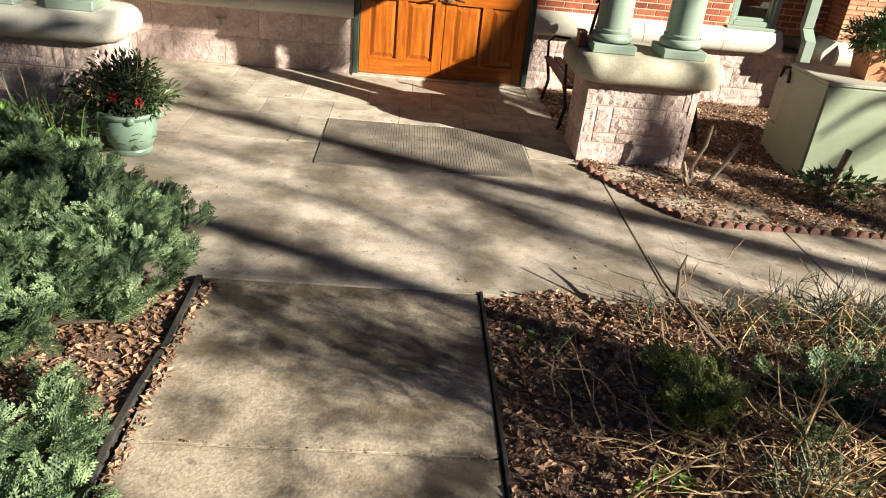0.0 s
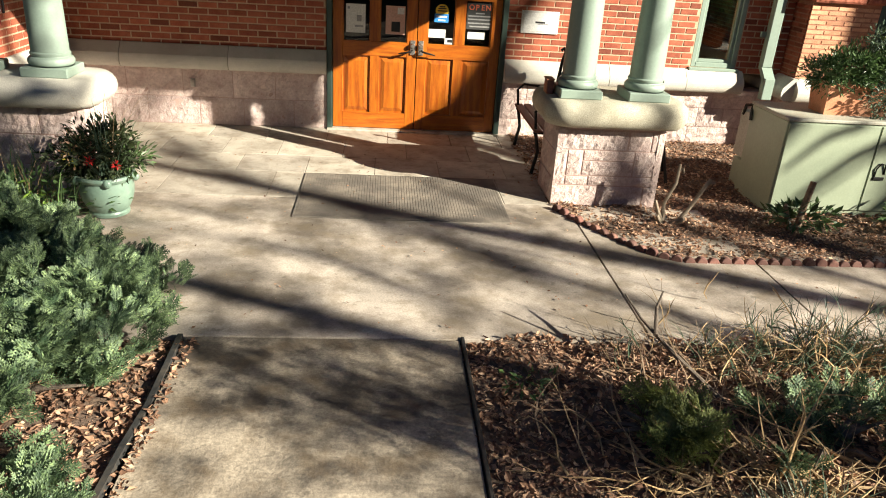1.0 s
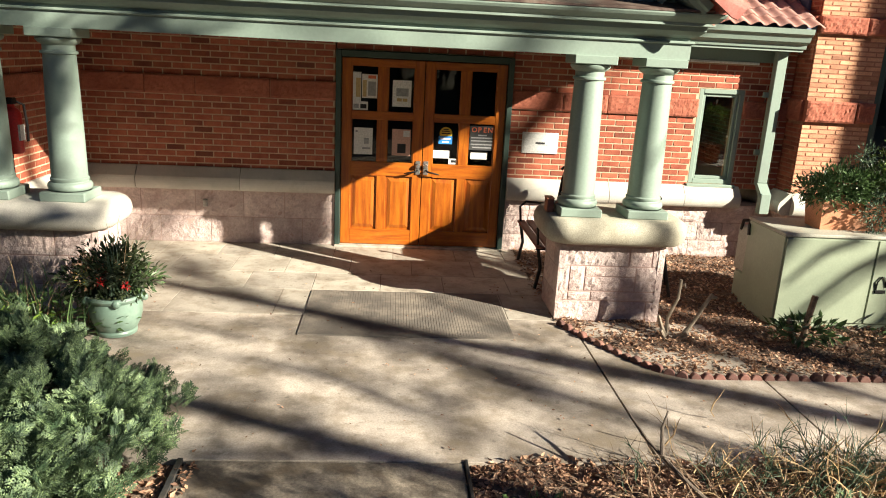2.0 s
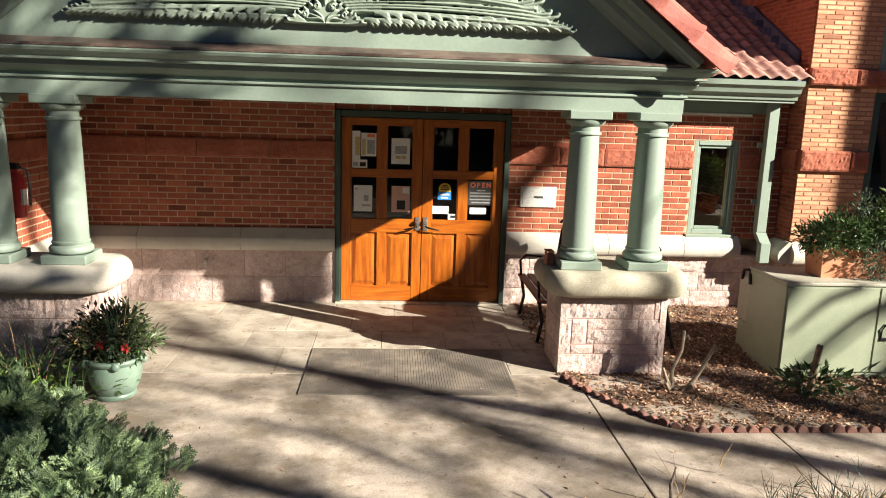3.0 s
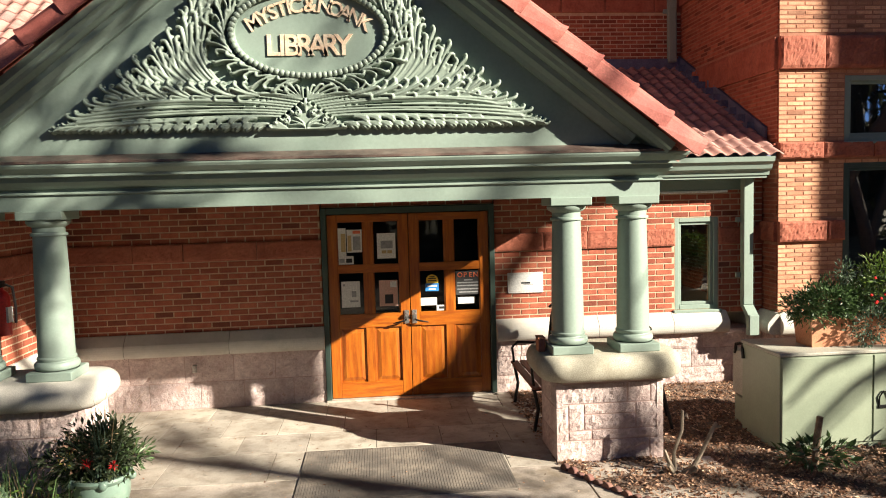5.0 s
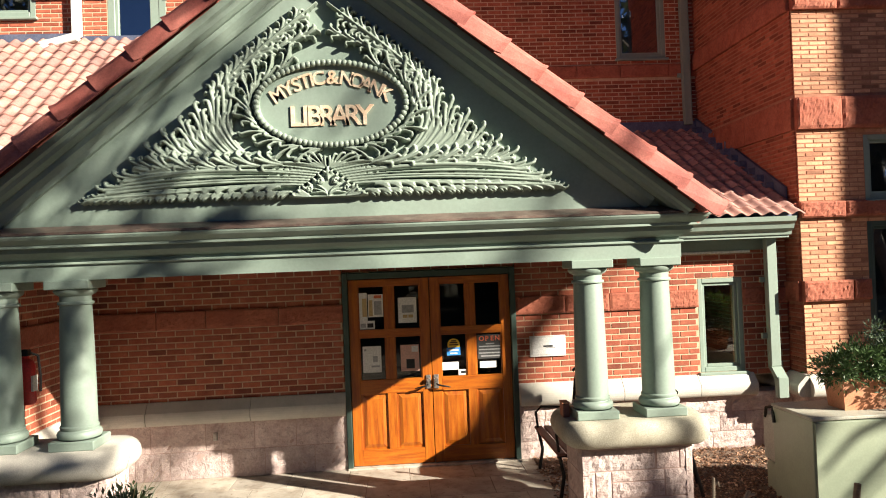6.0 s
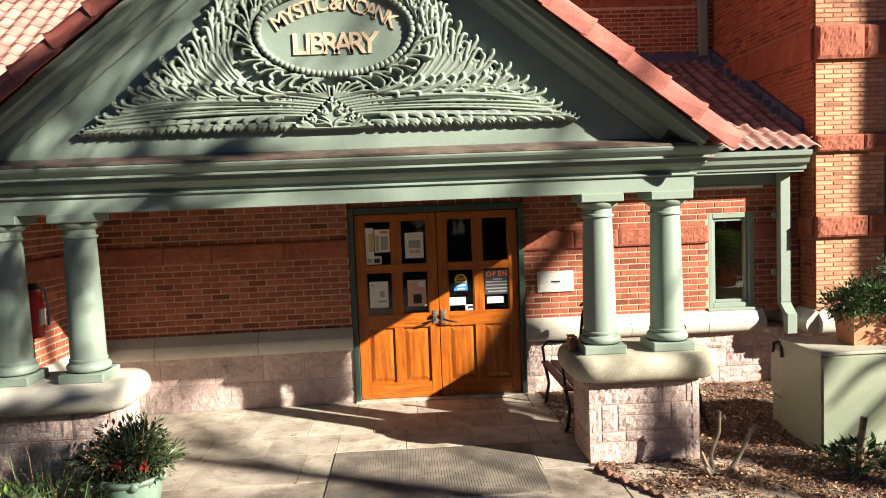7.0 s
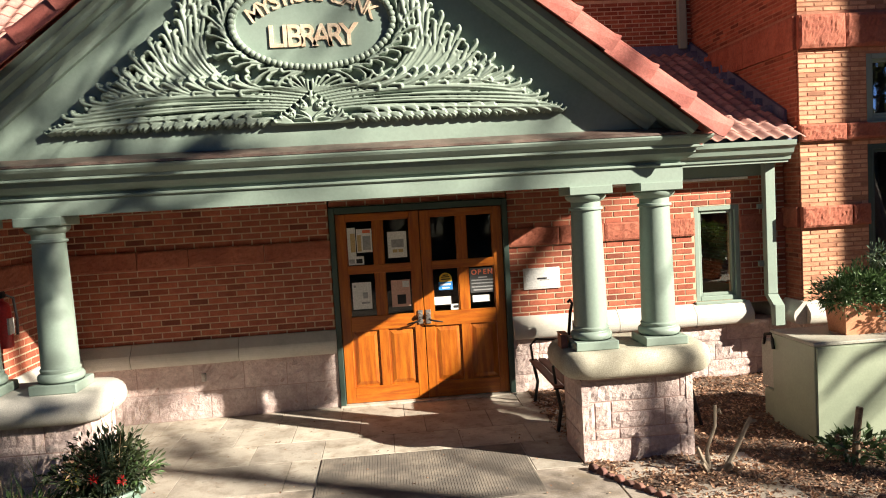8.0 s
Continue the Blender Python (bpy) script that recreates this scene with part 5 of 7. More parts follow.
part("fascia", boxed(2.06, 4.0, -0.05, 0.0, 2.30, 2.43, 0.004), M_GREEN, gut)
part("trim_board", boxed(2.06, 3.76, -0.075, 0.0, 2.27, 2.30, 0.004), M_WHITE, gut)


def downpipe(label, x, y, z0, z1, w=0.11, d=0.08, shoe=0, straps=(), mat=None):
    t = thing("downpipe", label, "downpipe")
    mat = mat or M_GREEN
    part("pipe", boxed(x - w / 2, x + w / 2, y - d / 2, y + d / 2, z0, z1, 0.008), mat, t)
    for z in straps:
        part("strap", boxed(x - w / 2 - 0.06, x + w / 2 + 0.012, y + d / 2 - 0.03, y + d / 2 + 0.004, z - 0.03, z + 0.03, 0.003), mat, t)
    if shoe:
        bm = boxed(x - w / 2, x + w / 2, y - d / 2 - 0.14, y + d / 2 - 0.14, z0 - 0.34, z0 - 0.1, 0.008)
        for a, b in ((0.0, 0.0),):
            extrude_profile(bm, [(y - d / 2, z0), (y + d / 2, z0), (y + d / 2 - 0.14, z0 - 0.12), (y - d / 2 - 0.14, z0 - 0.12)], lambda yy, zz, s: (s, yy, zz), x - w / 2, x + w / 2)
        part("offset", bm, mat, t)
    return t


downpipe("square sage green downpipe at the corner of the wall", 3.955, -0.15, 0.95, 2.46, 0.12, 0.09, 1, (1.95, 1.30))
downpipe("green downpipe on the shaded upper wall", 4.07, 2.29, 4.2, 7.0, 0.12, 0.09, 0, (4.95,))
downpipe("pale downpipe between the upper windows", -4.215, 0.95, 5.25, 7.0, 0.11, 0.08, 0, (6.0,), M_WHITE)
out = thing("rain_outlet", "white sheet metal rain outlet lying on the tiles", "gutter outlet")
bm = boxed(-4.62, -4.16, 0.78, 0.92, -0.05, 0.05, 0.01)
bmesh.ops.transform(bm, matrix=Matrix.Translation((-4.2, 0.85, 5.22)) @ pose(0, 0, 0, 0, -14, 0) @ Matrix.Translation((4.2, -0.85, 0)), verts=bm.verts)
part("chute", bm, M_WHITE, out)
fl = tagged(new("trim"), "blue grey lead flashing where roofs meet the walls", "flashing", "", "structure")
part("flashing", boxed(1.2, 4.22, 2.30, 2.35, 4.05, 4.26), M_LEAD, fl)
part("flashing", boxed(-8, -4.27, 0.93, 0.99, 5.18, 5.31), M_LEAD, fl)
part("flashing", boxed(-4.15, -2.6, 0.93, 0.99, 5.18, 5.27), M_LEAD, fl)
bm = bmesh.new()
extrude_profile(bm, [(-0.10, 2.85), (2.34, 4.12), (2.34, 4.30), (-0.10, 3.02)], lambda y, z, s: (s, y, z), 4.19, 4.225)
part("stepped_flashing", bm, M_LEAD, fl)
for k in range(12):
    s = k / 12
    k < 2 or part("flashing_step", boxed(4.10, 4.22, -0.30 + 2.6 * s, -0.14 + 2.6 * s, 2.76 + 1.36 * s, 2.88 + 1.36 * s), M_LEAD, fl)

# ---- things on the porch ----
mat_ob = thing("door_mat", "grey ribbed rubber mat lying before the doors", "door mat")
part("base", boxed(-1.06, 0.705, -2.81, -1.685, 0.0, 0.007, 0.003), M_MAT, mat_ob)
bm = bmesh.new()
for i in range(76):
    x = -1.05 + 1.745 * i / 75
    box(bm, x - 0.0085, x + 0.0085, -2.795, -1.70, 0.006, 0.0088)
part("ribs", bm, M_MAT, mat_ob)["kind"] = "stuff"

bench = thing("bench", "wooden bench with black iron ends against the porch rail", "bench")
for k in range(4):
    part("seat_slat", boxed(1.09 + 0.1 * k, 1.175 + 0.1 * k, -1.52, -0.35, 0.43, 0.455, 0.005), M_BENCH, bench)
for k in range(4):
    part("back_slat", boxed(1.525 + 0.025 * k, 1.547 + 0.025 * k, -1.50, -0.38, 0.47 + 0.128 * k, 0.594 + 0.128 * k, 0.004), M_BENCH, bench)
for y in (-1.45, -0.42):
    bm = bmesh.new()
    tube(bm, [(1.12, y, 0.0), (1.16, y, 0.22), (1.12, y, 0.43)], 0.018, 8)
    tube(bm, [(1.60, y, 0.0), (1.50, y, 0.3), (1.50, y, 0.5), (1.55, y, 0.95), (1.575, y, 1.04), (1.55, y, 1.08), (1.525, y, 1.05)], 0.018, 8)
    tube(bm, [(1.12, y, 0.43), (1.10, y, 0.62), (1.16, y, 0.68), (1.42, y, 0.66), (1.52, y, 0.68)], 0.014, 8)
    tube(bm, [(1.10, y, 0.415), (1.5, y, 0.415)], 0.016, 8)
    part("iron_end", bm, M_IRON, bench, "black cast iron end", True)

stand = thing("plant_stand", "black iron stand leaning behind the pedestal", "stand")
for a, b in (((2.24, -1.50, 0.98), (2.42, -1.66, 0.02)), ((2.30, -1.30, 0.98), (2.52, -1.30, 0.02)), ((2.27, -1.5, 0.97), (2.31, -1.3, 0.97)), ((2.36, -1.6, 0.35), (2.46, -1.3, 0.35))):
    bm = bmesh.new()
    tube(bm, [a, b], 0.016, 6)
    part("bar", bm, M_IRON, stand)
crate = thing("small_box", "small brown wooden box with a black side on the stone cap", "box")
part("body", boxed(1.025, 1.085, -2.12, -2.0, 0.93, 1.045, 0.004), M_BENCH, crate)
part("lid", boxed(1.02, 1.09, -2.125, -1.995, 1.046, 1.058, 0.003), M_TERRA, crate)

ext = thing("fire_extinguisher", "red fire extinguisher with a white label on the side wall", "extinguisher", "", (-3.665, -1.64, 1.19))
ext.scale = (1.15, 1.15, 1.15)
cyl = part("cylinder", lathe(bmesh.new(), [(0.06, 0), (0.068, 0.015), (0.068, 0.29), (0.055, 0.33), (0.028, 0.35), (0.026, 0.37)], 20), M_RED, ext, "", True)
part("valve", boxed(-0.03, 0.03, -0.03, 0.03, 0.37, 0.42, 0.006), M_IRON, ext)
bm = bmesh.new()
tube(bm, [(0, 0.03, 0.4), (0.05, 0.09, 0.36), (0.06, 0.1, 0.2), (0.06, 0.09, 0.08)], 0.011, 6)
part("hose", bm, M_IRON, ext, "", True)
part("label", boxed(0.05, 0.0705, -0.04, 0.03, 0.1, 0.22), M_PAPER, cyl, "white printed label")
part("bracket", boxed(-0.09, -0.06, -0.03, 0.03, 0.05, 0.36), M_IRON, ext)

pb = p_wl(1.32, 0.03, 0.46)
jb = thing("socket_box", "small grey metal socket box on the granite base", "socket box")
part("body", boxed(pb.x - 0.022, pb.x + 0.022, pb.y - 0.03, pb.y + 0.04, 0.42, 0.505, 0.005), M_STEEL, jb)
part("cover", boxed(pb.x - 0.016, pb.x + 0.016, pb.y - 0.036, pb.y - 0.03, 0.43, 0.495, 0.003), M_STEEL, jb)

# ---- the cabinet and its planter ----
cab = thing("utility_cabinet", "pale green metal utility cabinet with two doors in the bed", "cabinet")
CX0, CX1, CY0, CY1, CH = 3.11, 4.82, -2.34, -1.68, 0.835
part("body", boxed(CX0, CX1, CY0, CY1, -0.03, CH, 0.006), M_CABINET, cab)
part("lid", boxed(CX0 - 0.012, CX1 + 0.012, CY0 - 0.015, CY1 + 0.01, CH + 0.001, CH + 0.03, 0.006), M_CABTOP, cab, "weathered stained lid")
for a, b in ((CX0 + 0.012, 3.955), (3.968, CX1 - 0.012)):
    cab_door = part("door", boxed(a, b, CY0 - 0.018, CY0 - 0.001, 0.05, CH - 0.012, 0.004), M_CABINET, cab)
bm = bmesh.new()
tube(bm, [(4.02, CY0 - 0.02, 0.36), (4.015, CY0 - 0.03, 0.45), (4.05, CY0 - 0.03, 0.50), (4.09, CY0 - 0.03, 0.49), (4.105, CY0 - 0.02, 0.40)], 0.007, 6)
part("handle", bm, M_IRON, cab_door, "dark iron loop handle", True)
part("hasp", boxed(4.01, 4.11, CY0 - 0.03, CY0 - 0.018, 0.345, 0.375, 0.003), M_IRON, cab_door)
part("label", boxed(4.26, 4.36, CY0 - 0.0205, CY0 - 0.0175, 0.56, 0.66), M_PAPER, cab_door, "white warning label")
part("label", boxed(4.26, 4.36, CY0 - 0.0205, CY0 - 0.0175, 0.665, 0.72), M_YELLOW, cab_door, "yellow warning strip")
part("side_duct", boxed(CX0 + 0.02, CX0 + 0.3, -1.675, -1.45, 0.30, 0.74, 0.008), M_CABTOP, cab)
part("side_panel", boxed(CX0 + 0.04, CX0 + 0.3, -1.675, -1.45, 0.0, 0.27, 0.008), M_CABINET, cab)
bm = bmesh.new()
tube(bm, [(CX0 + 0.02, -1.50, 0.70), (CX0 + 0.0, -1.56, 0.80), (CX0 + 0.03, -1.64, 0.82), (CX0 - 0.012, -1.70, 0.78), (CX0 - 0.012, -1.72, 0.69)], 0.016, 6)
part("strap", bm, M_IRON, cab, "black rubber strap", True)

planter = thing("planter", "long terracotta planter standing on the utility cabinet", "planter")
bm = bmesh.new()
PX0, PX1, PY0, PY1, PZ = 3.50, 4.42, -2.17, -1.87, CH + 0.03
for z0, z1, g0 in ((PZ, PZ + 0.26, -0.025),):
    lo = [bm.verts.new(q) for q in ((PX0 - g0, PY0 - g0, z0), (PX1 + g0, PY0 - g0, z0), (PX1 + g0, PY1 + g0, z0), (PX0 - g0, PY1 + g0, z0))]
    hi = [bm.verts.new(q) for q in ((PX0, PY0, z1), (PX1, PY0, z1), (PX1, PY1, z1), (PX0, PY1, z1))]
    for k in range(4):
        bm.faces.new((lo[k], lo[(k + 1) % 4], hi[(k + 1) % 4], hi[k]))
    bm.faces.new(lo[::-1])
    bm.faces.new(hi)
part("box", bm, M_TERRA, planter)
part("rim", boxed(PX0 - 0.012, PX1 + 0.012, PY0 - 0.012, PY1 + 0.012, PZ + 0.235, PZ + 0.275, 0.008), M_TERRA, planter)

NP = np.random.RandomState
LEAF_V = [(0, 0, 0), (0.5, 0.17, 0.05), (1, 0, -0.05), (0.5, -0.17, 0.05), (0.5, 0, -0.02)]
LEAF_F = [(0, 4, 1), (1, 4, 2), (2, 4, 3), (3, 4, 0)]


def clump(name, parent, mat, centre, radii, n, size, seed, flat=0.0, shell=0.35, label="", up=0.3, low=-1.0):
    """Leaves set about a rounded mass, uneven outside and with gaps."""
    r = NP(seed)
    d = r.normal(size=(n * 2, 3))
    d /= np.linalg.norm(d, axis=1)[:, None]
    d = d[d[:, 2] > low][:n]
    n = len(d)
    lump = np.array([0.72 + 0.5 * noise.noise((q[0] * 2.1 + seed, q[1] * 2.1, q[2] * 2.1)) for q in d])
    rad = (shell + (1 - shell) * r.rand(n) ** 0.5) * lump * 1.25
    pos = np.array(centre) + d * rad[:, None] * np.array(radii)
    yaw = np.arctan2(d[:, 1], d[:, 0]) + r.normal(0, 0.8, n)
    pitch = -np.arcsin(np.clip(d[:, 2], -1, 1)) * (1 - flat) - up * r.rand(n) + r.normal(0, 0.35, n)
    m = rot_mats(pos, yaw, pitch, r.normal(0, 0.7, n), size * (0.6 + 0.8 * r.rand(n)))
    me = scatter(name, LEAF_V, LEAF_F, m, mat)
    ob = new(name, me)
    ob["kind"] = "stuff"
    if parent is not None:
        ob.parent = parent
    if label:
        ob["label"] = label
    return ob


holly = thing("shrub", "dense dark green leafy shrub growing in the terracotta planter", "shrub")
clump("foliage", holly, M_IVY, (3.76, -2.03, 1.23), (0.38, 0.26, 0.23), 3000, 0.047, 1, low=-0.75)
clump("foliage", holly, M_IVY, (4.2, -2.03, 1.26), (0.42, 0.26, 0.27), 2800, 0.047, 2, low=-0.75)
clump("foliage", holly, M_IVY, (3.50, -2.08, 1.20), (0.22, 0.2, 0.13), 800, 0.045, 8, low=-0.9)
clump("trailing_leaves", holly, M_GRASS, (4.02, -2.24, 1.06), (0.26, 0.07, 0.20), 600, 0.04, 3)
clump("young_leaves", holly, M_BRIGHTLEAF, (4.3, -2.1, 1.50), (0.34, 0.22, 0.20), 700, 0.05, 4)
clump("seed_head", holly, M_GRASS, (3.85, -2.1, 1.53), (0.09, 0.08, 0.11), 120, 0.04, 5)
r = random.Random(8)
for k in range(14):
    bm = bmesh.new()
    bmesh.ops.create_icosphere(bm, subdivisions=1, radius=0.014, matrix=Matrix.Translation((r.uniform(3.95, 4.35), -2.33 + r.uniform(0, 0.05), r.uniform(1.25, 1.5))))
    part("berry", bm, M_FLOWER_RED, holly, "red berry", True)

# ---- the bed beside the porch ----
bm = lathe(bmesh.new(), [(0.043, 0), (0.043, 0.05)], 16)
bmesh.ops.transform(bm, matrix=pose(0, 0.025, 0.0, 90), verts=bm.verts)
bmesh.ops.bevel(bm, geom=list(bm.edges), offset=0.006, segments=1, affect="EDGES")
me = bpy.data.meshes.new("edging_brick")
bm.to_mesh(me)
bm.free()
me.materials.append(M_SCALLOP)
edging = tagged(new("kerb"), "scalloped red brick edging round the mulched bed", "edging", "", "structure")
x, y = 1.14, bed_edge(1.14)
while x < 6.0:
    x2 = x + 0.01
    while math.hypot(x2 - x, bed_edge(x2) - y) < 0.092:
        x2 += 0.004
    y2 = bed_edge(x2)
    share("edging_brick", me, edging, pose((x + x2) / 2, (y + y2) / 2, 0.004 + r.uniform(-0.014, 0.008), r.uniform(-16, 10), r.uniform(-12, 12), math.degrees(math.atan2(y2 - y, x2 - x))))
    x, y = x2, y2


def stems(name, label, category, pieces, mat):
    t = thing(name, label, category)
    for pts, rad in pieces:
        bm = bmesh.new()
        tube(bm, pts, rad, 8)
        part("stem", bm, mat, t, "", True)
    return t


M_STEM = surf("pale_cut_stem", (0.19, 0.15, 0.105), (0.33, 0.27, 0.2), 14, 0.9, 0.5, 50, 0.004)
stems("pruned_shrub", "pruned shrub of bare pale stems in the bed", "shrub", [
    ([(2.04, -2.62, 0.0), (2.03, -2.63, 0.16), (2.10, -2.63, 0.34), (2.11, -2.62, 0.50)], [0.022, 0.016, 0.014, 0.013]),
    ([(2.11, -2.62, 0.44), (2.14, -2.63, 0.47), (2.15, -2.63, 0.43)], [0.012, 0.012, 0.008]),
    ([(2.16, -2.66, 0.0), (2.24, -2.67, 0.14), (2.33, -2.68, 0.33), (2.37, -2.68, 0.40)], [0.022, 0.018, 0.017, 0.016]),
    ([(2.35, -2.68, 0.37), (2.41, -2.68, 0.37)], [0.014, 0.012]),
    ([(2.02, -2.66, 0.0), (1.96, -2.68, 0.12), (1.93, -2.68, 0.20)], [0.022, 0.016, 0.012]),
    ([(2.0, -2.70, 0.0), (1.94, -2.74, 0.09)], [0.02, 0.014]), ([(2.08, -2.72, 0.0), (2.16, -2.78, 0.08)], [0.03, 0.02])], M_STEM)
tuft = stems("cut_shrub", "cut back dark stems with a tuft of evergreen leaves", "shrub", [
    ([(3.20, -2.72, 0.0), (3.21, -2.72, 0.2), (3.24, -2.72, 0.42)], [0.03, 0.028, 0.026]), ([(3.12, -2.74, 0.0), (3.06, -2.74, 0.14), (3.03, -2.74, 0.22)], [0.025, 0.024, 0.022])], M_TWIG)
clump("leaves", tuft, M_IVY, (3.17, -2.76, 0.13), (0.32, 0.2, 0.10), 260, 0.09, 11, 0.5)
tuft2 = thing("low_shrub", "low tuft of evergreen leaves beside the cabinet", "shrub")
clump("leaves", tuft2, M_IVY, (4.25, -2.72, 0.12), (0.3, 0.2, 0.13), 260, 0.09, 12, 0.5)

# ---- leaf litter ----
LIT_V = [(0, 0, 0), (0.35, 0.28, 0.12), (1, 0, 0.02), (0.4, -0.3, 0.10), (0.45, 0, -0.05)]


def litter(name, label, n, area, seed, z, size=0.042, keep=None, mat=None):
    r = NP(seed)
    x = area[0] + (area[1] - area[0]) * r.rand(n)
    y = area[2] + (area[3] - area[2]) * r.rand(n)
    if keep is not None:
        k = np.array([keep(a, b) for a, b in zip(x, y)])
        x, y = x[k], y[k]
    n = len(x)
    zz = np.array([z(a, b) for a, b in zip(x, y)]) + 0.012 * r.rand(n) + 0.004
    m = rot_mats(np.c_[x, y, zz], r.rand(n) * 6.28, r.normal(0, 0.35, n), r.normal(0, 0.5, n), size * (0.45 + 1.0 * r.rand(n)))
    ob = new(name, scatter(name, LIT_V, LEAF_F, m, mat or M_LITTER))
    return tagged(ob, label, "leaf litter", "", "stuff")


def near_bed(x, y):
    return -0.015 + bump_height(x, y) * 1.2 + 0.05 * min(1, max(0, x - 0.3)) * min(1, max(0, -4.7 - y))


litter("leaf_litter", "brown dead leaves strewn over the bed beside the path", 26000, (0.14, 4.2, -7.2, -4.60), 1, near_bed, 0.038)
litter("leaf_litter", "reddish dead leaves lying under the juniper", 6000, (-2.6, -1.47, -7.2, -4.7), 2, lambda x, y: -0.02 + bump_height(x, y), 0.036)
litter("leaf_litter", "dry mulch and dead leaves in the bed beside the porch", 30000, (1.1, 6.0, -3.48, -0.03), 3, porch_bed, 0.035,
       lambda x, y: y > bed_edge(x) + 0.05 and not (1.1 < x < 2.1 and y > -2.3 and y < -1.7))
litter("leaf_litter", "a few dead leaves blown along the edge of the path", 420, (-1.43, -1.36, -7.0, -4.7), 4, lambda x, y: 0.0, 0.03)
litter("leaf_litter", "crumbs of leaf caught in the path joint", 80, (-1.4, 0.1, -5.975, -5.945), 5, lambda x, y: -0.004, 0.012)
litter("leaf_litter", "scattered leaf crumbs on the concrete", 420, (-2.6, 3.2, -4.6, -0.4), 6, lambda x, y: 0.0, 0.022)

strip = tagged(new("kerb"), "black plastic edging strip along the path", "edging", "", "structure")
bm = bmesh.new()
pts = [(-1.452 + 0.012 * math.sin(k * 1.3), -4.66 - 0.32 * k, 0.02 + 0.012 * math.sin(k * 2.1)) for k in range(18)]
for a, b in zip(pts, pts[1:]):
    lo = [bm.verts.new(q) for q in ((a[0] - 0.014, a[1], -0.08), (a[0] + 0.014, a[1], -0.08), (a[0] + 0.014, a[1], a[2]), (a[0] - 0.014, a[1], a[2]))]
    hi = [bm.verts.new(q) for q in ((b[0] - 0.014, b[1], -0.08), (b[0] + 0.014, b[1], -0.08), (b[0] + 0.014, b[1], b[2]), (b[0] - 0.014, b[1], b[2]))]
    for k in range(4):
        bm.faces.new((lo[k], lo[(k + 1) % 4], hi[(k + 1) % 4], hi[k]))
part("strip", bm, M_EDGING, strip)
part("strip", boxed(0.122, 0.142, -11.0, -4.63, -0.1, 0.012, 0.004), M_EDGING, strip)


# ---- junipers and the plants by the path ----
def sprig_shape():
    """A feathery juniper spray: a stem with branching scaly twigs, 1 long."""
    v, f = [], []

    def quad(p, d, w, ln):
        d = Vector(d).normalized()
        side = d.cross(Vector((0, 0, 1))).normalized() * w
        a, b = Vector(p), Vector(p) + d * ln
        m_ = a * 0.45 + b * 0.55
        k = len(v)
        v.extend([tuple(a), tuple(m_ + side + Vector((0, 0, 0.015))), tuple(b), tuple(m_ - side + Vector((0, 0, 0.015)))])
        f.extend([(k, k + 1, k + 2), (k, k + 2, k + 3)])
        return b
    quad((0, 0, 0), (1, 0, 0.25), 0.036, 1.0)
    for i in range(5):
        t = 0.15 + 0.7 * i / 4
        ln = 0.48 * (1 - 0.55 * t) + 0.05
        for s in (-1, 1):
            p = Vector((t, 0, 0.24 * t))
            d = Vector((0.7, s * 0.75, 0.30 + 0.15 * (i % 2)))
            quad(p, d, 0.038, ln)
            dn = d.normalized()
            for q in (0.5, 0.95):
                for u in (-1, 1):
                    quad(p + dn * ln * q, Vector((0.85, s * 0.35 + u * 0.55, 0.35)), 0.046, 0.22 * (1.15 - 0.4 * q))
    return v, f


SPRIG_V, SPRIG_F = sprig_shape()


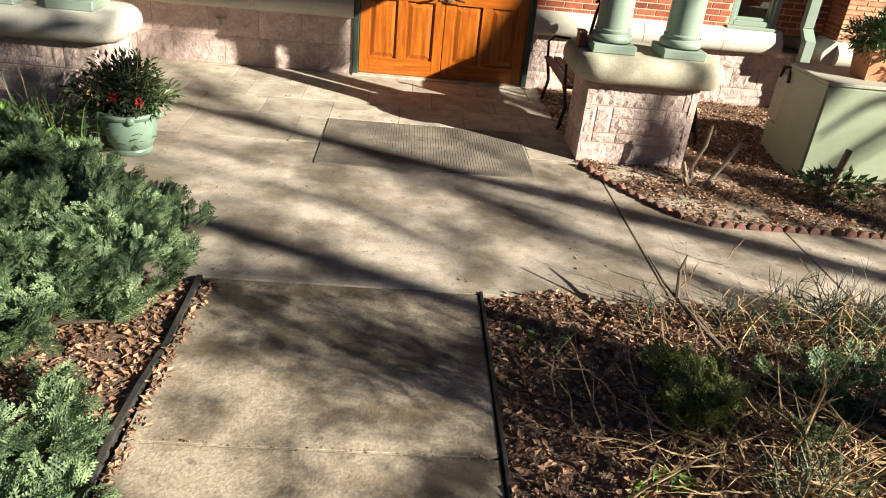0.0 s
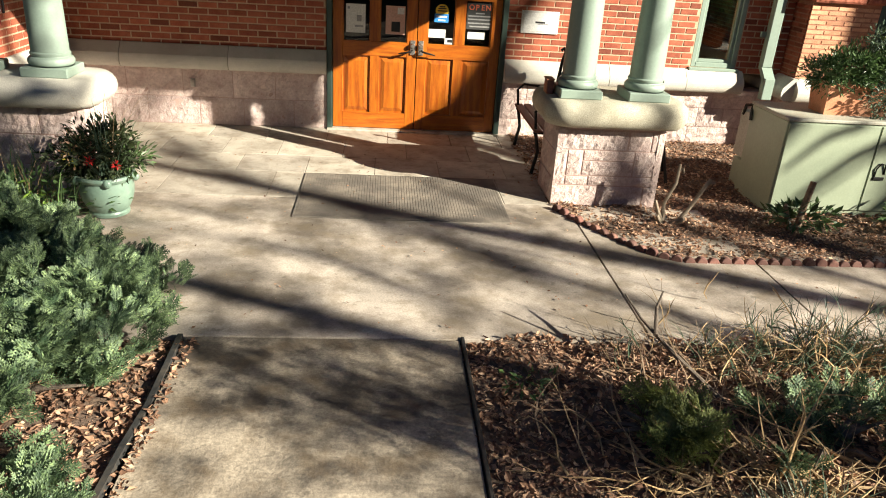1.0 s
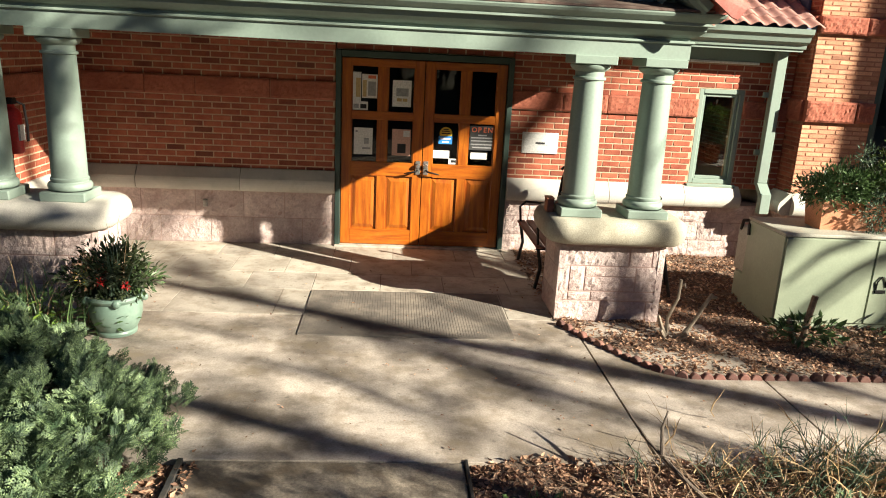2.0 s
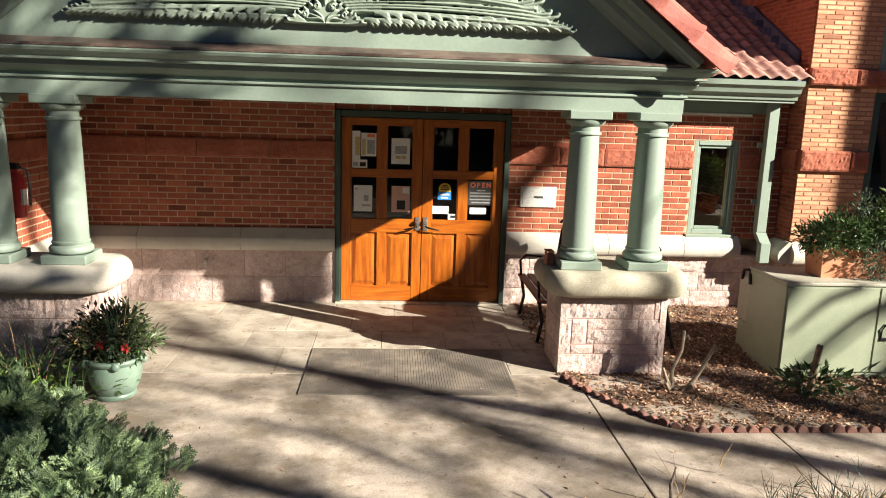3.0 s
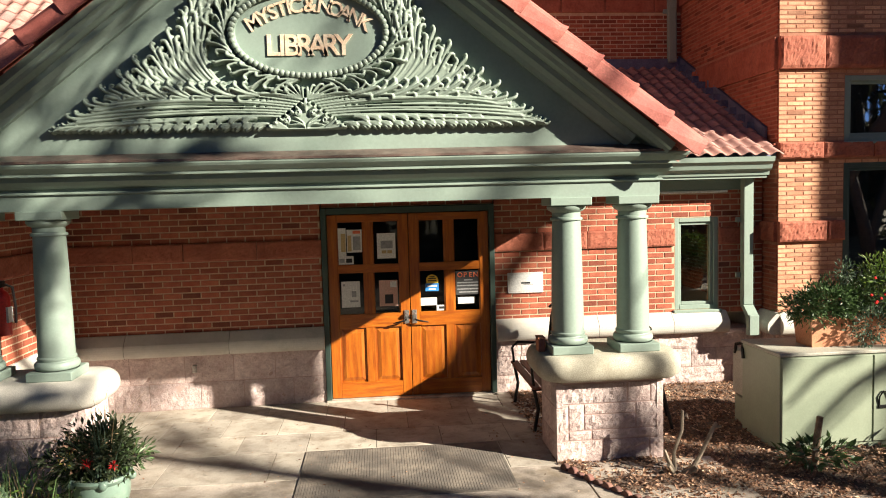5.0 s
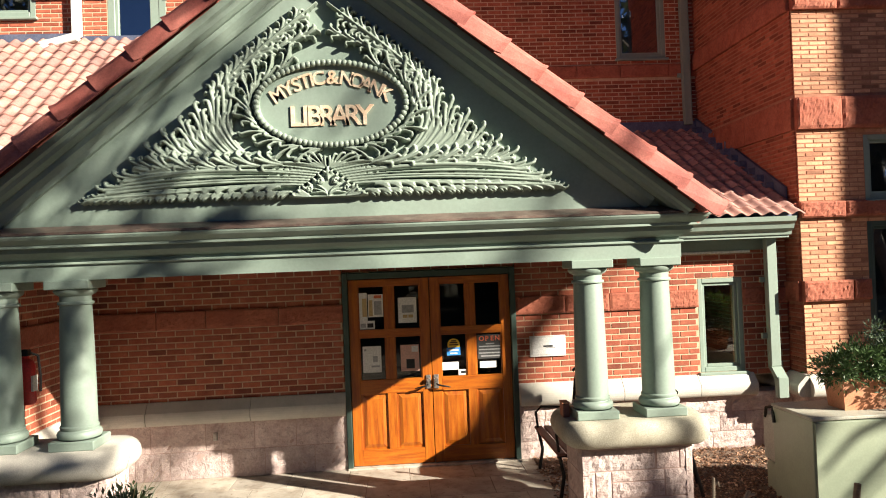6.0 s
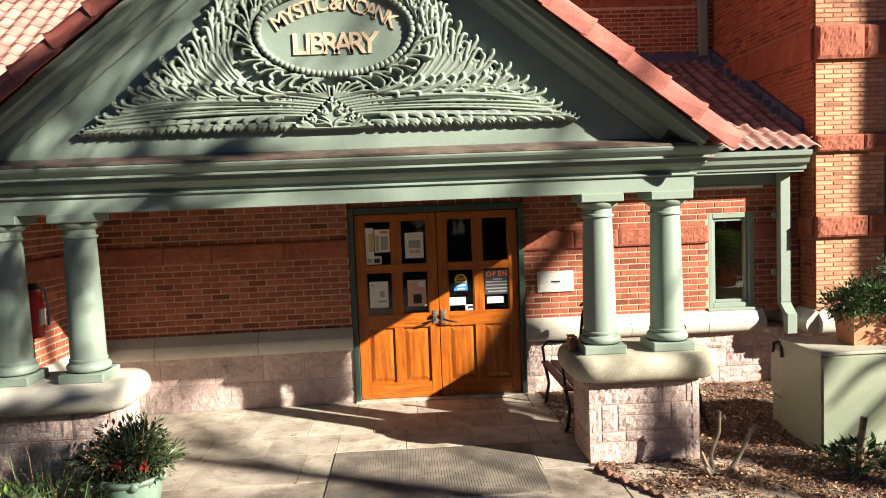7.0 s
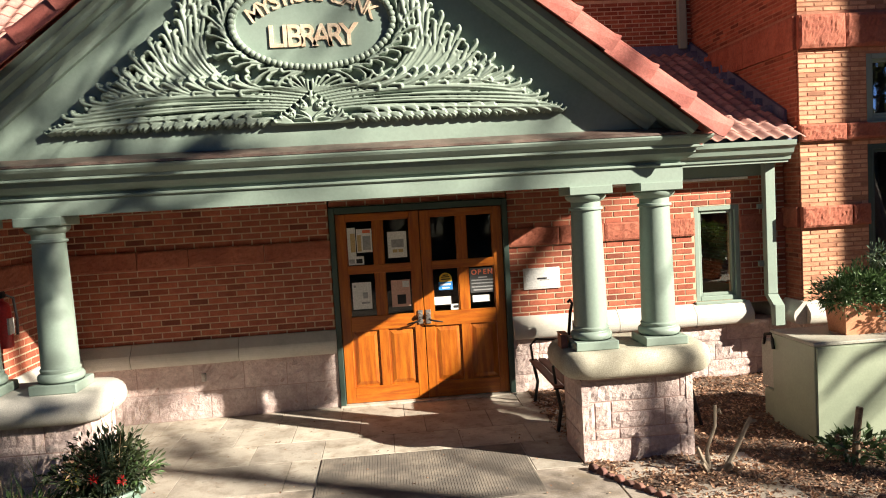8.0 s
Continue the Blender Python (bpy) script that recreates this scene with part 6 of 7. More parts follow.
def juniper(label, mounds, n, seed, size=0.15, mat=None, name="juniper", keep=None):
    """A spreading evergreen: sprays on overlapping low mounds (x, y, radius x, radius y, height), over woody limbs."""
    r = NP(seed)
    t = thing(name, label, "shrub")
    tot = sum(m[2] * m[3] for m in mounds)
    ps, yw, pt, sz = [], [], [], []
    for cx, cy, rx, ry, h in mounds:
        k = int(n * rx * ry / tot)
        per = 34
        for c in range(max(3, k // per)):
            a, q = r.rand() * 2 * np.pi, math.sqrt(r.rand())
            x, y = cx + rx * q * math.cos(a), cy + ry * q * math.sin(a)
            top = h * math.sqrt(max(0.0, 1.05 - q * q)) * (0.72 + 0.6 * r.rand())
            out = a + r.normal(0, 0.8)
            reach = (0.16 + 0.14 * r.rand()) * (0.5 + 0.5 * size / 0.15)
            s = r.rand(per) ** 0.8
            lat = r.normal(0, 0.30, per) * s * reach
            rise = 0.15 + 0.45 * (1 - q)
            px = x + np.cos(out) * (s - 0.5) * reach - np.sin(out) * lat
            py = y + np.sin(out) * (s - 0.5) * reach + np.cos(out) * lat
            pz = np.maximum(0.012, top * (0.62 + 0.38 * s) - 0.10 * r.rand(per) ** 2 + rise * (s - 0.5) * reach - 2.2 * lat ** 2)
            ps.append(np.c_[px, py, pz])
            yw.append(out + lat / reach * 2.0 + r.normal(0, 0.8, per))
            pt.append(-rise * 0.8 - r.rand(per) * 0.7 + 0.15)
            sz.append(size * (0.55 + 0.7 * r.rand(per)))
    ps, yw, pt, sz = np.concatenate(ps), np.concatenate(yw), np.concatenate(pt), np.concatenate(sz)
    if keep is not None:
        k = np.array([keep(*q) for q in ps])
        ps, yw, pt, sz = ps[k], yw[k], pt[k], sz[k]
    m = rot_mats(ps, yw, pt, r.normal(0, 0.9, len(ps)), sz)
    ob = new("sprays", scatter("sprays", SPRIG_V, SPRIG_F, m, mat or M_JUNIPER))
    ob.parent = t
    ob["kind"] = "stuff"
    for cx, cy, rx, ry, h in mounds:
        bm = bmesh.new()
        for k in range(5):
            a = r.rand() * 6.28
            tube(bm, [(cx, cy, 0.0), (cx + 0.35 * rx * math.cos(a), cy + 0.35 * ry * math.sin(a), 0.4 * h), (cx + 0.8 * rx * math.cos(a), cy + 0.8 * ry * math.sin(a), 0.45 * h)], [0.022, 0.016, 0.006], 5)
        part("limb", bm, M_BARK, t)
    return t


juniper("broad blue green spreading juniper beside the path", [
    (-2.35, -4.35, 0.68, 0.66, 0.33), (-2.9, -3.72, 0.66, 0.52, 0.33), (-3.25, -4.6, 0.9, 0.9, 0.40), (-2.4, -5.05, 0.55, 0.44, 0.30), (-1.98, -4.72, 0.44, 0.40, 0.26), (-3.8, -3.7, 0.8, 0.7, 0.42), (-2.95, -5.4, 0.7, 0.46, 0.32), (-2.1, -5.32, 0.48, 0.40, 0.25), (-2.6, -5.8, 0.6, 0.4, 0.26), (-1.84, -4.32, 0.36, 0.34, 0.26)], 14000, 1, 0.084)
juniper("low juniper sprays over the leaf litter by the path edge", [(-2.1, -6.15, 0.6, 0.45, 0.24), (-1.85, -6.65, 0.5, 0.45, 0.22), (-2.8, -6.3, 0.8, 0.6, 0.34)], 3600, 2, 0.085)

ivy = thing("ground_cover", "dark leafy ground cover before the granite pedestal", "ground cover")
clump("leaves", ivy, M_BRIGHTLEAF, (-3.3, -3.05, 0.10), (0.55, 0.35, 0.20), 420, 0.08, 21, 0.4)
clump("leaves", ivy, M_IVY, (-3.1, -2.85, 0.10), (0.8, 0.32, 0.26), 1300, 0.07, 22, 0.4)


def grass(name, label, spots, n, seed, mat, height, width=0.008, lean=0.5, category="grass"):
    r = NP(seed)
    t = thing(name, label, category)
    v = [(0, -0.5, 0), (0, 0.5, 0), (0.15, 0.42, 0.4), (0.15, -0.42, 0.4), (0.42, 0.25, 0.75), (0.42, -0.25, 0.75), (0.8, 0, 0.95)]
    f = [(0, 1, 2, 3), (3, 2, 4, 5), (5, 4, 6)]
    ms = []
    for cx, cy, rad, z in spots:
        k = n // len(spots)
        a = r.rand(k) * 6.28
        q = rad * np.sqrt(r.rand(k))
        m = rot_mats(np.c_[cx + q * np.cos(a), cy + q * np.sin(a), np.full(k, z)], a + r.normal(0, 0.6, k), (r.rand(k) - 0.6) * lean, np.zeros(k), height * (0.5 + 0.7 * r.rand(k)))
        m[:, :3, 1] *= (width / height)
        ms.append(m)
    ob = new("foliage", scatter("foliage", v, f, np.concatenate(ms), mat))
    ob.parent = t
    ob["kind"] = "stuff"
    return t


pot = thing("flower_pot", "round mint green glazed pot standing on the porch paving", "pot", "", (-2.44, -2.83, 0.0))
pot.scale = (0.95, 0.95, 1.0)
bowl = part("bowl", lathe(bmesh.new(), [(0.135, 0.0), (0.152, 0.008), (0.156, 0.03), (0.148, 0.045), (0.16, 0.06), (0.185, 0.11), (0.202, 0.17), (0.208, 0.23), (0.203, 0.28), (0.222, 0.295), (0.23, 0.312), (0.225, 0.33), (0.205, 0.33), (0.195, 0.30), (0.19, 0.28)], 28), M_POT, pot, "", True)
for k in range(5):
    bm = bmesh.new()
    bmesh.ops.create_icosphere(bm, subdivisions=2, radius=0.035, matrix=Matrix.Translation((0.225 * math.cos(k * 1.25 - 1.2), 0.225 * math.sin(k * 1.25 - 1.2), 0.30)) @ Matrix.Diagonal((1, 0.7, 1, 1)))
    part("handle_knob", bm, M_POT, bowl, "", True)
bloom = thing("flowers", "bushy green plant with red and yellow flowers in the pot", "flowers")
clump("leaves", bloom, M_DARKLEAF, (-2.40, -2.83, 0.50), (0.27, 0.23, 0.23), 1500, 0.062, 31, 0.3, 0.15)
clump("leaves", bloom, M_DARKLEAF, (-2.60, -2.83, 0.43), (0.25, 0.20, 0.17), 900, 0.062, 32, 0.3, 0.15)
clump("leaves", bloom, M_IVY, (-2.22, -2.84, 0.44), (0.16, 0.15, 0.11), 260, 0.05, 35, 0.3, 0.2)
clump("brown_leaves", bloom, M_LITTER, (-2.55, -2.93, 0.53), (0.20, 0.12, 0.14), 160, 0.045, 36)
clump("yellow_leaves", bloom, M_FLOWER_YEL, (-2.60, -2.99, 0.48), (0.06, 0.05, 0.06), 40, 0.03, 33)
clump("dry_leaves", bloom, M_STRAW, (-2.47, -2.92, 0.56), (0.20, 0.1, 0.16), 90, 0.035, 34)
for x, z in ((-2.45, 0.48), (-2.27, 0.46)):
    clump("red_flower", bloom, M_FLOWER_RED, (x, -3.05, z), (0.024, 0.016, 0.024), 30, 0.03, int(x * -100), 0, 0.1)
grass("ornamental_grass", "arching green grass blades hanging from the pot", [(-2.38, -2.92, 0.1, 0.36)], 55, 41, M_GRASS, 0.42, 0.010, 1.2)
grass("ornamental_grass", "tall dry grass stalks behind the pot", [(-2.43, -2.78, 0.12, 0.3), (-2.75, -2.75, 0.2, 0.05), (-3.05, -2.8, 0.2, 0.05)], 70, 42, M_STRAW, 0.55, 0.006, 0.7)
grass("ornamental_grass", "dark arching blades before the pedestal", [(-2.85, -2.95, 0.3, 0.05), (-3.3, -2.8, 0.3, 0.05)], 70, 43, M_IVY, 0.42, 0.010, 0.9)


# ---- brush in the near bed ----
def brush(name, label, base, n, length, seed, mat, spread, rise, rad=0.006, bow=0.3, category="shrub", fork=2):
    """Thin curved twigs that fork, from a patch of ground."""
    r = random.Random(seed)
    t = thing(name, label, category)
    for k in range(n):
        bm = bmesh.new()
        x, y = base[0] + r.gauss(0, spread[0]), base[1] + r.gauss(0, spread[1])
        a = r.uniform(0, 6.28)
        d = Vector((math.cos(a), math.sin(a), r.uniform(*rise)))
        ln = length * r.uniform(0.5, 1.3)
        p = Vector((x, y, max(0.0, base[2])))
        pts = [p]
        for i in range(4):
            d = (d + Vector((r.gauss(0, bow), r.gauss(0, bow), r.gauss(-0.05, bow * 0.6)))).normalized()
            p = p + d * ln / 4
            p.z = max(p.z, 0.01)
            pts.append(p)
        rr = rad * r.uniform(0.5, 1.4)
        tube(bm, pts, [rr, rr * 0.9, rr * 0.75, rr * 0.55, rr * 0.25], 4)
        for q in range(fork):
            s = pts[r.randint(1, 3)]
            e = s + (d + Vector((r.gauss(0, 0.6), r.gauss(0, 0.6), r.gauss(0.2, 0.4)))).normalized() * ln * 0.35
            tube(bm, [s, (s + e) / 2 + Vector((0, 0, 0.01)), e], [rr * 0.6, rr * 0.4, rr * 0.15], 3)
        part("twig", bm, mat, t)
    return t


brush("dry_brush", "tangled heap of dry brown twigs in the bed", (1.25, -5.22, 0.02), 90, 0.32, 1, M_TWIG, (0.35, 0.28), (0.05, 0.9), 0.0045)
brush("dry_brush", "thin bare twigs standing at the bed's edge", (1.75, -4.95, 0.02), 60, 0.30, 2, M_TWIG, (0.55, 0.14), (0.3, 1.3), 0.0035)
brush("dry_brush", "straw coloured fallen stalks over the leaves", (1.35, -5.95, 0.05), 90, 0.5, 3, M_STRAW, (0.36, 0.16), (0.05, 0.4), 0.0055)
brush("dry_brush", "pale dry stalks among the leaf litter", (2.5, -5.1, 0.02), 130, 0.40, 4, M_STRAW, (0.6, 0.28), (0.2, 1.3), 0.0045)
brush("dry_brush", "arching straw coloured stalks lying before the juniper", (1.30, -6.15, 0.03), 90, 0.42, 9, M_STRAW, (0.32, 0.20), (0.1, 0.5), 0.005, 0.22)
stems("fallen_branch", "dark fallen branch leaning out of the twigs", "branch", [([(1.42, -5.3, 0.03), (1.22, -5.02, 0.16), (1.10, -4.80, 0.25), (1.03, -4.68, 0.34)], [0.018, 0.013, 0.008, 0.004]),
      ([(1.15, -4.92, 0.21), (1.20, -4.75, 0.29), (1.25, -4.68, 0.36)], [0.014, 0.009, 0.004])], M_BARK)
juniper("small juniper with yellow green needles among dead twigs", [(0.95, -5.55, 0.30, 0.15, 0.22), (1.20, -5.70, 0.26, 0.15, 0.20)], 420, 5, 0.10, M_OLIVE)
juniper("low dark juniper sprays beyond the straw", [(1.75, -5.65, 0.5, 0.3, 0.24), (2.3, -5.8, 0.6, 0.4, 0.26)], 700, 6, 0.095)
brush("feathery_shrub", "feathery grey green sprigs at the edge of the pavement", (2.35, -4.86, 0.02), 150, 0.34, 7, M_GRASS, (0.55, 0.10), (0.7, 2.4), 0.0036, 0.3, fork=7)
brush("dry_brush", "pale dry twigs standing along the pavement's edge", (2.2, -4.90, 0.02), 70, 0.34, 12, M_STRAW, (0.6, 0.12), (0.6, 2.0), 0.0032, 0.28, fork=4)
grass("grass_tuft", "blue green grass tuft in the bed", [(1.25, -6.22, 0.12, 0.0), (1.45, -6.15, 0.12, 0.0)], 150, 51, M_GRASS, 0.2, 0.008)
weed = thing("weed", "small bright green leafy weeds among dead leaves", "weed")
clump("leaves", weed, M_BRIGHTLEAF, (0.72, -6.15, 0.05), (0.12, 0.1, 0.06), 60, 0.06, 61, 0.5)
clump("leaves", weed, M_IVY, (0.42, -5.15, 0.05), (0.14, 0.1, 0.06), 60, 0.05, 62, 0.5)


# ---- trees that shade the place, out of view ----
def bare_tree(label, base, lean, height, radius, seed, limbs=(), depth=3, name="tree", boughs=5):
    """A bare winter tree: tapered trunk along its lean, forking limbs and fine twigs."""
    t = thing(name, label, "tree")
    r = random.Random(seed)
    base, lean = Vector(base), Vector((lean[0], lean[1], 1.0))
    pts = [base + lean * (height * k / 8) + Vector((r.gauss(0, 0.05), r.gauss(0, 0.05), 0)) * (k > 0) for k in range(9)]
    bm = bmesh.new()
    tube(bm, pts, [radius * (1.25 if k == 0 else 1 - 0.075 * k) for k in range(9)], 12)
    part("trunk", bm, M_BARK, t, "", True)
    bm = bmesh.new()

    def grow(p, d, ln, rad, level):
        q = [p]
        for i in range(3):
            d = (d + Vector((r.gauss(0, 0.14), r.gauss(0, 0.14), r.gauss(0.04, 0.10)))).normalized()
            q.append(q[-1] + d * ln / 3)
        tube(bm, q, [rad, rad * 0.85, rad * 0.7, rad * 0.5], 5 if level > 1 else 3)
        if level > 0:
            for i in range(3):
                s = q[r.randint(1, 3)]
                a = d.orthogonal().normalized()
                a.rotate(Matrix.Rotation(r.uniform(0, 6.28), 3, d))
                grow(s, (d + a * r.uniform(0.5, 1.0)).normalized(), ln * r.uniform(0.5, 0.75), rad * 0.55, level - 1)
    for k in range(boughs):
        s = pts[r.randint(5, 8)]
        a = r.uniform(0, 6.28)
        grow(s, Vector((math.cos(a), math.sin(a), r.uniform(0.4, 1.2))).normalized(), height * 0.22, radius * 0.42, depth - 1)
    for p, q, rad in limbs:
        tube(bm, [Vector(p), (Vector(p) + Vector(q)) / 2 + Vector((0, 0, 0.1)), Vector(q)], [rad, rad * 0.8, rad * 0.5], 8)
    part("limbs", bm, M_BARK, t)
    return t


S = Vector((1.6, -1.0, 0.87))
A0 = Vector((15.0, -9.86, 0.0))
# Spot for an added limb that only shades the wall beside the door frame.
P8 = Vector((-1.01, -0.06, 0.08)) + S * 8.2
at_h = lambda b, h: b + Vector((-0.12, -0.21, 1.0)) * h
bare_tree("tall bare tree leaning over the garden", A0, (-0.12, -0.21), 12.0, 0.18, 1, [(at_h(A0, 5.4), at_h(A0, 5.4) + Vector((-0.2, 1.1, 1.7)), 0.07), (at_h(A0, 5.0), at_h(A0, 5.0) + Vector((-1.2, 0.2, 1.9)), 0.06),
    (at_h(A0, 5.0), Vector((12.35, -7.34, 5.2)), 0.035), (Vector((12.35, -7.34, 5.2)), Vector((11.3, -7.34, 4.42)), 0.06), (Vector((11.85, -7.34, 5.2)), Vector((11.2, -7.34, 4.75)), 0.05), (Vector((12.8, -7.34, 5.0)), Vector((12.05, -7.34, 4.35)), 0.05),
    (at_h(A0, 7.0), P8, 0.03), (P8, P8 + Vector((0, 0, 0.45)), 0.13), (P8 + Vector((0, 0, 0.4)), P8 + Vector((0.02, 0, 0.75)), 0.11)], boughs=0)
B0 = Vector((13.1, -10.87, 0.0))
bare_tree("bare slender tree beside the path", B0, (-0.12, -0.22), 11.0, 0.17, 2, [(at_h(B0, 4.2), at_h(B0, 4.2) + Vector((0.1, -0.6, 1.6)), 0.06)])
old = bare_tree("old thick bare tree in the garden", (12.75, -4.95, 0.0), (0.0, 0.0), 13.0, 0.50, 3)
# Unseen leaf clump, added on the sun's line to shade the east roof.
clump("withered_leaves", old, M_LITTER, (12.6, -6.0, 8.14), (0.38, 0.38, 0.24), 600, 0.09, 72, label="unseen brown leaves added to shade the east roof")
P9 = Vector((1.98, -2.3, 0.05)) + S * 8.6
bare_tree("bare tree farther off in the garden", (15.5, -14.6, 0.0), (0.30, 0.0), 13.0, 0.15, 4, [((17.3, -14.6, 6.0), P9, 0.03), (P9, P9 + Vector((-0.12, 0, 0.42)), 0.17), (P9 + Vector((-0.12, 0, 0.42)), P9 + Vector((-0.02, 0, 0.95)), 0.09)])
bare_tree("bare tree beyond the lawn", (20.0, -13.8, 0.0), (0.22, 0.03), 15.0, 0.17, 6)
# Unseen evergreen, added so that its crowns shade the near path slabs.
small = thing("tree", "unseen small evergreen added to shade the path", "tree")
bm = bmesh.new()
tube(bm, [(3.5, -7.5, -0.1), (3.42, -7.45, 1.2), (3.4, -7.4, 2.3)], [0.03, 0.022, 0.01], 8)
part("trunk", bm, M_BARK, small)
clump("crown", small, M_IVY, (3.4, -7.4, 1.85), (0.42, 0.38, 0.50), 3200, 0.036, 71)
clump("crown", small, M_IVY, (2.78, -7.33, 1.85), (0.42, 0.36, 0.34), 2600, 0.036, 76)
# Unseen evergreen, added: low boughs shade the bed, the high one the columns.
second = thing("tree", "unseen layered evergreen added to shade bed and west columns", "tree")
bm = bmesh.new()
tube(bm, [(4.75, -8.6, -0.1), (4.72, -8.55, 1.4), (4.70, -8.5, 4.5), (4.75, -7.6, 6.1)], [0.03, 0.02, 0.012, 0.006], 8)
tube(bm, [(4.72, -8.55, 1.9), (4.35, -7.93, 2.2)], [0.015, 0.006], 6)
tube(bm, [(4.72, -8.55, 1.9), (4.25, -8.93, 2.2)], [0.015, 0.006], 6)
part("trunk", bm, M_BARK, second)
clump("bough", second, M_IVY, (4.78, -7.3, 6.05), (0.36, 0.36, 0.55), 2600, 0.05, 75)
clump("bough", second, M_IVY, (4.35, -7.93, 2.2), (0.55, 0.52, 0.16), 3000, 0.04, 73)
clump("bough", second, M_IVY, (4.25, -8.93, 2.2), (0.55, 0.52, 0.16), 3000, 0.04, 74)
bm, rt = bmesh.new(), random.Random(5)
for k in range(90):
    x = rt.uniform(-4.0, -0.9)
    z = rt.uniform(2.7, min(4.7, 2.75 + 0.79 * (x + 4.0)) + 0.15)
    p = Vector((x, -2.3, z)) + S * rt.uniform(3.6, 4.4)
    a = radians(219 + rt.gauss(0, 8))
    q = p + Vector((math.cos(a), rt.uniform(-0.1, 0.1), math.sin(a))) * rt.uniform(0.4, 1.1)
    rr = rt.uniform(0.005, 0.015)
    tube(bm, [p, (p + q) / 2 + Vector((0, 0, rt.uniform(-0.03, 0.03))), q], [rr, rr * 0.8, rr * 0.4], 4)
    if k % 6 == 0:
        tube(bm, [Vector((4.75, -7.6, 6.1)), (Vector((4.75, -7.6, 6.1)) + p) / 2, p], [0.01, 0.008, rr], 4)
part("twigs", bm, M_BARK, second)["kind"] = "stuff"
bare_tree("leaning bare tree in the garden", (9.25, -9.0, 0.0), (0.69, 0.0), 10.5, 0.21, 8, boughs=2)

T9 = Vector((10.3, -14.3, 13.0))
spray, rt = [], random.Random(17)
for x, z, count, reach in ((-0.9, 4.75, 4, 1.3), (-1.5, 4.35, 5, 1.5), (-1.9, 3.95, 5, 1.5), (-2.3, 3.65, 5, 1.4), (-2.75, 3.35, 8, 1.3), (-3.1, 2.95, 10, 1.2), (-1.55, 3.45, 3, 1.2),
                           (-2.45, 2.3, 8, 1.2), (-2.9, 2.0, 9, 1.2), (-3.1, 1.25, 2, 1.0), (-2.7, 0.75, 7, 0.8), (-3.0, 0.55, 6, 0.9), (-0.3, 3.95, 2, 1.0), (-2.5, 1.25, 8, 0.9), (-4.0, 2.1, 9, 0.9), (-4.2, 1.7, 9, 0.9)):
    fork = Vector((x, -2.3, z)) + S * rt.uniform(7.6, 8.8)
    spray.append((T9, fork, 0.016))
    for k in range(count):
        a = radians(222 + rt.gauss(0, 16))
        ln = reach * rt.uniform(0.5, 1.1)
        start = fork + Vector((rt.uniform(-0.4, 0.1), 0, rt.uniform(-0.3, 0.1)))
        spray.append((start, start + Vector((ln * math.cos(a), rt.uniform(-0.3, 0.3), ln * math.sin(a))), rt.uniform(0.012, 0.044)))
for x, y, z, count, thick in ((-2.5, -3.75, 0.3, 7, 0.05), (-2.9, -3.95, 0.3, 7, 0.05), (-3.3, -4.2, 0.3, 6, 0.06), (-3.65, -1.2, 1.75, 7, 0.06), (-3.65, -0.9, 1.45, 7, 0.06), (-3.3, -2.3, 3.35, 6, 0.07), (-3.6, -2.3, 2.9, 6, 0.07)):
    fork = Vector((x, y, z)) + S * rt.uniform(7.8, 8.8)
    spray.append((T9, fork, 0.016))
    for k in range(count):
        a = radians(205 + rt.gauss(0, 14))
        ln = rt.uniform(0.5, 1.0)
        start = fork + Vector((rt.uniform(-0.3, 0.3), rt.uniform(-0.2, 0.2), rt.uniform(-0.25, 0.25)))
        spray.append((start, start + Vector((ln * math.cos(a), rt.uniform(-0.2, 0.2), ln * math.sin(a))), thick * rt.uniform(0.5, 1.2)))
for k in range(34):
    x, y = rt.uniform(-1.7, 1.3), rt.uniform(-4.4, -2.8)
    start = Vector((x, y, 0.0)) + S * rt.uniform(7.4, 8.6)
    a = radians(rt.choice((-72, -60, 150, 152, 118)) + rt.gauss(0, 9))
    end = start + Vector((math.cos(a), math.sin(a), rt.uniform(-0.2, 0.2))) * rt.uniform(0.5, 1.3)
    spray.append((start, end, rt.uniform(0.012, 0.040)))
    if k % 5 == 0:
        spray.append((T9, start, 0.02))
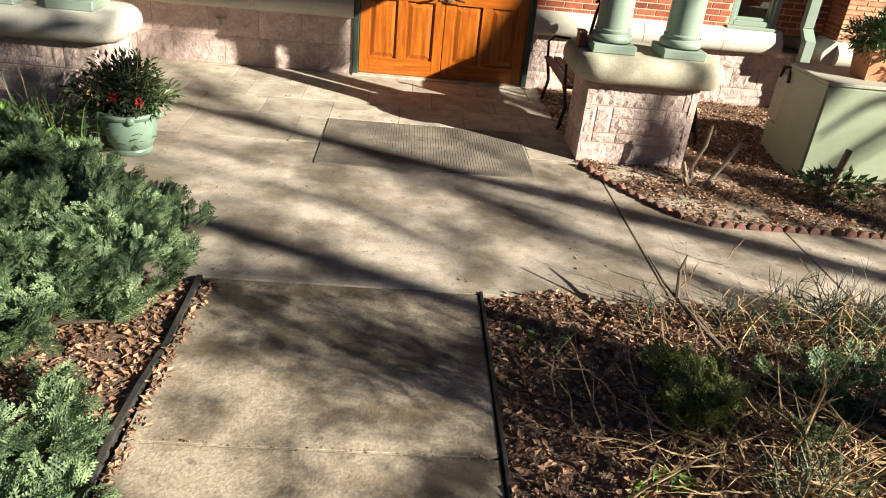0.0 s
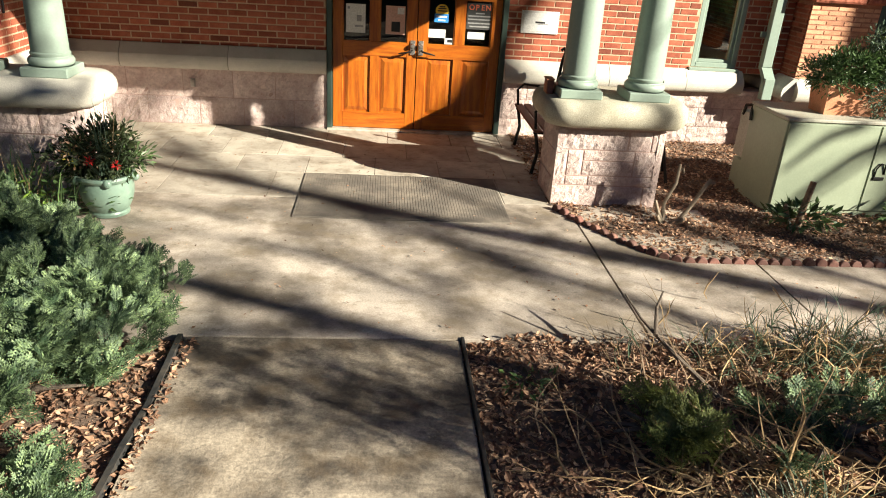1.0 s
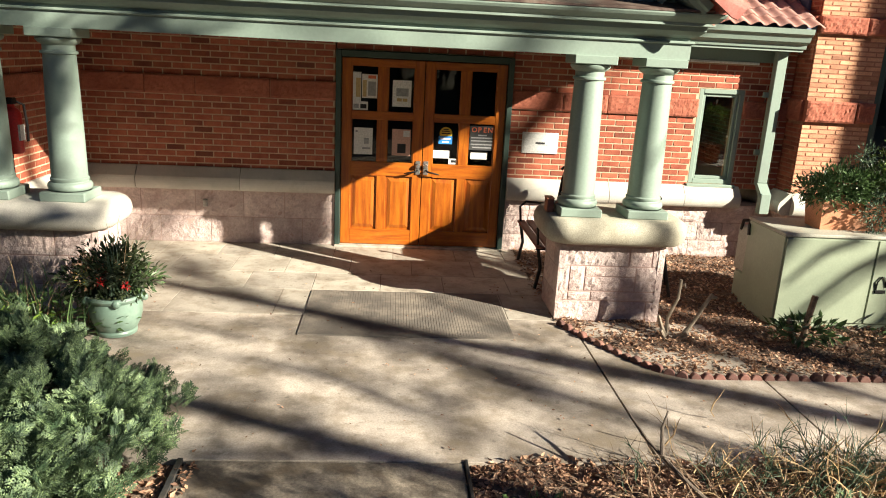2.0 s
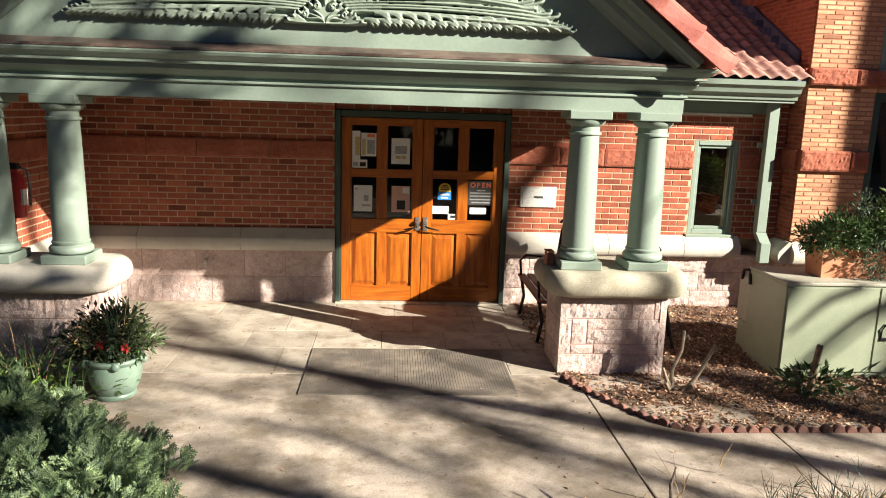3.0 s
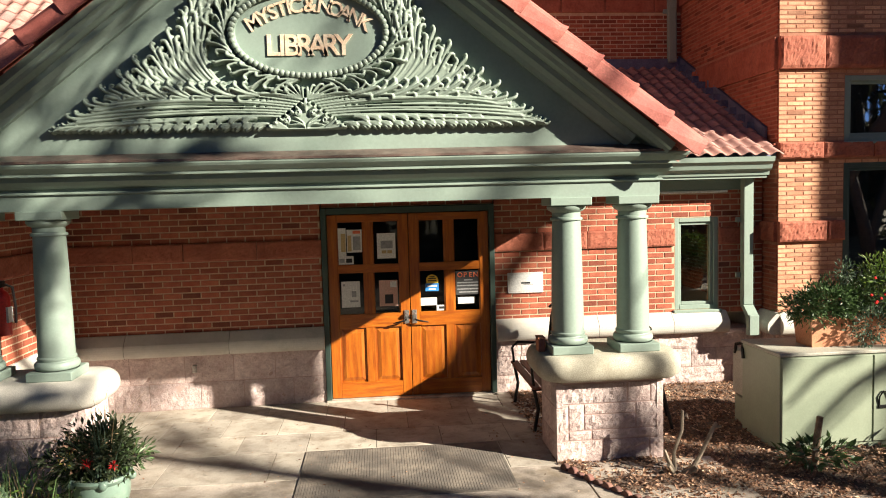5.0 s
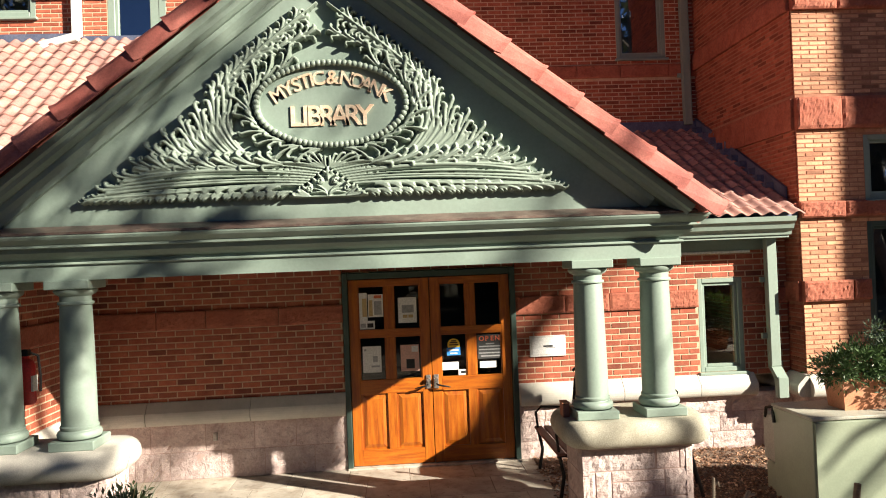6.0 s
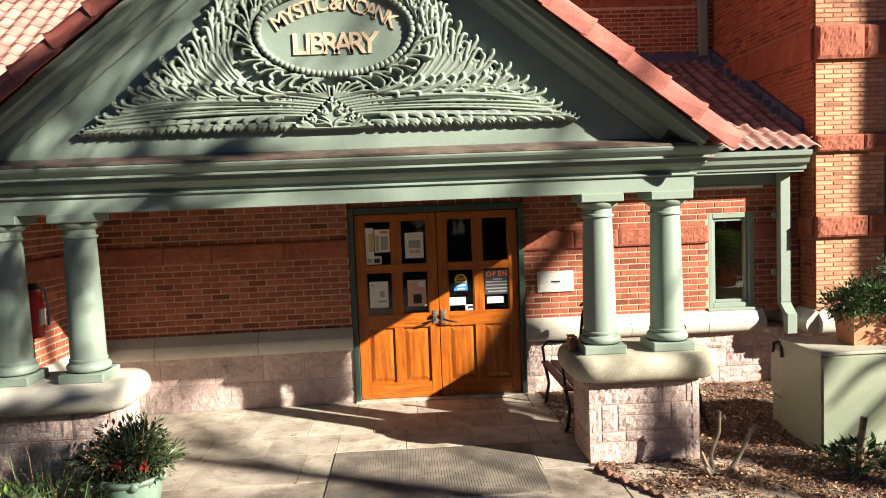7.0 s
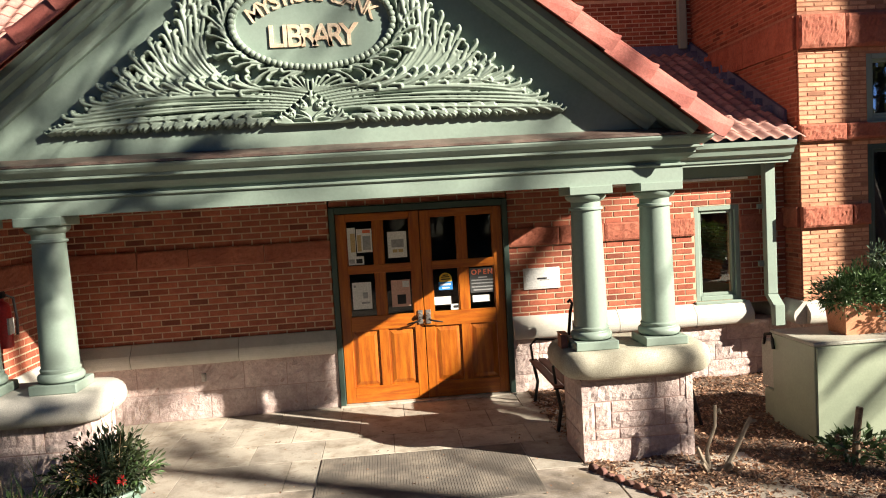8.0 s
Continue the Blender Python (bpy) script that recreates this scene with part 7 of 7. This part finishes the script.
for x, z in ((-2.85, 0.74), (-3.15, 0.70), (-3.45, 0.74), (-3.0, 0.35)):
    fork = Vector((x, -2.6, z)) + S * rt.uniform(7.8, 8.8)
    spray.append((T9, fork, 0.016))
    for k in range(6):
        a = radians(210 + rt.gauss(0, 18))
        start = fork + Vector((rt.uniform(-0.1, 0.5), rt.uniform(-0.2, 0.2), rt.uniform(-0.05, 0.3)))
        spray.append((start, start + Vector((math.cos(a), 0.1, math.sin(a))) * rt.uniform(0.4, 0.9), rt.uniform(0.03, 0.06)))
bare_tree("bare spreading tree behind the path", (10.3, -14.3, 0.0), (0.0, 0.0), 14.0, 0.2, 12, spray, boughs=2)

# the far wood round the lawn, unseen: panes mirror it, its height holds back skylight
r9 = NP(77)


def far_height(a):
    """How high the wood stands at an angle round the lawn: two gaps let the low sky in."""
    return np.where(np.abs(a - np.radians(328)) < 0.25, 9.0, np.where(np.abs(a - np.radians(252)) < 0.17, 7.0, 19.0))


n = 52000
a, d = np.radians(172 + 196 * r9.rand(n)), 32 + 14 * r9.rand(n)
m = rot_mats(np.c_[d * np.cos(a), d * np.sin(a), far_height(a) * r9.rand(n) ** 0.8], r9.rand(n) * 6.28, r9.normal(0, 1.2, n), r9.normal(0, 1.2, n), 0.5 + 0.9 * r9.rand(n))
tagged(new("far_wood", scatter("far_wood", LEAF_V, LEAF_F, m, M_WOOD)), "dark evergreen and bare wood beyond the lawn", "wood", "", "stuff")
n = 260
a, d = np.radians(172 + 196 * r9.rand(n)), 31 + 10 * r9.rand(n)
bm = lathe(bmesh.new(), [(0.022, 0.0), (0.016, 0.4), (0.006, 1.0)], 5)
bm.verts.ensure_lookup_table()
m = rot_mats(np.c_[d * np.cos(a), d * np.sin(a), np.full(n, -0.3)], r9.rand(n) * 6.28, r9.normal(0, 0.06, n), r9.normal(0, 0.06, n), far_height(a) * (0.7 + 0.5 * r9.rand(n)))
tagged(new("far_trunks", scatter("far_trunks", [v.co[:] for v in bm.verts], [tuple(v.index for v in f.verts) for f in bm.faces], m, M_BARK)), "bare grey trunks standing in the far wood", "wood", "", "stuff")
bm.free()
